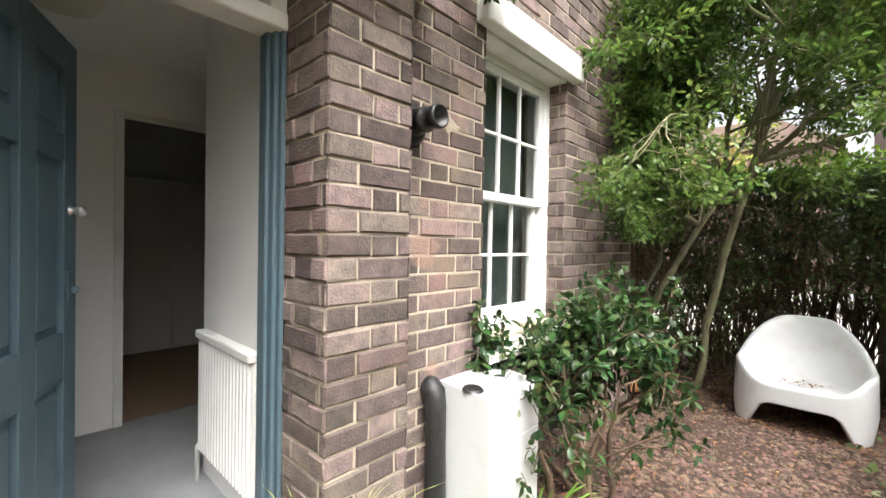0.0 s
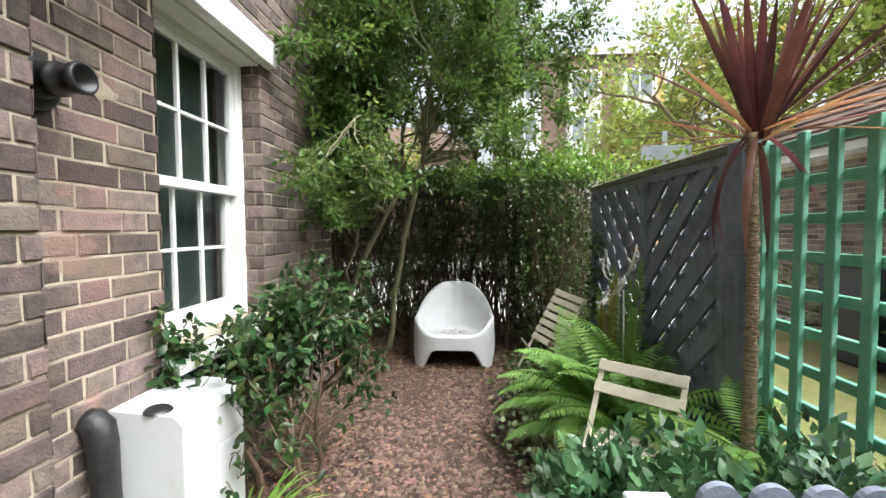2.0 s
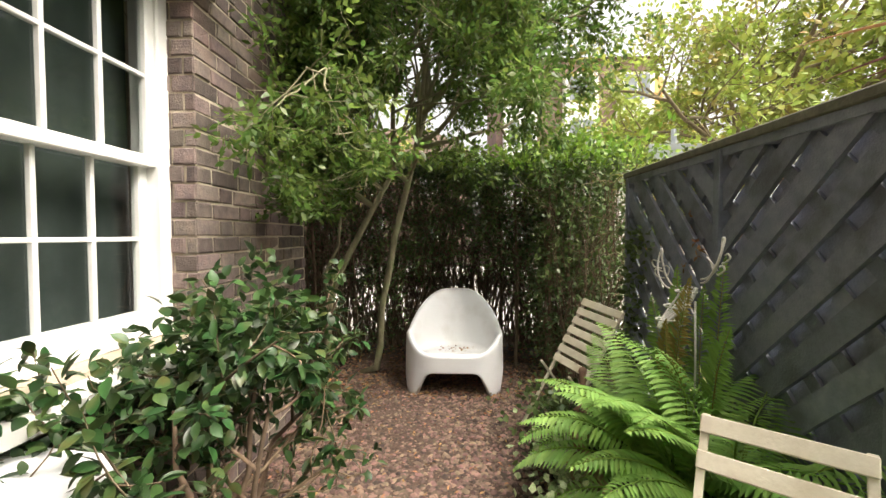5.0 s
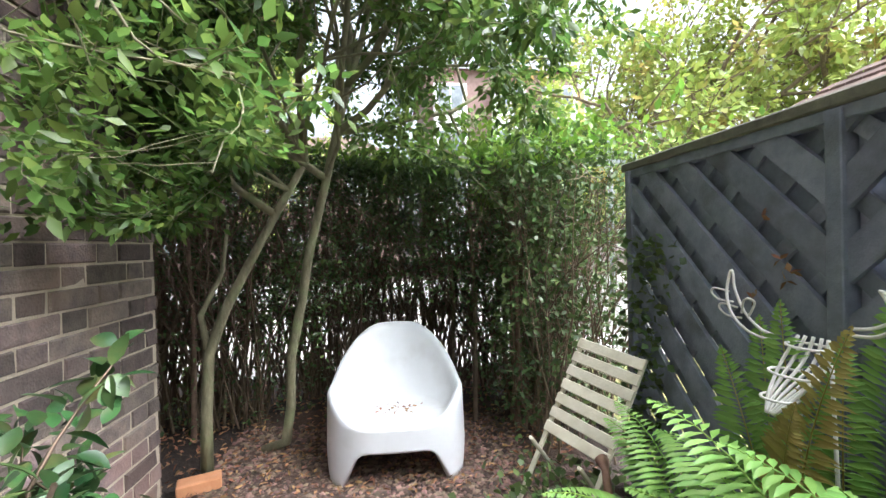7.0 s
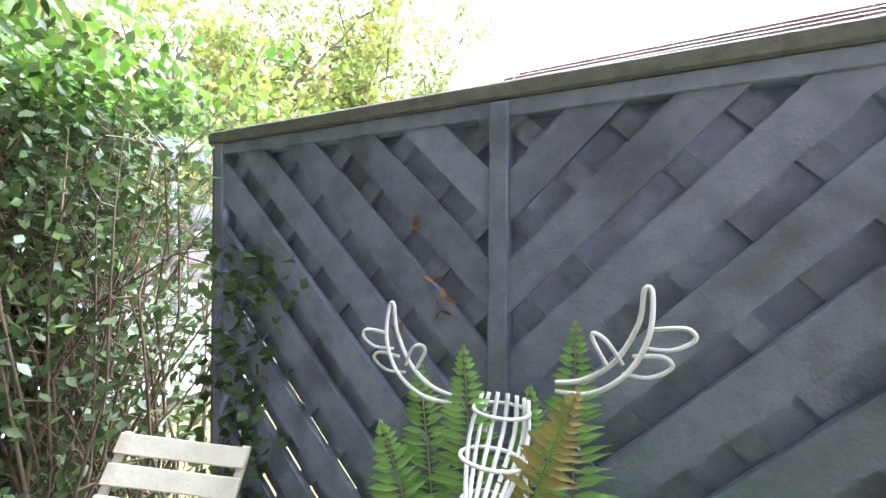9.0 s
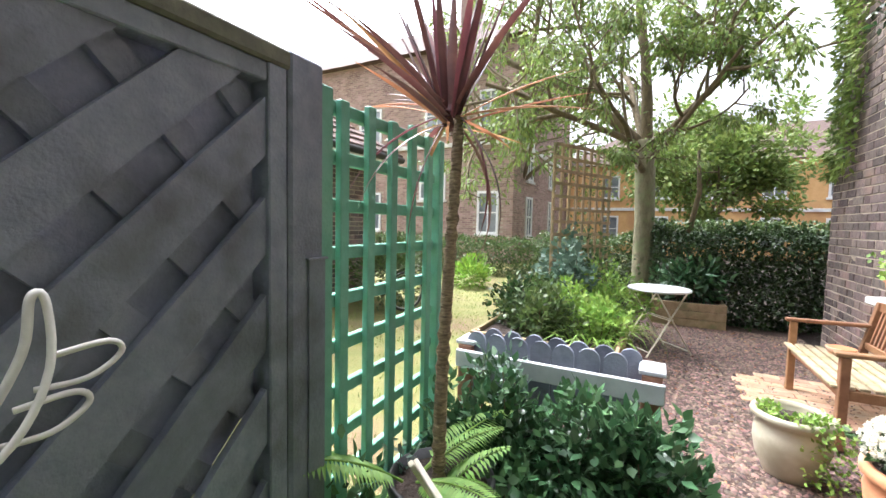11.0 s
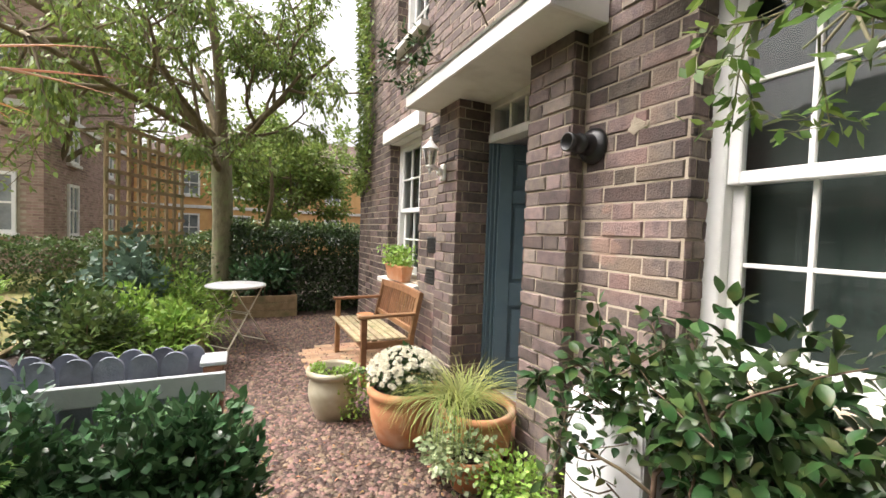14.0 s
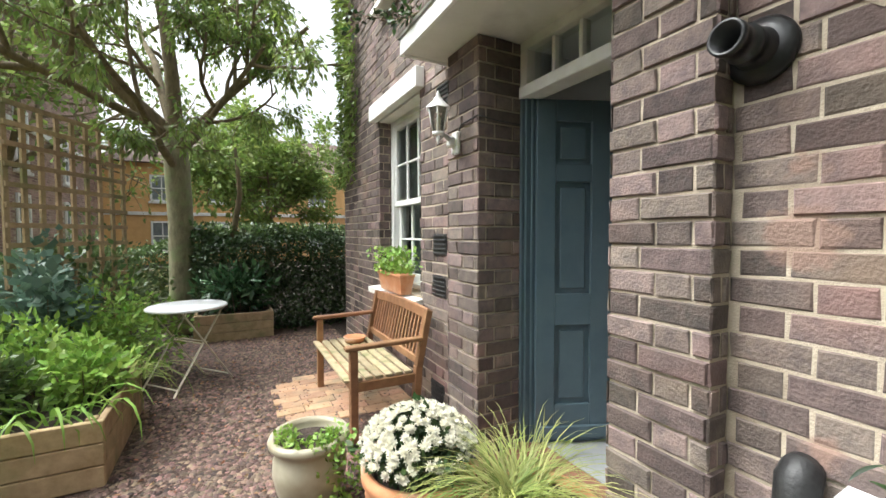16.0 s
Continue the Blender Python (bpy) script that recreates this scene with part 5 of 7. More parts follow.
def fern(x, y, z, n, length, r, mat, label, tilt=0.9, dirs=None, bend=1.25):
    t = thing("fern", label, "fern", "ferns")
    for i in range(n):
        PP, DD, LL, WW = [], [], [], []
        st = Build()
        a = (2 * math.pi * (i + 0.6 * r.random()) / n) if dirs is None else dirs[i % len(dirs)] + 0.25 * r.normal()
        L = length * (0.7 + 0.4 * r.random())
        out = np.array([math.cos(a), math.sin(a), 0.0])
        side = np.array([-math.sin(a), math.cos(a), 0.0])
        el = tilt + 0.3 * bend / 1.25 * r.normal()
        p = np.array([x, y, z]) + out * 0.03
        pts, nseg = [tuple(p)], 34
        for s in range(nseg):
            f = s / nseg
            e = el - bend * f ** 1.5
            d = out * math.cos(e) + np.array([0, 0, 1.0]) * math.sin(e)
            nx = p + d * L / nseg
            if f > 0.14:
                w = L * 0.24 * math.sin(math.pi * min(1, (f - 0.06) / 0.94) ** 0.75) * (1 - 0.25 * f) + 0.01
                for q in (-1, 1):
                    base = p + d * (L / nseg) * r.random() * 0.3
                    dd = side * q + d * 0.35 + np.array([0, 0, -0.12])
                    PP.append(base)
                    DD.append(dd)
                    LL.append(w)
                    WW.append(L / nseg * 0.92)
            p = nx
            pts.append(tuple(p))
        st.tube(pts[::4] + [pts[-1]], [0.004 * (1 - k / 12) + 0.0008 for k in range(len(pts[::4]) + 1)], 4, cap=False)
        frond = part("frond", leaf_mesh("frond", np.array(PP), np.array(DD), np.array(LL), np.array(WW), mat, fold=0.15, droop=0.12, up=np.array([0, 0, 1.0])), mat, t)
        part("stalk", st, LEAF_LIME if mat is FERN else FERNOLD, frond)


def upright_fern(label, fronds, mat):
    """Single fronds from root to tip, their leaflets spread across the line of the fence."""
    t = thing("fern", label, "fern", "ferns")
    for root, tip, half in fronds:
        root, tip = np.array(root) + [0.06, 0, 0], np.array(tip) + [0.09 if mat is FERN else 0.03, 0, 0]
        mid = (root + tip) / 2 + np.array([-0.03, 0.25 * (root[1] - tip[1]), 0.06])
        PP, DD, LL, WW, pts = [], [], [], [], []
        n = 56
        for k in range(n + 1):
            f = k / n
            p = root * (1 - f) ** 2 + 2 * mid * f * (1 - f) + tip * f * f
            d = unit((mid - root) * (1 - f) + (tip - mid) * f)
            pts.append(tuple(p))
            if f > 0.18:
                side = unit(np.cross(d, np.array([-1.0, -0.25, 0.35])))
                w = half * min(1.0, (1 - f) * 3.0) ** 0.8 * min(1.0, 0.3 + 1.4 * f) + 0.005
                for q in (-1, 1):
                    PP.append(p + d * 0.004 * r.random())
                    DD.append(side * q + d * 0.42 + 0.1 * r.normal(size=3))
                    LL.append(w * (0.9 + 0.2 * r.random()))
                    WW.append(0.0145)
        frond = part("frond", leaf_mesh("frond", np.array(PP), np.array(DD), np.array(LL), np.array(WW), mat, fold=0.2, droop=0.1, up=np.array([-1.0, 0, 0.3])), mat, t)
        st = Build()
        st.tube(pts[::7], [0.0035 - 0.0003 * k for k in range(len(pts[::7]))], 5, False)
        part("stalk", st, FERNOLD, frond)


r = np.random.default_rng(51)
fern(2.08, 3.82, 0.27, 24, 0.8, r, FERN, "lush green shuttlecock fern in the timber planter", 0.98, None, 1.5)
fern(2.16, 3.98, 0.27, 12, 0.62, r, FERN, "green fern arching over the planter edge", 0.75, None, 1.3)
fern(2.06, 4.22, 0.26, 12, 0.6, r, FERN, "fresh green fern at the hedge end of the planter", 0.85, [2.4, 3.1, 1.6, 3.9, 0.9, 2.0], 1.4)
upright_fern("tall upright green fern before the fence", [((2.2, 4.1, 0.28), (2.14, 4.15, 1.15), 0.085), ((2.22, 4.02, 0.28), (2.2, 4.03, 1.07), 0.075), ((2.24, 3.95, 0.28), (2.24, 3.95, 1.2), 0.08),
                                                               ((2.2, 4.16, 0.28), (2.1, 4.32, 0.98), 0.09), ((2.2, 3.9, 0.28), (2.12, 3.72, 0.95), 0.09), ((2.22, 4.2, 0.28), (2.22, 4.3, 1.08), 0.08)], FERN)
upright_fern("ochre fading fern frond before the fence", [((2.16, 4.12, 0.28), (2.14, 3.92, 1.12), 0.085), ((2.18, 4.14, 0.28), (2.08, 4.0, 0.92), 0.07)], FERNOLD)
fern(2.16, 3.62, 0.27, 15, 0.76, r, FERN, "broad arching fern at the corner of the planter", 1.0, [0.4, 1.2, 2.0, 2.9, 3.6, 4.3, 5.0, 5.7], 1.5)
fern(2.3, 2.98, 0.3, 8, 0.5, r, FERN, "small bright fern beside the black pot", 0.85, [2.6, 3.6, 4.4, 1.9])
fern(2.33, 2.93, 0.56, 4, 0.46, r, FERN, "bright fern frond over the glossy shrub", 0.5, [3.7, 4.0, 3.4, 1.2], 0.7)
n = 700
P = np.stack([1.72 + 0.09 * r.normal(size=n), 3.95 + 0.25 * r.normal(size=n), 0.3 - 0.28 * r.random(n)], 1)
leafy("variegated_ivy", "cream edged ivy trailing down the fern planter", "ivy", P, r.normal(size=(n, 3)) + [-0.6, 0, -0.2], 0.04, 0.034, LEAF_VAR)
n = 900
P = np.stack([1.86 + 0.16 * r.normal(size=n), 4.62 + 0.2 * r.normal(size=n), 0.34 * r.random(n) ** 0.8], 1)
leafy("ground_ivy", "leafy green ivy round the foot of the folding chair", "ivy", P, r.normal(size=(n, 3)) + [-0.2, 0, 0.4], 0.045, 0.036, LEAF_HEDGE)
n = 500
v = r.random(n)
P = np.stack([2.38 + 0.03 * r.normal(size=n), 5.08 + 0.1 * r.normal(size=n) - 0.1 * v, 0.1 + 1.25 * v], 1)
leafy("fence_ivy", "ivy shoots creeping round the end of the fence", "ivy", P, r.normal(size=(n, 3)) + [-0.8, 0, 0.2], 0.045, 0.036, LEAF_HEDGE)

# ---------------- wire deer ----------------
deer = thing("wire_deer", "white wrapped wire deer head with antlers among ferns", "garden ornament", at=(-0.06, 0, 0))
def antler(sg, y0, z0):
    base = Vector((2.3, y0, z0))
    q = lambda dy, dz, dx=0.0: tuple(base + 0.8 * Vector((dx, sg * dy, dz)))
    b = Build()
    b.tube(curve([q(0, 0), q(0.08, 0.015, -0.02), q(0.15, 0.07, -0.03), q(0.19, 0.15, -0.02), q(0.195, 0.235), q(0.18, 0.24), q(0.17, 0.17), q(0.125, 0.085), q(0.06, 0.035), q(0.0, 0.02)]), 0.0045, 6)
    main = part("antler", b, WIRE, deer)
    loops = [[q(a, c), q(a + 0.05, c + 0.005, -0.02), q(a + 0.09, c + 0.03, -0.02), q(a + 0.075, c + 0.05, -0.02), q(a + 0.02, c + 0.04)] for a, c in ((0.18, 0.12), (0.14, 0.06))]
    loops.append([q(0.14, 0.08), q(0.11, 0.13, -0.02), q(0.085, 0.145, -0.02), q(0.08, 0.125), q(0.11, 0.07)])
    for l in loops:
        b = Build()
        b.tube(curve(l), 0.0036, 6)
        part("tine", b, WIRE, main)


antler(-1, 3.97, 1.09)
antler(1, 4.18, 1.03)
for k in range(7):
    a = -1.2 + 0.4 * k
    b = Build()
    b.tube(curve([(2.3 + 0.03 * math.cos(a), 4.07 + 0.05 * math.sin(a), 1.06), (2.25 + 0.05 * math.cos(a), 4.07 + 0.06 * math.sin(a), 0.99), (2.2, 4.07 + 0.035 * math.sin(a), 0.91), (2.17, 4.07 + 0.01 * math.sin(a), 0.87)], 4), 0.0045, 6)
    part("muzzle_wire", b, WIRE, deer)
for z, ry, xx in ((1.04, 0.055, 2.29), (0.97, 0.06, 2.24), (0.91, 0.04, 2.2)):
    b = Build()
    b.tube([(xx + 0.04 * math.cos(a), 4.07 + ry * math.sin(a), z) for a in np.linspace(0, 2 * math.pi, 17)], 0.004, 6, False)
    part("hoop", b, WIRE, deer)
for s in (-1, 1):
    b = Build()
    b.tube([(2.31, 4.07 + 0.04 * s, 1.0), (2.31, 4.07 + 0.05 * s, 0.7), (2.29, 4.07 + 0.08 * s, 0.24)], 0.005, 6)
    part("neck", b, WIRE, deer)

bird = thing("metal_bird", "rusty metal bird ornament by the planter", "garden ornament")
b = Build()
b.tube([(1.9, 4.5, 0.3), (1.9, 4.52, 0.4), (1.91, 4.56, 0.47), (1.92, 4.6, 0.49), (1.92, 4.64, 0.47)], [0.02, 0.016, 0.014, 0.026, 0.012], 10)
b.tube([(1.91, 4.38, 0.2), (1.9, 4.44, 0.24), (1.9, 4.5, 0.3), (1.9, 4.53, 0.32)], [0.02, 0.07, 0.06, 0.02], 12)
part("body", b, RUST, bird)
for s in (-1, 1):
    b = Build()
    b.tube([(1.9 + 0.02 * s, 4.46, 0.2), (1.9 + 0.025 * s, 4.46, 0.0)], 0.006, 6)
    part("leg", b, RUST, bird)

r = np.random.default_rng(61)
for (u, v) in ((1.05, 1.41), (0.955, 1.22), (0.985, 1.26), (0.965, 1.19), (1.09, 1.12)):
    p = FM @ Vector((u, v, 0.04))
    P = np.array([tuple(p)] * 3)
    solid("dead_leaf", leaf_mesh("dead_leaf", P, r.normal(size=(3, 3)) * [0.3, 1, 1], 0.035, 0.02, CHIP), CHIP, "curled orange dead leaf caught on the fence", "dead leaf", "", "dead leaves on the fence")

# ---------------- cordyline ----------------
CX, CY, CZ = 2.25, 2.87, 1.69
pot("black_pot", CX, CY, 0.0, [(0.0, 0.0), (0.1, 0.0), (0.11, 0.02), (0.15, 0.5), (0.172, 0.53), (0.172, 0.56), (0.16, 0.565), (0.148, 0.52), (0.0, 0.52)], BLACK, "tall black plastic pot holding the cordyline", soil=(0.148, 0.535))
cord = thing("cordyline", "bronze sword leaved cordyline on a ringed bare trunk", "cordyline")
b = Build()
zz = np.linspace(0.53, CZ, 46)
b.tube([(CX + 0.02 * math.sin(2.2 * z) - 0.015, CY + 0.012 * math.sin(3 * z), z) for z in zz], [0.02 + 0.004 * (i % 2) + 0.002 * math.sin(2.7 * i) - 0.006 * i / 46 for i in range(46)], 12)
part("trunk", b, PALMBARK, cord)
r = np.random.default_rng(62)


def swords(n, mat, name, el0, el1, length, width, droop):
    for i in range(n):
        V, F = [], []
        a = r.random() * 2 * math.pi
        el = el0 + (el1 - el0) * r.random()
        L = length * (0.75 + 0.4 * r.random())
        out, side = np.array([math.cos(a), math.sin(a), 0]), np.array([-math.sin(a), math.cos(a), 0])
        p = np.array([CX, CY, CZ + 0.02 * r.normal()]) + out * 0.02
        k0, segs = len(V), 9
        dr = droop * (0.6 + 0.8 * r.random())
        for s in range(segs + 1):
            f = s / segs
            w = width * (0.45 + 1.1 * math.sin(math.pi * min(1, f * 0.8 + 0.12))) * 0.5 * (1 - f ** 4) + 0.0004
            e = el - dr * f
            d = out * math.cos(e) + np.array([0, 0, 1]) * math.sin(e)
            nn = np.cross(side, d)
            V += [p + side * w + nn * w * 0.35, p, p - side * w + nn * w * 0.35]
            p = p + d * L / segs
        for s in range(segs):
            q = k0 + 3 * s
            F += [(q, q + 1, q + 4), (q, q + 4, q + 3), (q + 1, q + 2, q + 5), (q + 1, q + 5, q + 4)]
        part(name, tri_mesh(name, np.array(V), np.array(F), mat, True), mat, cord)


swords(24, CORDY, "upright_leaf", 0.95, 1.5, 0.48, 0.019, 0.1)
swords(13, CORDY, "spreading_leaf", 0.05, 0.9, 0.5, 0.016, 0.3)
swords(12, CORDYDRY, "dried_leaf", -0.1, 0.6, 0.5, 0.014, 0.3)
swords(6, CORDY, "hanging_leaf", -1.2, -0.2, 0.42, 0.015, 1.0)

# ---------------- shrub bed, picket edging and planters ----------------
flat_sheet("planting_bed", 1.6, 2.6, 2.1, 3.55, 0.012, SOIL, "dark soil of the planting bed along the trellis", "soil", 0.12, 0.01)


def shrub(name, label, c, rad, n, L, W, mat, r, stems=10, group="", power=0.5, stem_r=0.008):
    P, D = clump(r, n, c, rad, power)
    k = P[:, 2] > 0.03
    b = Build()
    for i in range(stems):
        e = np.array(c) + unit(r.normal(size=3)) * np.array(rad) * 0.75
        e[2] = max(e[2], 0.15)
        base = np.array([c[0] + 0.12 * r.normal() * rad[0], c[1] + 0.12 * r.normal() * rad[1], 0.0])
        mid = (base * 0.45 + e * 0.55) + r.normal(size=3) * 0.05 * rad[2]
        b.tube([tuple(base), tuple(mid), tuple(e)], [stem_r, stem_r * 0.7, stem_r * 0.3], 5, False)
    m = k.sum()
    return leafy(name, label, "shrub", P[k], D[k] * 0.7 + r.normal(size=(m, 3)) * 0.6 + [0, 0, 0.25], L * (0.7 + 0.6 * r.random(m)), W * (0.7 + 0.6 * r.random(m)), mat, b, TWIG, group=group)


r = np.random.default_rng(71)
for c, rad, n in (((1.82, 2.55, 0.42), (0.26, 0.2, 0.38), 3000), ((2.16, 2.52, 0.42), (0.27, 0.2, 0.38), 3000), ((1.74, 2.84, 0.3), (0.2, 0.22, 0.3), 1800), ((2.0, 2.76, 0.3), (0.22, 0.2, 0.3), 1800), ((2.38, 2.56, 0.36), (0.14, 0.2, 0.34), 1000), ((2.44, 3.08, 0.3), (0.14, 0.16, 0.34), 600), ((1.66, 2.56, 0.44), (0.17, 0.2, 0.36), 1600)):
    shrub("glossy_shrub", "low dense shrub with narrow glossy dark leaves", c, rad, int(1.25 * n), 0.05, 0.027, LEAF_GLOSS, r, 12, "shrubs in the bed")
for c in ((2.3, 2.42, 0.72), (2.16, 2.44, 0.74), (2.42, 2.86, 0.5)):
    shrub("sapling_shoots", "pale blue green shoots above the shrubs", c, (0.06, 0.06, 0.16), 70, 0.045, 0.018, LEAF_BLUE, r, 5, "shoots in the bed")

pk = thing("picket_planter", "narrow dark grey picket trough with a pale rail", "picket trough")
picket_mesh = None
for row, (y, off, n_) in enumerate(((2.262, 0.05, 7), (2.176, 0.0, 7))):
    for i in range(n_):
        if picket_mesh is None:
            b = Build()
            pts = [(0.0, 0.0), (0.088, 0.0)] + [(0.044 + 0.044 * math.cos(a), 0.256 + 0.044 * math.sin(a)) for a in np.linspace(0, math.pi, 11)]
            b.poly(pts, -0.008, 0.008, Matrix(((1, 0, 0, 0), (0, 0, -1, 0), (0, 1, 0, 0), (0, 0, 0, 1))))
            picket_mesh = b.mesh("picket", FENCE)
        ob = part("picket", picket_mesh, FENCE, pk)
        ob.matrix_basis = pose(1.705 + off + i * 0.099, y, 0.57, 0, 0.6 * (i % 3 - 1), 0)
b = Build()
b.box((1.62, 2.3, 0.712), (2.47, 2.324, 0.79), 0.004)
part("rail", b, LGREY, pk, "pale grey painted rail")
b = Build()
b.box((1.7, 2.185, 0.555), (2.4, 2.253, 0.57), 0.003)
part("trough_floor", b, REDWOOD, pk)
for x in (1.63, 2.4):
    b = Build()
    b.box((x, 2.17, 0.0), (x + 0.07, 2.298, 0.81), 0.006)
    post = part("end_post", b, REDWOOD, pk, "red brown end post")
    b = Build()
    b.box((x - 0.012, 2.158, 0.81), (x + 0.082, 2.296, 0.828), 0.004)
    part("cap", b, LGREY, post, "pale grey post cap")

plank_planter("timber_planter", "weathered timber planter beside the gravel", 1.9, 3.2, -0.58, 0.48, 0.36, 3)
plank_planter("timber_planter", "weathered timber planter before the dark hedge", 0.8, 1.7, -3.15, -2.55, 0.34, 3)
b = Build()
b.box((3.0, -0.9, 0), (3.1, -0.8, 0.62), 0.006)
b.box((2.86, -0.9, 0), (2.96, -0.8, 0.6), 0.006)
solid("timber_post", b, REDWOOD, "pair of red brown timber posts by the lawn", "post")
r = np.random.default_rng(72)
blades("day_lily", "arching pale green strap leaves in the timber planter", "strap plant", 2.2, 0.2, 0.32, 46, 0.5, 0.022, LEAF_LIME, r, droop=1.9, stiff=0.7, rim=0.2)
blades("day_lily", "green strap leaves spilling over the planter edge", "strap plant", 1.98, -0.3, 0.32, 60, 0.5, 0.014, GRASSBLADE, r, droop=2.0, stiff=0.6, rim=0.15)
shrub("leafy_perennial", "fresh green leafy plant in the timber planter", (2.1, -0.1, 0.48), (0.22, 0.35, 0.2), 900, 0.06, 0.035, LEAF_LIME, r, 8)
shrub("leafy_perennial", "dark green leafy clump filling the timber planter", (2.62, 0.12, 0.5), (0.36, 0.32, 0.28), 1500, 0.065, 0.04, LEAF_HEDGE, r, 10)
shrub("leafy_perennial", "mid green bushy clump in the timber planter", (2.95, -0.25, 0.52), (0.3, 0.36, 0.32), 1500, 0.06, 0.036, LEAF_CAM, r, 10)
shrub("leafy_perennial", "green leafy clump by the strap leaves", (2.42, -0.38, 0.5), (0.3, 0.26, 0.28), 1100, 0.06, 0.03, LEAF_LIME, r, 8)
shrub("blue_shrub", "tall shrub with rounded blue green leaves", (2.55, -0.95, 0.72), (0.28, 0.3, 0.38), 520, 0.085, 0.07, LEAF_BLUE, r, 16)
shrub("ivy_mound", "dense mound of dark green ivy by the posts", (2.8, -0.75, 0.36), (0.42, 0.36, 0.34), 2200, 0.075, 0.06, LEAF_HEDGE, r, 10)
shrub("green_shrub", "mid green leafy shrub behind the table", (2.2, -1.3, 0.45), (0.5, 0.6, 0.42), 2400, 0.06, 0.032, LEAF_LIME, r, 10)
shrub("green_shrub", "dark shrub under the tree", (2.6, -2.4, 0.7), (0.6, 0.8, 0.7), 2600, 0.075, 0.04, LEAF_HEDGE, r, 10)
shrub("blue_shrub", "pale blue green shrub under the wooden trellis", (2.75, -1.6, 0.8), (0.34, 0.4, 0.46), 800, 0.08, 0.06, LEAF_BLUE, r, 12)
shrub("laurel_shrub", "glossy long leaved shrub in the far planter", (1.2, -2.85, 0.62), (0.42, 0.3, 0.27), 800, 0.14, 0.045, LEAF_GLOSS, r, 8)

tr2 = thing("wooden_trellis", "brown weathered square trellis screen", "trellis")
M2 = Matrix(((-0.43, 0, 0.9, 2.87), (-0.9, 0, -0.43, -1.35), (0, 1, 0, 0), (0, 0, 0, 1)))
for i in range(9):
    b = Build()
    b.box((i * 0.16 - 0.022, 0.0, 0), (i * 0.16 + 0.022, 2.42, 0.024), 0.002, M2)
    part("upright", b, TIMBER, tr2)
for j in range(13):
    b = Build()
    b.box((-0.02, 0.4 + j * 0.165, -0.018), (1.3, 0.4 + j * 0.165 + 0.042, -0.001), 0.002, M2)
    part("crossbar", b, TIMBER, tr2)

b = Build()
b.box((-0.11, -0.052, 0.0), (0.11, 0.052, 0.066), 0.006)
b.v = [tuple(pose(0.03, 5.54, 0.0, 0, 0, 22) @ Vector(p)) for p in b.v]
solid("loose_brick", b, TERRA, "single orange red brick lying by the tree", "brick")
wheel = thing("bicycle_wheel", "black bicycle wheel standing on the lawn", "bicycle wheel")
WM = pose(5.04, -1.26, 0.31, 90, 0, 60)
b = Build()
b.tube([tuple(WM @ Vector((0.29 * math.cos(a), 0.29 * math.sin(a), 0))) for a in np.linspace(0, 2 * math.pi, 41)], 0.02, 8, False)
part("tyre", b, BLACK, wheel)
b = Build()
b.tube([tuple(WM @ Vector((0.265 * math.cos(a), 0.265 * math.sin(a), 0))) for a in np.linspace(0, 2 * math.pi, 41)], 0.009, 6, False)
part("rim", b, CHROME, wheel)
b = Build()
b.tube([WM @ Vector((0, 0, -0.05)), WM @ Vector((0, 0, 0.05))], 0.018, 8)
part("hub", b, CHROME, wheel)
for k in range(14):
    a = k * math.pi / 7
    b = Build()
    b.tube([WM @ Vector((0.015 * math.cos(a), 0.015 * math.sin(a), 0.03 * (-1) ** k)), WM @ Vector((0.262 * math.cos(a), 0.262 * math.sin(a), 0))], 0.0016, 4)
    part("spoke", b, CHROME, wheel)

# ---------------- camellia by the window ----------------
r = np.random.default_rng(81)
cam_bush = thing("camellia_bush", "glossy dark camellia bush with twisting bare stems by the window", "shrub")
b, twigs = Build(), []
for i in range(9):
    a = r.random() * 6.28
    base = Vector((0.34 + 0.07 * r.normal(), 3.5 + 0.12 * r.normal(), 0.0))
    grow(b, r, base, (0.45 * math.cos(a), 0.7 * math.sin(a), 1.3), 0.72 + 0.18 * r.random(), 0.015, 2, twigs, 4, 0.65, 0.1, 0.55, 6, 0.22, ((0.05, 3.0, 0.0), (0.78, 4.2, 1.24)))
part("branchwork", b, TWIG, cam_bush)
P, D = twig_leaves(r, twigs, 36, 0.035, 0.75)
k = (P[:, 0] > 0.02) & (P[:, 2] > 0.2) & (r.random(len(P)) < np.clip(0.12 + 1.7 * (P[:, 2] - 0.42), 0.12, 1))
P, D = P[k], D[k]
part("foliage", oval_leaf_mesh("foliage", P, D, 0.036 + 0.028 * r.random(len(P)), 0.021 + 0.01 * r.random(len(P)), LEAF_CAM), LEAF_CAM, cam_bush)
P2, D2 = clump(r, 900, (0.42, 3.54, 0.93), (0.33, 0.46, 0.24), 0.6)
k = P2[:, 0] > 0.04
part("inner_foliage", oval_leaf_mesh("inner_foliage", P2[k], D2[k] + r.normal(size=(k.sum(), 3)), 0.052, 0.031, LEAF_CAM), LEAF_CAM, cam_bush)

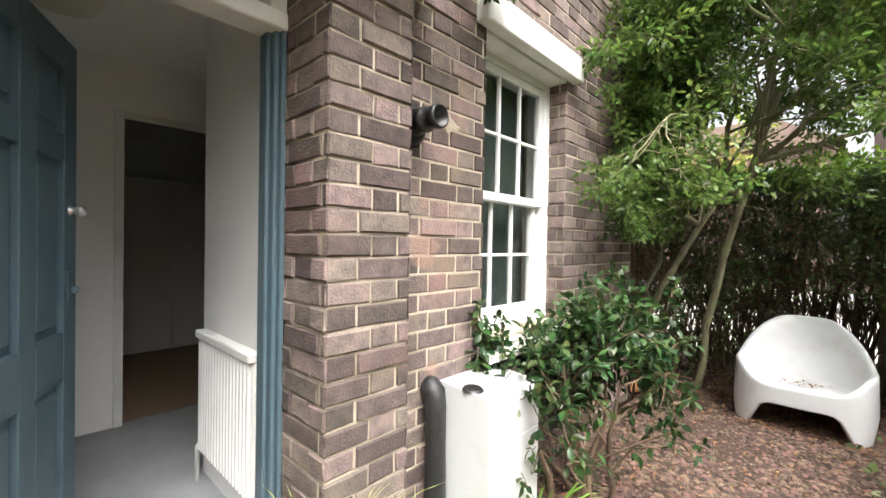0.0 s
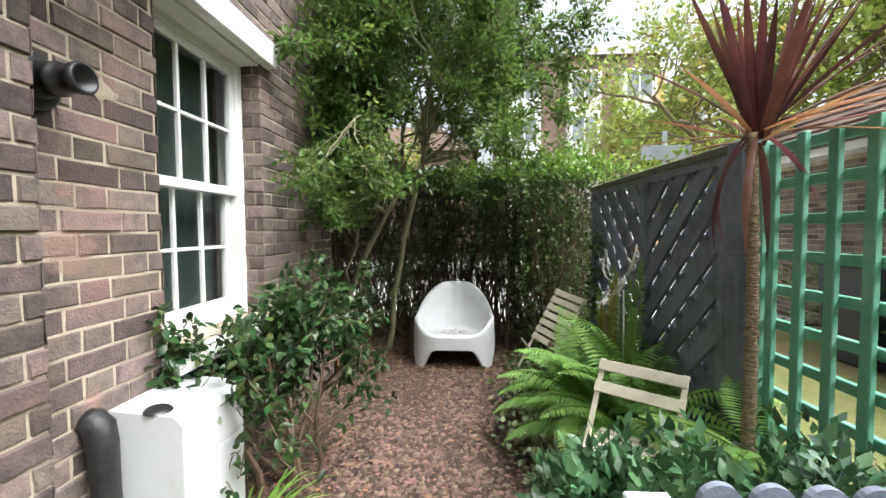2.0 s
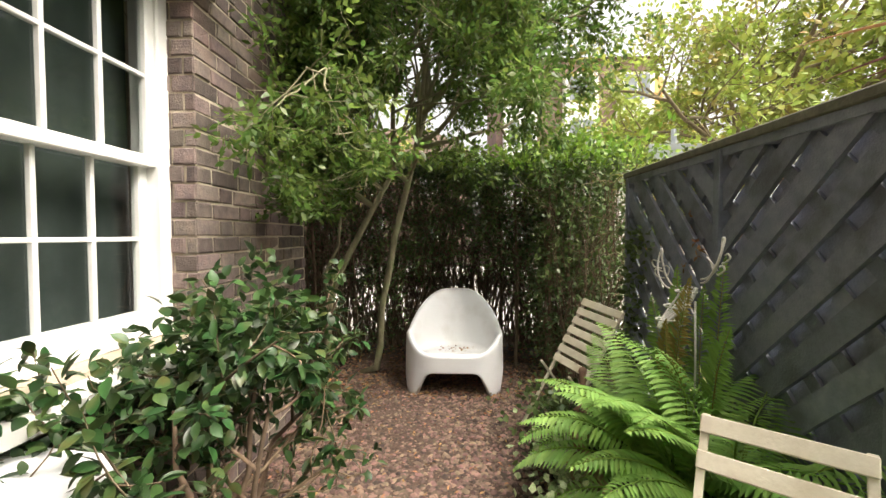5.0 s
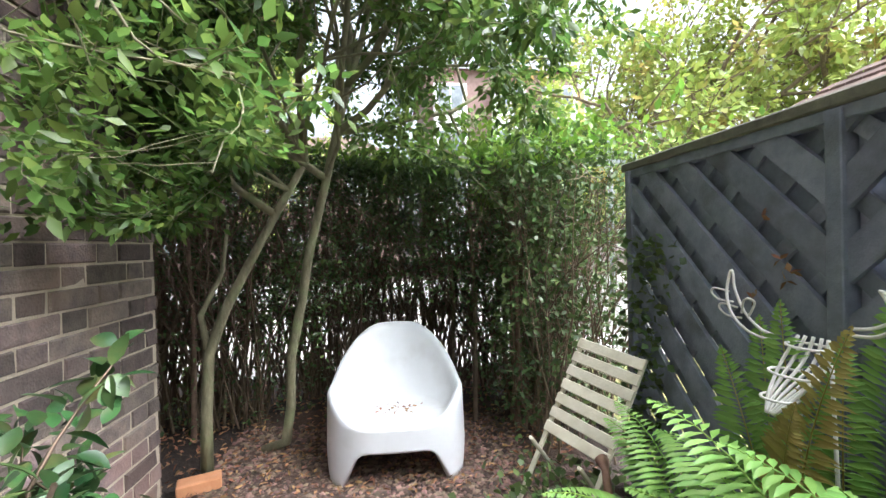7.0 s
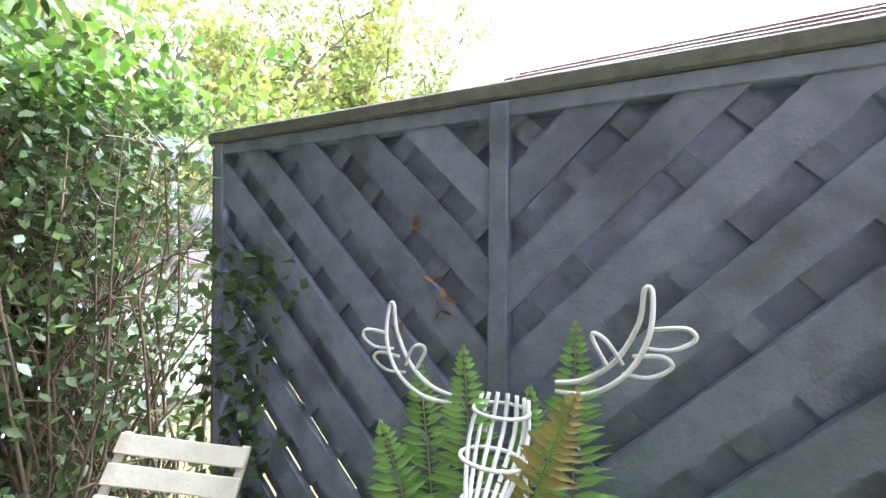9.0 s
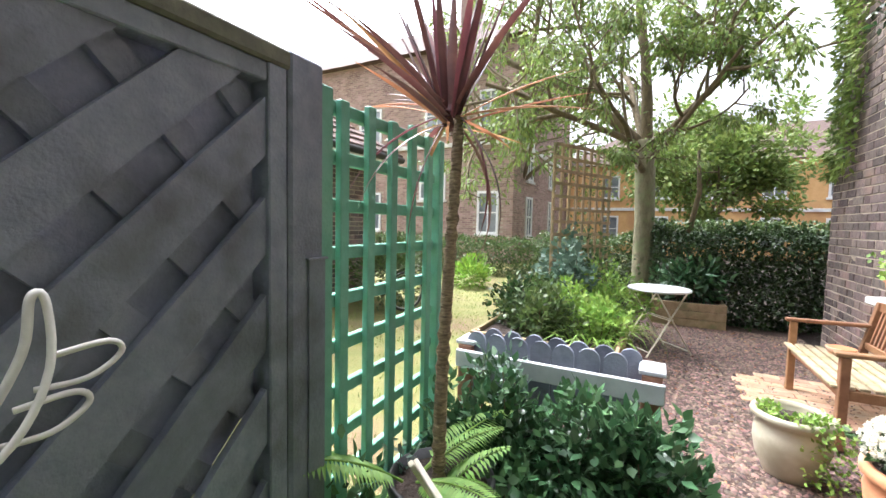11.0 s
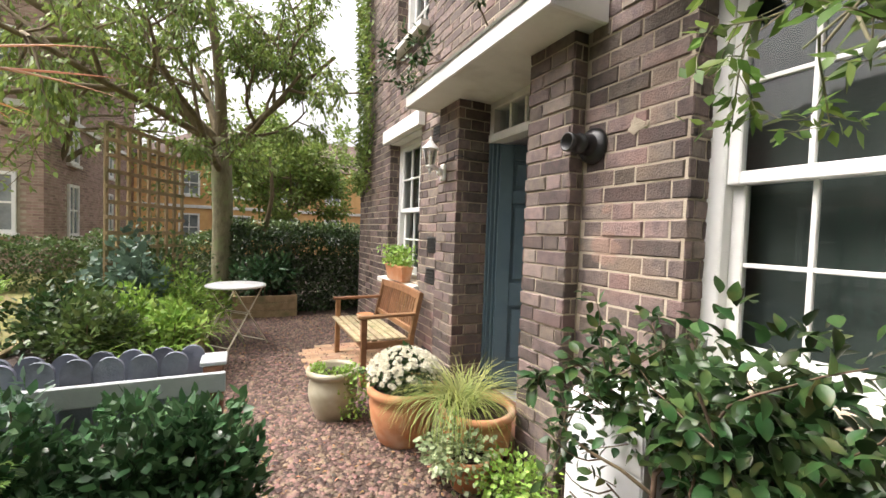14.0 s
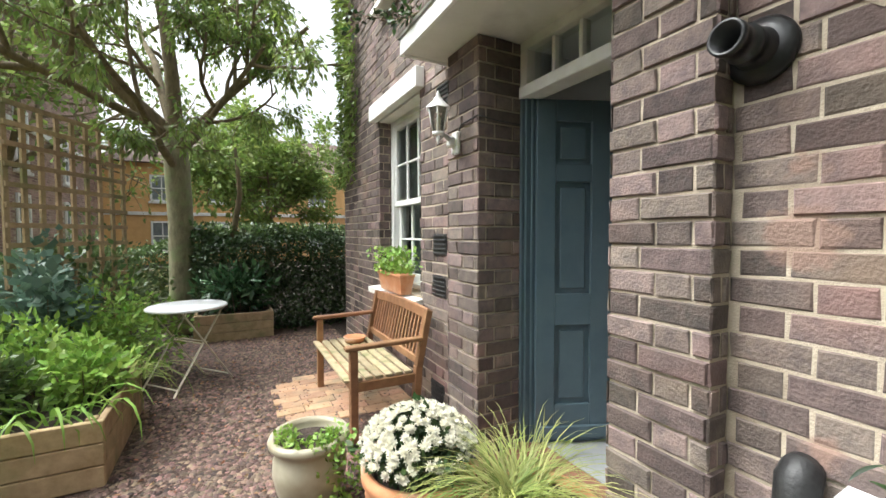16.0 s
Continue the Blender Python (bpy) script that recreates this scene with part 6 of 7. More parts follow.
# ---------------- small leaved tree at the hedge ----------------
r = np.random.default_rng(82)
tn = thing("evergreen_tree", "multi stemmed small leaved evergreen tree before the hedge", "tree")
b, twigs = Build(), []
b.tube([(0.02, 5.66, 0.0), (0.02, 5.67, 0.35), (0.04, 5.68, 0.72), (0.13, 5.7, 0.98), (0.25, 5.72, 1.22), (0.42, 5.75, 1.55), (0.6, 5.78, 1.88)], [0.036, 0.031, 0.03, 0.028, 0.026, 0.024, 0.021], 12)
b.tube([(0.04, 5.68, 0.72), (-0.02, 5.72, 0.95), (0.08, 5.8, 1.2), (0.1, 5.85, 1.5)], [0.025, 0.018, 0.014, 0.01], 8)
b.tube([(0.25, 5.95, 0.0), (0.4, 5.93, 0.06), (0.44, 5.92, 0.3), (0.45, 5.92, 0.62), (0.53, 5.92, 1.0), (0.58, 5.92, 1.3), (0.7, 5.9, 1.75), (0.78, 5.9, 2.1), (0.88, 5.88, 2.45)], [0.034, 0.033, 0.031, 0.03, 0.03, 0.029, 0.027, 0.026, 0.024], 12)
part("trunk", b, BARK, tn)
b = Build()
BOX = ((-1.1, 4.0, 1.45), (2.75, 7.6, 5.4))
for p, d, L in (((0.88, 5.88, 2.45), (-0.25, -0.1, 1), 1.5), ((0.88, 5.88, 2.45), (0.6, -0.2, 1), 1.5), ((0.78, 5.9, 2.1), (0.9, 0.1, 0.75), 1.5), ((0.7, 5.9, 1.8), (-0.7, -0.5, 0.8), 1.4),
               ((0.6, 5.78, 1.88), (-0.5, -0.6, 0.9), 1.5), ((0.6, 5.78, 1.88), (0.2, -0.7, 1), 1.5), ((0.42, 5.75, 1.55), (-0.9, -0.3, 0.55), 1.3), ((0.82, 5.9, 2.25), (0.3, -0.9, 0.9), 1.5), ((0.85, 5.88, 2.4), (0.8, -0.7, 0.8), 1.4),
               ((0.88, 5.88, 2.45), (0.2, 0.7, 1), 1.4), ((0.6, 5.78, 1.88), (-0.8, 0.4, 0.8), 1.3), ((0.5, 5.76, 1.7), (-0.4, -0.9, 0.45), 1.25), ((0.8, 5.9, 2.2), (0.1, -0.3, 1), 1.8), ((0.78, 5.9, 2.1), (1, -0.4, 0.4), 1.3),
               ((0.5, 5.76, 1.7), (-0.3, -1, 0.2), 1.05), ((0.6, 5.78, 1.88), (0.0, -1, 0.75), 1.6), ((0.7, 5.9, 1.8), (0.4, -1, 0.7), 1.5), ((0.6, 5.78, 1.88), (-0.2, -0.9, 1), 1.7)):
    grow(b, r, p, d, L, 0.014 if d[1] < -0.85 else 0.026, 3, twigs, 4, 0.62, 0.03, 0.6, 6, 0.15, BOX)
tip_twigs = []
b.tube(curve([(0.6, 5.78, 1.88), (0.52, 5.2, 2.22), (0.5, 4.6, 2.25), (0.54, 4.15, 2.12)], 4), [0.011 - 0.0005 * k for k in range(13)], 6, False)
for d_ in ((0.1, -1, -0.35), (0.35, -0.8, -0.4), (-0.1, -1, -0.5)):
    grow(b, r, (0.54, 4.15, 2.12), d_, 0.6, 0.006, 2, tip_twigs, 4, 0.55, -0.03, 0.5, 5, 0.12, ((0.3, 3.25, 1.66), (0.92, 4.3, 2.3)))
part("branchwork", b, BARK, tn)
P, D = twig_leaves(r, tip_twigs, 9, 0.03, 0.65)
part("low_spray", leaf_mesh("low_spray", P, D, 0.035 + 0.02 * r.random(len(P)), 0.017 + 0.008 * r.random(len(P)), LEAF_TREE), LEAF_TREE, tn)
P, D = twig_leaves(r, twigs, 80, 0.09, 0.65)
k = (P[:, 2] > np.where((P[:, 0] < 0.5) & (P[:, 1] < 5.6), 1.4, 1.62)) & ~((P[:, 0] < 0.05) & (P[:, 1] < 5.25))
P, D = P[k], D[k]
part("crown", leaf_mesh("crown", P, D, 0.038 + 0.024 * r.random(len(P)), 0.018 + 0.009 * r.random(len(P)), LEAF_TREE), LEAF_TREE, tn)

# ---------------- hedge towards the street ----------------
r = np.random.default_rng(83)


def hedge(name, label, x0, x1, y0, y1, h, n, L, W, mat, stems=0, low=1.0, ctop=None, leafscale=None):
    t = thing(name, label, "hedge")
    n1 = int(n * 0.75)
    X = x0 + (x1 - x0) * r.random(n1)
    Z = h * r.random(n1) ** (0.75 if low < 1 else 1.0)
    lump = 0.1 * np.sin(2.3 * X) + 0.07 * np.sin(5.1 * X + 2 * Z)
    Y = np.where(r.random(n1) < 0.62, y0 + np.abs(r.normal(0, 0.13, n1)), y0 + (y1 - y0) * r.random(n1)) + lump
    if low < 1:
        dens = np.clip((Z / h - 0.18) / 0.55, low, 1) * np.clip(0.75 + 0.5 * np.sin(3.1 * X + 1) * np.sin(2.2 * Z), 0.3, 1.2)
        keep = r.random(n1) < dens
        X, Y, Z = X[keep], Y[keep], Z[keep]
    n2 = n - n1
    X2 = x0 + (x1 - x0) * r.random(n2)
    Y2 = y0 + (y1 - y0) * r.random(n2)
    Z2 = h + 0.06 * np.sin(4 * X2) + 0.05 * np.sin(7 * X2 + 3 * Y2) + np.abs(r.normal(0, 0.06, n2)) - 0.06
    P = np.concatenate([np.stack([X, Y, Z], 1), np.stack([X2, Y2, Z2], 1)])
    P = P[~((P[:, 0] > 0.6) & (P[:, 0] < 1.66) & (P[:, 1] > 5) & (P[:, 1] < 6.42) & (P[:, 2] < 0.86))]
    D = r.normal(size=(len(P), 3)) + np.array([0, -0.5 if y0 < y1 else 0.5, 0.25])
    part("foliage", leaf_mesh("foliage", P, D, L * (0.7 + 0.6 * r.random(len(P))), W * (0.7 + 0.6 * r.random(len(P))), mat), mat, t)
    if ctop:
        m = int(n * 0.1)
        P = np.stack([x0 + (x1 - x0) * r.random(m), y0 + (y1 - y0) * r.random(m), h + 0.02 + 0.16 * r.random(m) ** 2], 1)
        part("new_growth", leaf_mesh("new_growth", P, r.normal(size=(m, 3)) + [0, 0, 0.8], L * 1.1, W * 1.1, ctop), ctop, t)
    if stems:
        b = Build()
        for i in range(stems):
            x, y = x0 + (x1 - x0) * r.random(), y0 + 0.12 + (y1 - y0 - 0.2) * r.random() ** 1.5
            if 0.1 < x < 2.1 and y < 6.85:
                y = 6.85 + 0.3 * r.random()
            p = Vector((x, y, 0))
            d = Vector((0.15 * r.normal(), -0.04 + 0.1 * r.normal(), 1)).normalized()
            pts, rr = [p.copy()], 0.006 + 0.012 * r.random() ** 3
            for s in range(5):
                d = (d + Vector(r.normal(0, 0.14, 3))).normalized()
                p = p + d * (h * 0.19)
                if 0.45 < p.x < 1.8 and p.z < 1.2:
                    p.y = max(p.y, 6.72)
                pts.append(p.copy())
                if s > 0:
                    for q in range(3):
                        e = (d * 0.6 + Vector(r.normal(0, 0.7, 3))).normalized()
                        if 0.45 < p.x < 1.8 and p.z < 1.2:
                            e.y = abs(e.y)
                        m_ = p + e * 0.13
                        b.tube([p, m_, m_ + (e + Vector(r.normal(0, 0.25, 3))).normalized() * 0.12], [0.0035, 0.0025, 0.001], 3, False)
            b.tube(pts, [rr * (1 - 0.12 * k) for k in range(6)], 5, False)
        part("brushwood", b, TWIG, t)
    return t


hedge("street_hedge", "tall hedge, leafy above and bare twigs below, towards the street", -1.6, 2.62, 6.2, 7.25, 2.0, 66000, 0.045, 0.024, LEAF_HEDGE, 760, 0.22, LEAF_BRIGHT)
P = []
n = 9000
P = np.stack([2.28 + 0.34 * r.normal(size=n), 6.0 + 0.33 * r.normal(size=n), 0.12 + 1.93 * r.random(n) ** 0.85], 1)
k = (P[:, 0] < 3.2) & ~((P[:, 0] < 1.8) & (P[:, 1] < 6.5)) & ~((P[:, 1] < 5.25) & (np.abs(P[:, 0] - 2.44) < 0.12))
P = P[k]
b = Build()
for i in range(150):
    x, y = 2.25 + 0.3 * r.normal(), 6.05 + 0.28 * r.normal()
    if x > 2.9 or x < 2.0 or y < 5.35:
        continue
    pts = [Vector((x, y, 0))]
    d = Vector((0.12 * r.normal(), 0.1 * r.normal(), 1))
    for q in range(6):
        d = (d + Vector(r.normal(0, 0.2, 3)) + Vector((0, 0, 0.15))).normalized()
        pts.append(pts[-1] + d * 0.3)
        pts[-1].x = max(pts[-1].x, 1.98)
        e = Vector(r.normal(0, 1, 3)).normalized()
        b.tube([pts[-1], pts[-1] + e * 0.12 + Vector((0, 0, 0.05)), pts[-1] + e * 0.2 + Vector((0, 0, 0.12))], [0.0035, 0.0025, 0.001], 3, False)
    b.tube(pts, [0.008 - 0.001 * q for q in range(7)], 5, False)
leafy("privet_bush", "leafy light green privet at the end of the fence", "bush", P, r.normal(size=(len(P), 3)) + [0, -0.4, 0.2], 0.05, 0.028, LEAF_HEDGE, b, TWIG)
n = 1500
P = np.stack([2.2 + 0.4 * r.normal(size=n), 5.95 + 0.35 * r.normal(size=n), 1.9 + 0.22 * r.random(n)], 1)
leafy("privet_shoots", "bright young shoots over the privet", "bush", P, r.normal(size=(n, 3)) + [0, 0, 0.6], 0.06, 0.034, LEAF_BRIGHT)
b = Build()
for (x, y, h_) in ((1.72, 6.15, 1.7), (1.6, 6.5, 1.6), (-0.3, 6.2, 1.5), (2.0, 6.0, 1.6)):
    b.tube([(x, y, 0), (x + 0.02, y, 0.8), (x - 0.01, y, h_)], [0.02, 0.018, 0.014], 7, False)
solid("hedge_stakes", b, TWIG, "old brown stakes standing in the hedge", "stake", "stuff")

hedge("side_hedge", "clipped dark green hedge beyond the house", -3.5, 1.75, -3.2, -4.2, 1.3, 46000, 0.06, 0.036, LEAF_DARK, 0, 1.0, LEAF_HEDGE)
hedge("side_hedge", "clipped hedge behind the shrub border", 1.6, 3.8, -4.2, -5.2, 1.1, 11000, 0.06, 0.035, LEAF_HEDGE, 0, 1.0)
hedge("lawn_hedge", "low clipped hedge at the edge of the lawn", 3.9, 12.0, -6.2, -7.2, 0.84, 16000, 0.07, 0.045, LEAF_HEDGE, 0, 1.0, LEAF_HEDGE)
P, D = clump(r, 1400, (5.2, -4.1, 0.25), (0.5, 0.5, 0.4))
k = P[:, 2] > 0
leafy("golden_shrub", "bright golden green shrub on the lawn", "shrub", P[k], D[k] + [0, 0, 0.4], 0.09, 0.04, LEAF_BRIGHT)
P, D = clump(r, 3000, (5.6, 5.0, 0.6), (0.7, 2.4, 0.5))
k = (P[:, 2] > 0) & (P[:, 0] < 6.0)
leafy("wall_hedge", "green bushes along the neighbouring wall", "hedge", P[k], D[k] + [-0.3, 0, 0.4], 0.08, 0.045, LEAF_HEDGE)
P, D = clump(r, 2600, (5.5, -1.6, 0.55), (0.55, 0.9, 0.55))
k = P[:, 2] > 0
leafy("lawn_bush", "dark green bush on the lawn by the neighbouring house", "bush", P[k], D[k] + [-0.3, 0, 0.4], 0.08, 0.045, LEAF_HEDGE)

# ---------------- tree over the shrub border ----------------
r = np.random.default_rng(84)
ts = thing("ash_tree", "tall pale barked tree with feathery leaves over the border", "tree")
b, twigs = Build(), []
b.tube([(1.86, -3.4, 0.0), (1.86, -3.4, 0.6), (1.87, -3.4, 1.5), (1.9, -3.38, 2.3), (1.93, -3.36, 2.75)], [0.2, 0.165, 0.15, 0.15, 0.15], 16)
part("trunk", b, BARK, ts)
b = Build()
limbs = [((1.95, -3.36, 2.65), (0.95, 0.25, 1.0), 3.4, 0.1), ((1.9, -3.36, 2.7), (-0.12, 0.15, 1.3), 3.4, 0.1), ((1.92, -3.36, 2.5), (-0.9, 0.3, 0.8), 2.4, 0.06), ((1.9, -3.36, 2.2), (0.5, 0.9, 0.8), 2.2, 0.055), ((1.9, -3.4, 2.6), (0.3, -0.8, 1), 2.8, 0.07), ((1.9, -3.36, 2.4), (-0.8, 0.85, 0.5), 2.0, 0.05), ((1.9, -3.36, 2.6), (0.9, 0.9, 0.9), 2.8, 0.06)]
TB = ((-0.6, -6.5, 1.75), (6.2, 0.6, 8.5))
for p, d, L, q in limbs:
    grow(b, r, p, d, L, q, 3, twigs, 4, 0.6, 0.03, 0.55, 8, 0.12, TB)
b.tube([(1.5, -3.45, 0.0), (1.45, -3.4, 0.8), (1.25, -3.3, 1.3), (1.15, -3.2, 1.9), (1.2, -3.1, 2.5)], [0.06, 0.055, 0.045, 0.035, 0.02], 8)
part("branchwork", b, BARK2, ts)
P, D = twig_leaves(r, twigs, 44, 0.12, 0.6)
k = ~((P[:, 0] < 0.08))
P, D = P[k], D[k] + [0, 0, -0.7]
part("crown", leaf_mesh("crown", P, D, 0.06 + 0.045 * r.random(len(P)), 0.024 + 0.012 * r.random(len(P)), LEAF_ASH), LEAF_ASH, ts)


def broad_tree(x, y, h, rad, label, mat, seed, nleaf=30, L=0.13):
    r = np.random.default_rng(seed)
    t = thing("street_tree", label, "tree", "street trees")
    b, twigs = Build(), []
    b.tube([(x, y, 0), (x, y, h * 0.15), (x + 0.1, y, h * 0.35)], [0.025 * h, 0.02 * h, 0.016 * h], 10)
    part("trunk", b, BARK2, t)
    b = Build()
    for i in range(8):
        a = i * 0.8 + r.random() * 0.5
        grow(b, r, (x + 0.1, y, h * (0.28 + 0.07 * r.random())), (math.cos(a) * rad / h * 1.5, math.sin(a) * rad / h * 1.5, 0.6 + 0.5 * r.random()), h * 0.48, 0.01 * h, 3, twigs, 4, 0.6, 0.03, 0.55, 5, 0.12)
    part("branchwork", b, BARK2, t)
    P, D = twig_leaves(r, twigs, nleaf, L * 2.2, 0.7)
    part("crown", leaf_mesh("crown", P, D, L * (0.7 + 0.6 * r.random(len(P))), L * 0.6, mat), mat, t)


broad_tree(8.6, 13.2, 8.6, 4.0, "broad yellow green street tree beyond the fence", LEAF_MAPLE, 91, 21, 0.17)
broad_tree(12.5, 12.0, 8.5, 4.0, "broad yellow green street tree turning to autumn", LEAF_MAPLE, 92, 19, 0.18)
broad_tree(9.5, 20.5, 7.0, 3.2, "smaller bright green street tree before the flats", LEAF_MAPLE, 93, 22, 0.18)
broad_tree(6.3, -11.0, 8.5, 4.0, "leafy tree beside the neighbouring brick house", LEAF_ASH, 94, 8, 0.17)
broad_tree(0.2, -10.5, 5.0, 2.6, "round leafy tree behind the side hedge", LEAF_ASH, 95, 30, 0.14)
broad_tree(-4.0, 14.5, 7.5, 3.5, "leafy tree across the street", LEAF_MAPLE, 96, 22, 0.18)


# ---------------- creepers on the house ----------------
r = np.random.default_rng(85)
cr = thing("canopy_creeper", "evergreen creeper lying along the door canopy", "creeper")
b, twigs = Build(), []
for (x, y, z, d) in ((0.2, 1.2, 2.54, (0.3, -0.6, 0.5)), (0.22, 1.6, 2.54, (0.3, -0.5, 0.4)), (0.25, 2.0, 2.54, (0.4, 0.2, 0.6)), (0.2, 2.3, 2.54, (0.4, 0.6, 0.35)), (0.25, 2.5, 2.54, (0.35, 0.9, 0.1)), (0.25, 2.55, 2.54, (0.5, 0.6, -0.05)), (0.2, 2.6, 2.54, (0.15, 1, 0.2))):
    grow(b, r, (x, y, z), d, 0.45, 0.006, 2, twigs, 3, 0.6, -0.06, 0.6, 5, 0.2, ((0.03, 0.7, 2.53), (0.75, 3.1, 3.2)))
for (x, y, z, d) in ((0.28, 2.66, 2.56, (0.3, 0.5, -0.3)), (0.3, 2.7, 2.58, (0.1, 0.8, -0.25)), (0.32, 2.68, 2.58, (0.5, 0.4, -0.35)), (0.25, 2.75, 2.62, (0.2, 1, -0.3))):
    grow(b, r, (x, y, z), d, 0.3, 0.005, 2, twigs, 3, 0.6, -0.05, 0.6, 5, 0.2, ((0.05, 2.655, 2.5), (0.5, 3.0, 3.0)))
part("branchwork", b, TWIG, cr)
P, D = twig_leaves(r, twigs, 13, 0.025, 0.6)
part("foliage", leaf_mesh("foliage", P, D, 0.035 + 0.025 * r.random(len(P)), 0.024, LEAF_CAM), LEAF_CAM, cr)
n = 2600
v = r.random(n)
P = np.stack([0.02 + 0.1 * r.random(n), -1.9 + 0.55 * r.random(n) ** 1.6 + 0.1 * np.sin(6 * v), 1.9 + 3.6 * v], 1)
leafy("wall_creeper", "green creeper climbing the far corner of the house", "creeper", P, r.normal(size=(n, 3)) * 0.6 + [0.5, -0.2, -0.5], 0.08, 0.03, LEAF_ASH)


# ---------------- neighbouring buildings ----------------
def plain_window(t, m, w, h, cols=2, rows=2):
    """A white window flush in a far wall: frame, bars and panes. m: lower left corner, u across, v up, out towards the eye."""
    b = Build()
    b.box((0, 0, 0.01), (0.08, h, 0.06), 0, m)
    b.box((w - 0.08, 0, 0.01), (w, h, 0.06), 0, m)
    b.box((0.08, h - 0.08, 0.01), (w - 0.08, h, 0.06), 0, m)
    b.box((0.08, 0, 0.01), (w - 0.08, 0.08, 0.06), 0, m)
    win = part("window", b, WHITE, t)
    for i in range(1, cols):
        b = Build()
        b.box((w * i / cols - 0.02, 0.08, 0.01), (w * i / cols + 0.02, h - 0.08, 0.045), 0, m)
        part("glazing_bar", b, WHITE, win)
    for j in range(1, rows):
        b = Build()
        b.box((0.08, h * j / rows - 0.025, 0.011), (w - 0.08, h * j / rows + 0.025, 0.05), 0, m)
        part("meeting_rail", b, WHITE, win)
    b = Build()
    b.box((0.08, 0.08, 0.004), (w - 0.08, h - 0.08, 0.016), 0, m)
    part("pane", b, PANE, win)
    b = Build()
    b.box((-0.06, -0.09, 0.0), (w + 0.06, 0.0, 0.12), 0.01, m)
    part("sill", b, OFFWHITE, win)


PANE = material("dim_far_pane", (0.12, 0.14, 0.15), (0.3, 0.33, 0.34), 1.5, 0.08, 0, spec=0.8)


def far_bricks(b, m, w, h, cw=0.225, ch=0.075, holes=()):
    for j in range(int(h / ch)):
        for i in range(-1, int(w / cw) + 1):
            u = i * cw + (j % 2) * cw / 2
            a, c = max(u, 0), min(u + cw - 0.014, w)
            if c - a < 0.04 or any(a < q[1] and c > q[0] and j * ch < q[3] and (j + 1) * ch > q[2] for q in holes):
                continue
            vs = [(a, j * ch + 0.006, 0.005), (c, j * ch + 0.006, 0.005), (c, (j + 1) * ch - 0.006, 0.005), (a, (j + 1) * ch - 0.006, 0.005), (a, j * ch + 0.006, -0.003), (c, j * ch + 0.006, -0.003), (c, (j + 1) * ch - 0.006, -0.003), (a, (j + 1) * ch - 0.006, -0.003)]
            b.add(vs, [(0, 1, 2, 3), (4, 5, 1, 0), (3, 2, 6, 7), (5, 6, 2, 1), (0, 3, 7, 4)], False, m)


def building(label, x0, x1, y0, y1, h, ridge, mat, faces, along="x", inset=None):
    inset = ridge if inset is None else inset
    t = thing("brick_building", label, "building", "neighbouring buildings")
    b = Build()
    b.box((x0, y0, 0), (x1, y1, h))
    part("wall", b, mat, t)
    b = Build()
    o = 0.35
    if along == "x":
        ym = (y0 + y1) / 2
        vs = [(x0 - o, y0 - o, h), (x1 + o, y0 - o, h), (x1 + o, y1 + o, h), (x0 - o, y1 + o, h), (x0 + ridge, ym, h + ridge), (x1 - ridge, ym, h + ridge)]
        fs = [(0, 1, 5, 4), (2, 3, 4, 5), (3, 0, 4), (1, 2, 5), (3, 2, 1, 0)]
    else:
        xm = (x0 + x1) / 2
        vs = [(x0 - o, y0 - o, h), (x0 - o, y1 + o, h), (x1 + o, y1 + o, h), (x1 + o, y0 - o, h), (xm, y0 + ridge, h + ridge), (xm, y1 - inset, h + ridge)]
        fs = [(1, 0, 4, 5), (3, 2, 5, 4), (0, 3, 4), (2, 1, 5), (0, 1, 2, 3)]
    b.add(vs, fs)
    part("roof", b, ROOFTILE, t)
    return t


# low neighbouring house with a tiled roof, beyond the trellis
gar = building("low brown brick neighbour house with a tiled hipped roof", 6.2, 12.2, -2.0, 8.9, 2.5, 2.26, MORTAR, None, "y", 3.0)
mW = Matrix(((0, 0, -1, 6.2), (-1, 0, 0, 8.9), (0, 1, 0, 0), (0, 0, 0, 1)))
b = Build()
far_bricks(b, mW, 10.9, 2.28, holes=[(3.7, 4.7, 0.9, 2.0), (7.2, 8.3, 0.9, 2.0)])
tagged(part("brickwork", b, BRICK, gar), kind="stuff")
plain_window(gar, mW @ Matrix.Translation((3.7, 0.9, 0)), 1.0, 1.1)
plain_window(gar, mW @ Matrix.Translation((7.2, 0.9, 0)), 1.1, 1.1)
b = Build()
b.box((5.86, -2.3, 2.3), (6.19, 9.2, 2.49), 0.01)
part("soffit", b, WHITE, gar)
b = Build()
b.tube([(5.82, -2.3, 2.46), (5.82, 9.2, 2.46)], 0.06, 10)
part("gutter", b, BLACK, gar)
# tile courses on the slope that faces the garden
b = Build()
for j in range(15):
    f0, f1 = j / 15, (j + 1) / 15
    xa, xb = 5.84 + 3.36 * f0, 5.84 + 3.36 * f1 + 0.02
    za, zb_ = 2.52 + 2.26 * f0, 2.52 + 2.26 * f1
    ya, yb_ = -2.35 + 2.61 * f0, 9.25 - 3.35 * f0
    n_ = int((yb_ - ya) / 0.19)
    for i in range(n_):
        y = ya + (yb_ - ya) * i / n_
        w = (yb_ - ya) / n_ - 0.008
        b.add([(xa, y, za + 0.035), (xa, y + w, za + 0.035), (xb, y + w, zb_ + 0.012), (xb, y, zb_ + 0.012), (xa, y, za), (xa, y + w, za)], [(0, 3, 2, 1), (0, 1, 5, 4)])
tagged(part("roof_tiles", b, ROOFTILE, gar), kind="stuff")

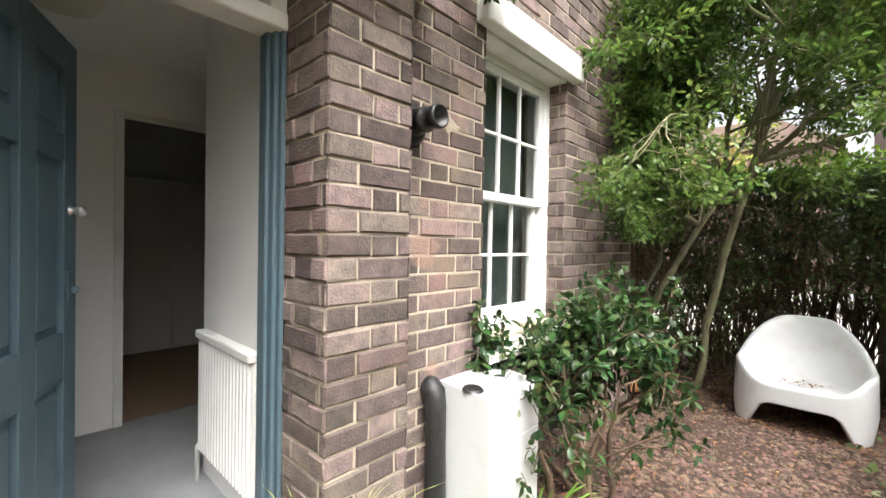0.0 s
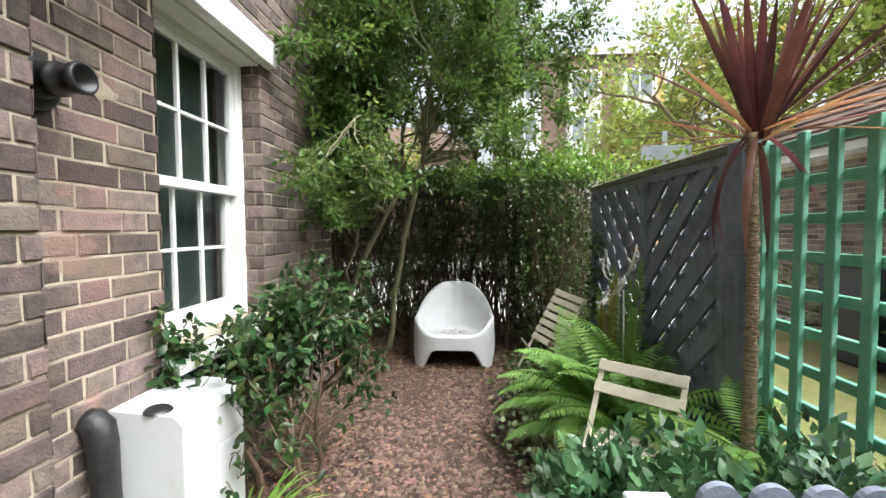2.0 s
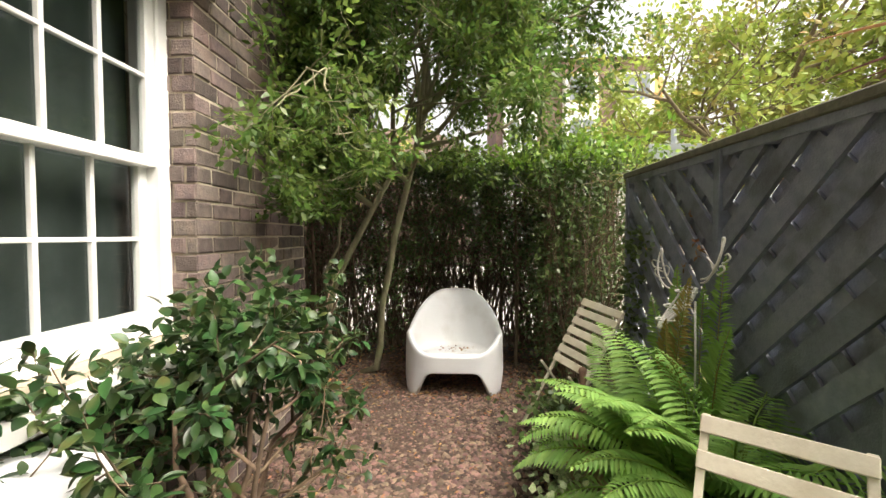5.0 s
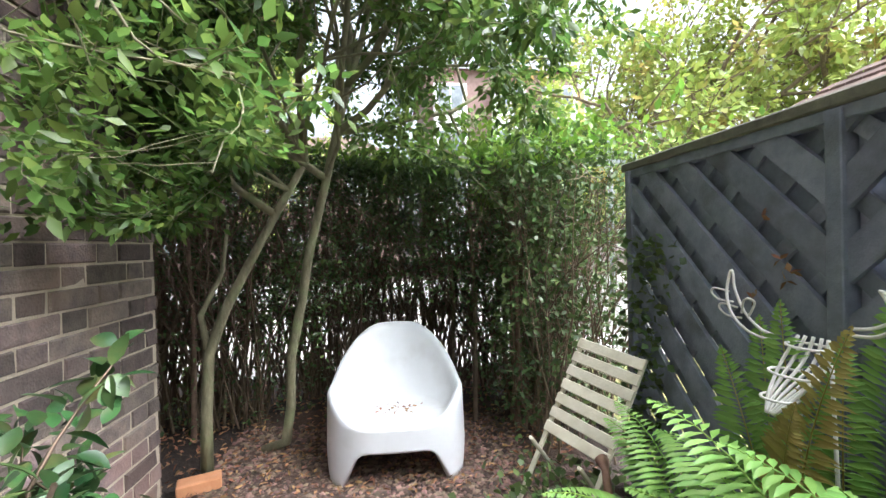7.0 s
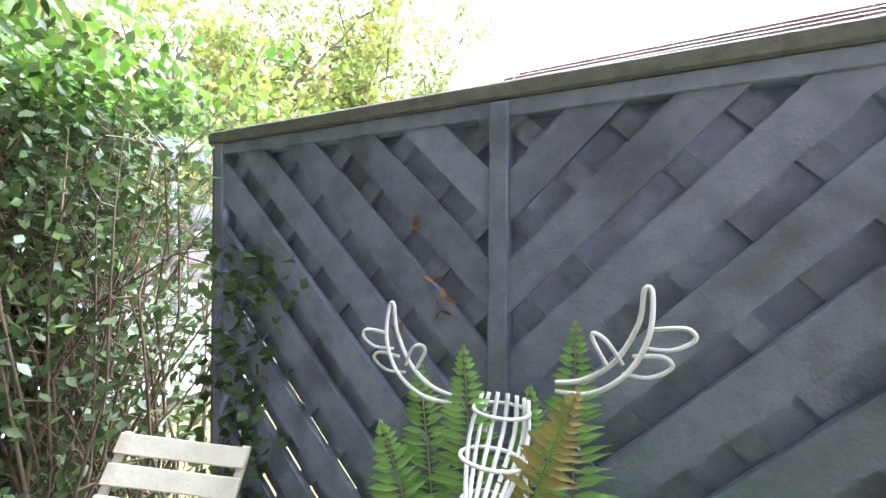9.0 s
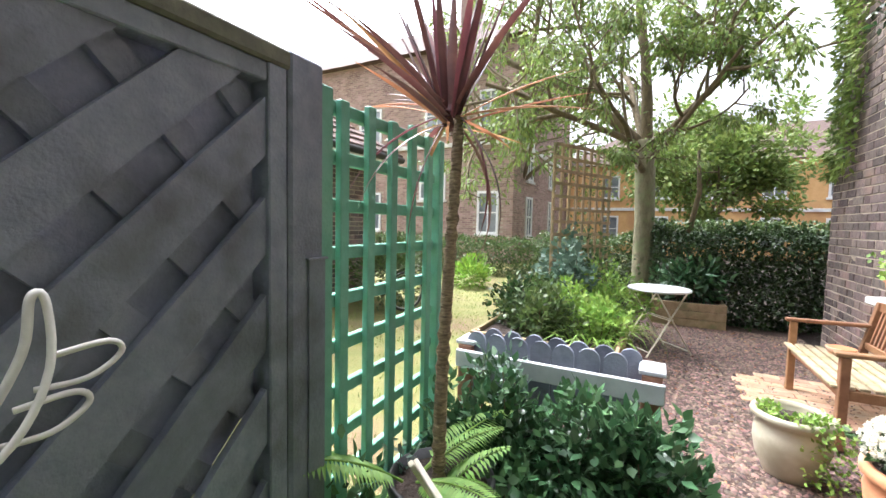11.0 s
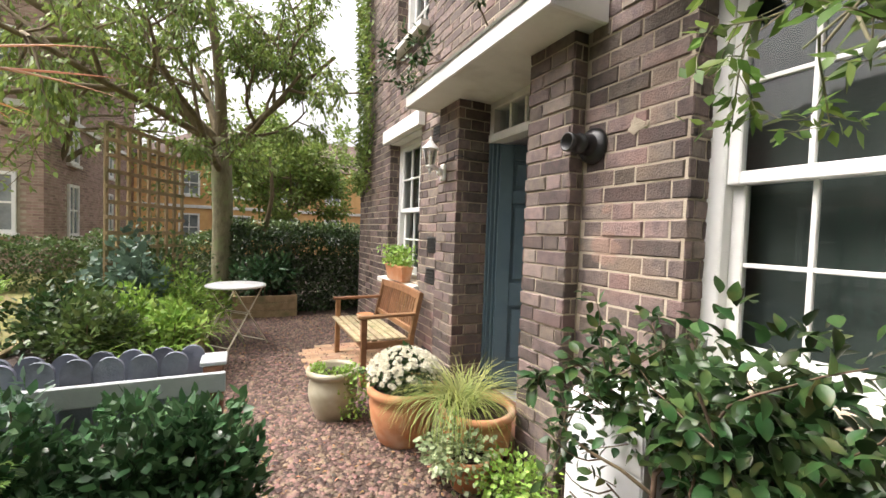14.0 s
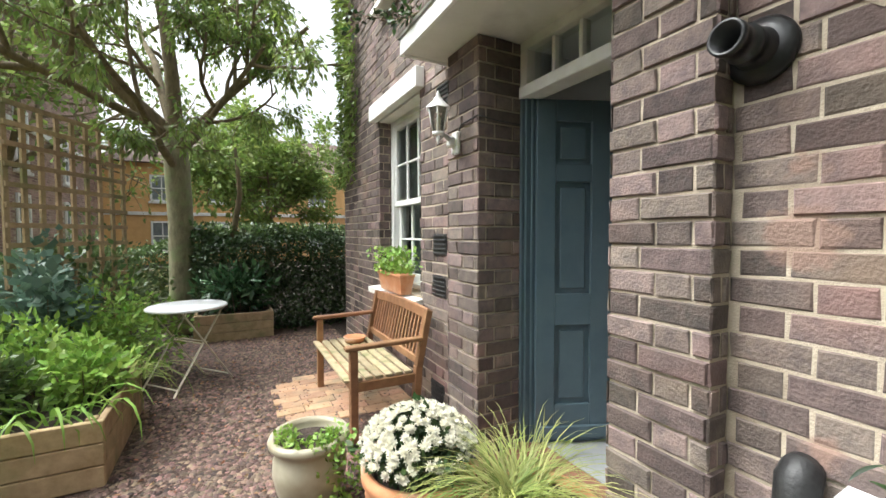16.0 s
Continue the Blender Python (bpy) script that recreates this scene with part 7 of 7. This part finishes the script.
# tall red brick house beyond the lawn
bl = building("tall red brown brick house with white windows beyond the lawn", 6.1, 17.0, -19.0, -9.6, 7.6, 3.2, MORTAR, None, "x")
mS = Matrix(((-1, 0, 0, 17.0), (0, 0, 1, -9.6), (0, 1, 0, 0), (0, 0, 0, 1)))
wins = [(1.2, 2.2, 1.0, 2.5), (4.3, 5.4, 1.0, 2.5), (7.2, 8.3, 2.2, 3.5), (1.2, 2.2, 4.3, 5.8), (4.3, 5.4, 4.3, 5.8), (7.4, 8.4, 4.6, 6.0), (9.6, 10.4, 1.0, 2.5), (9.6, 10.4, 4.6, 6.0)]
b = Build()
far_bricks(b, mS, 10.9, 7.6, holes=wins)
tagged(part("brickwork", b, REDBRICK, bl), kind="stuff")
for q in wins:
    plain_window(bl, mS @ Matrix.Translation((q[0], q[2], 0)), q[1] - q[0], q[3] - q[2])
mB = Matrix(((0, 0, -1, 6.1), (-1, 0, 0, -9.6), (0, 1, 0, 0), (0, 0, 0, 1)))
wins = [(1.5, 2.3, 0.9, 2.4), (1.5, 2.3, 3.0, 4.6), (5.0, 5.9, 0.9, 2.4), (5.0, 5.9, 3.0, 4.6)]
b = Build()
far_bricks(b, mB, 9.4, 7.6, holes=wins)
tagged(part("brickwork", b, REDBRICK, bl), kind="stuff")
for q in wins:
    plain_window(bl, mB @ Matrix.Translation((q[0], q[2], 0)), q[1] - q[0], q[3] - q[2])
b = Build()
b.box((6.0, -9.62, 4.1), (17.05, -9.5, 4.25), 0.01)
b.box((6.0, -19.0, 4.1), (6.09, -9.62, 4.25), 0.01)
part("string_course", b, OFFWHITE, bl)
b = Build()
b.box((9.4, -14.5, 9.2), (10.1, -13.4, 12.2), 0.03)
part("chimney", b, REDBRICK, bl)

# long tan brick terrace behind the side hedge
bt = building("long low tan brick terrace with white windows", -9.0, 6.0, -27.0, -18.5, 4.4, 2.4, TANBRICK, None, "x")
mT = Matrix(((-1, 0, 0, 6.0), (0, 0, 1, -18.5), (0, 1, 0, 0), (0, 0, 0, 1)))
for i in range(6):
    u = 1.7 + 2.2 * i
    plain_window(bt, mT @ Matrix.Translation((u, 2.75, 0)), 0.85, 1.15)
    plain_window(bt, mT @ Matrix.Translation((u, 0.6, 0)), 0.85, 1.3)
b = Build()
b.box((-9.0, -18.49, 2.15), (6.0, -18.42, 2.3), 0.01)
part("string_course", b, OFFWHITE, bt)

# flats across the street
fl = building("tall pink brown brick flats with white bay windows", 3.2, 12.5, 27.0, 36.0, 11.6, 0.5, REDBRICK, None, "x")
mF = Matrix(((1, 0, 0, 3.2), (0, 0, -1, 27.0), (0, 1, 0, 0), (0, 0, 0, 1)))
for u in (0.4, 3.9, 7.0):
    b = Build()
    b.box((u, 0.6, 0), (u + 1.9, 10.6, 0.7), 0.02, mF)
    bay = part("bay", b, WHITE, fl)
    for k in range(4):
        b = Build()
        b.box((u + 0.25, 1.4 + 2.55 * k, 0.701), (u + 0.9, 2.8 + 2.55 * k, 0.72), 0, mF)
        part("pane", b, PANE, bay)
        b = Build()
        b.box((u + 1.0, 1.4 + 2.55 * k, 0.701), (u + 1.65, 2.8 + 2.55 * k, 0.72), 0, mF)
        part("pane", b, PANE, bay)
b = Build()
b.box((10.9, 26.6, 0), (12.7, 30.0, 10.4), 0.02)
part("stair_tower", b, TANBRICK, fl)
bx = building("pale brick row of houses closing the street", -26, 1.5, 27.0, 35.0, 6.2, 2.5, REDBRICK, None, "x")
mX = Matrix(((1, 0, 0, -26.0), (0, 0, -1, 27.0), (0, 1, 0, 0), (0, 0, 0, 1)))
for i in range(8):
    plain_window(bx, mX @ Matrix.Translation((1.5 + 3.3 * i, 1.0, 0)), 1.1, 1.5)
    plain_window(bx, mX @ Matrix.Translation((1.5 + 3.3 * i, 3.8, 0)), 1.1, 1.5)

sg = thing("street_sign", "grey backed street sign on a steel post", "street sign")
b = Build()
b.tube([(6.1, 12.0, -0.03), (6.1, 12.0, 3.75)], 0.06, 12)
part("post", b, GREYMETAL, sg)
b = Build()
b.box((5.5, 11.9, 3.05), (6.7, 11.935, 3.4), 0.01)
part("plate", b, GREYMETAL, sg)
b = Build()
b.box((5.55, 11.935, 3.2), (6.65, 11.95, 3.24), 0.004)
part("brace", b, CHROME, sg)

# bins by the neighbour's wall
for (x, y, lab) in ((5.3, 5.0, "dark blue grey wheeled bin by the neighbour wall"), (5.3, 5.75, "dark wheeled bin with a closed lid by the wall")):
    t = thing("wheeled_bin", lab, "bin", "wheeled bins", at=(x, y, 0))
    b = Build()
    b.add([(-0.24, -0.26, 0.02), (0.24, -0.26, 0.02), (0.24, 0.26, 0.02), (-0.24, 0.26, 0.02), (-0.3, -0.31, 0.98), (0.32, -0.31, 0.98), (0.32, 0.31, 0.98), (-0.3, 0.31, 0.98)], [(3, 2, 1, 0), (0, 1, 5, 4), (1, 2, 6, 5), (2, 3, 7, 6), (3, 0, 4, 7), (4, 5, 6, 7)])
    part("body", b, DARKBIN, t)
    b = Build()
    b.box((-0.33, -0.33, 0.98), (0.35, 0.33, 1.05), 0.02)
    part("lid", b, DARKBIN, t)
b = Build()
b.box((4.75, 3.3, 0), (4.97, 4.55, 1.0), 0.01)
b.box((4.72, 3.26, 1.0), (5.0, 4.6, 1.06), 0.01)
lw = solid("low_brick_wall", b, MORTAR, "low brick garden wall with a pale coping", "wall", "structure")
b = Build()
far_bricks(b, Matrix(((0, 0, -1, 4.745), (-1, 0, 0, 4.55), (0, 1, 0, 0), (0, 0, 0, 1))), 1.25, 0.98)
tagged(part("brickwork", b, BRICK, lw), kind="stuff")

# ---------------- loose ground cover ----------------
r = np.random.default_rng(99)


def scatter_stones(name, n, x0, x1, y0, y1, smin, smax, label):
    C = np.stack([x0 + (x1 - x0) * r.random(n), y0 + (y1 - y0) * r.random(n), np.full(n, 0.004)], 1)
    S = smin + (smax - smin) * r.random(n) ** 2
    base = np.array([(1, 0, 0), (0.4, 0.9, 0.1), (-0.6, 0.75, 0), (-1, -0.1, 0), (-0.35, -0.9, 0), (0.6, -0.75, 0), (0.15, 0.1, 0.75)])
    faces = np.array([(6, 0, 1), (6, 1, 2), (6, 2, 3), (6, 3, 4), (6, 4, 5), (6, 5, 0)])
    a = r.random(n) * 6.28
    ca, sa = np.cos(a), np.sin(a)
    sc = np.stack([S, S * (0.55 + 0.4 * r.random(n)), S * (0.5 + 0.4 * r.random(n))], 1)
    q = base[None] * (1 + 0.22 * r.normal(size=(n, 7, 3))) * sc[:, None]
    V = np.stack([q[..., 0] * ca[:, None] - q[..., 1] * sa[:, None], q[..., 0] * sa[:, None] + q[..., 1] * ca[:, None], np.maximum(q[..., 2], -0.002)], -1) + C[:, None]
    F = (faces[None] + (np.arange(n) * 7)[:, None, None]).reshape(-1, 3)
    ob = new(name, tri_mesh(name, V.reshape(-1, 3), F, STONE))
    return tagged(ob, label, "gravel", "", "stuff")


scatter_stones("gravel_stones", 60000, 0.02, 1.95, -2.6, 6.3, 0.007, 0.027, "loose reddish brown gravel stones on the path")
n = 1500
P = np.stack([0.05 + 1.8 * r.random(n), -2.5 + 8.8 * r.random(n), 0.012 + 0.006 * r.random(n)], 1)
solid("leaf_litter", leaf_mesh("leaf_litter", P, r.normal(size=(n, 3)) * [1, 1, 0.12], 0.025 + 0.02 * r.random(n), 0.014, CHIP, 0.3), CHIP, "brown dead leaves scattered on the gravel", "leaf litter", "stuff")
n = 2600
P = np.stack([-1.0 + 3.3 * r.random(n), 5.3 + 2.0 * r.random(n), 0.01 + 0.02 * r.random(n)], 1)
solid("hedge_litter", leaf_mesh("hedge_litter", P, r.normal(size=(n, 3)) * [1, 1, 0.25], 0.03 + 0.025 * r.random(n), 0.016, CHIP, 0.3), CHIP, "brown leaf litter under the hedge", "leaf litter", "stuff")
n = 9000
P = np.stack([2.7 + 6 * r.random(n), -5.5 + 9.5 * r.random(n), np.zeros(n)], 1)
solid("lawn_grass", leaf_mesh("lawn_grass", P, r.normal(size=(n, 3)) * [0.5, 0.5, 0] + [0, 0, 1], 0.05, 0.008, GRASSBLADE), GRASSBLADE, "short uneven blades of dry lawn grass", "grass", "stuff")

lay_all()
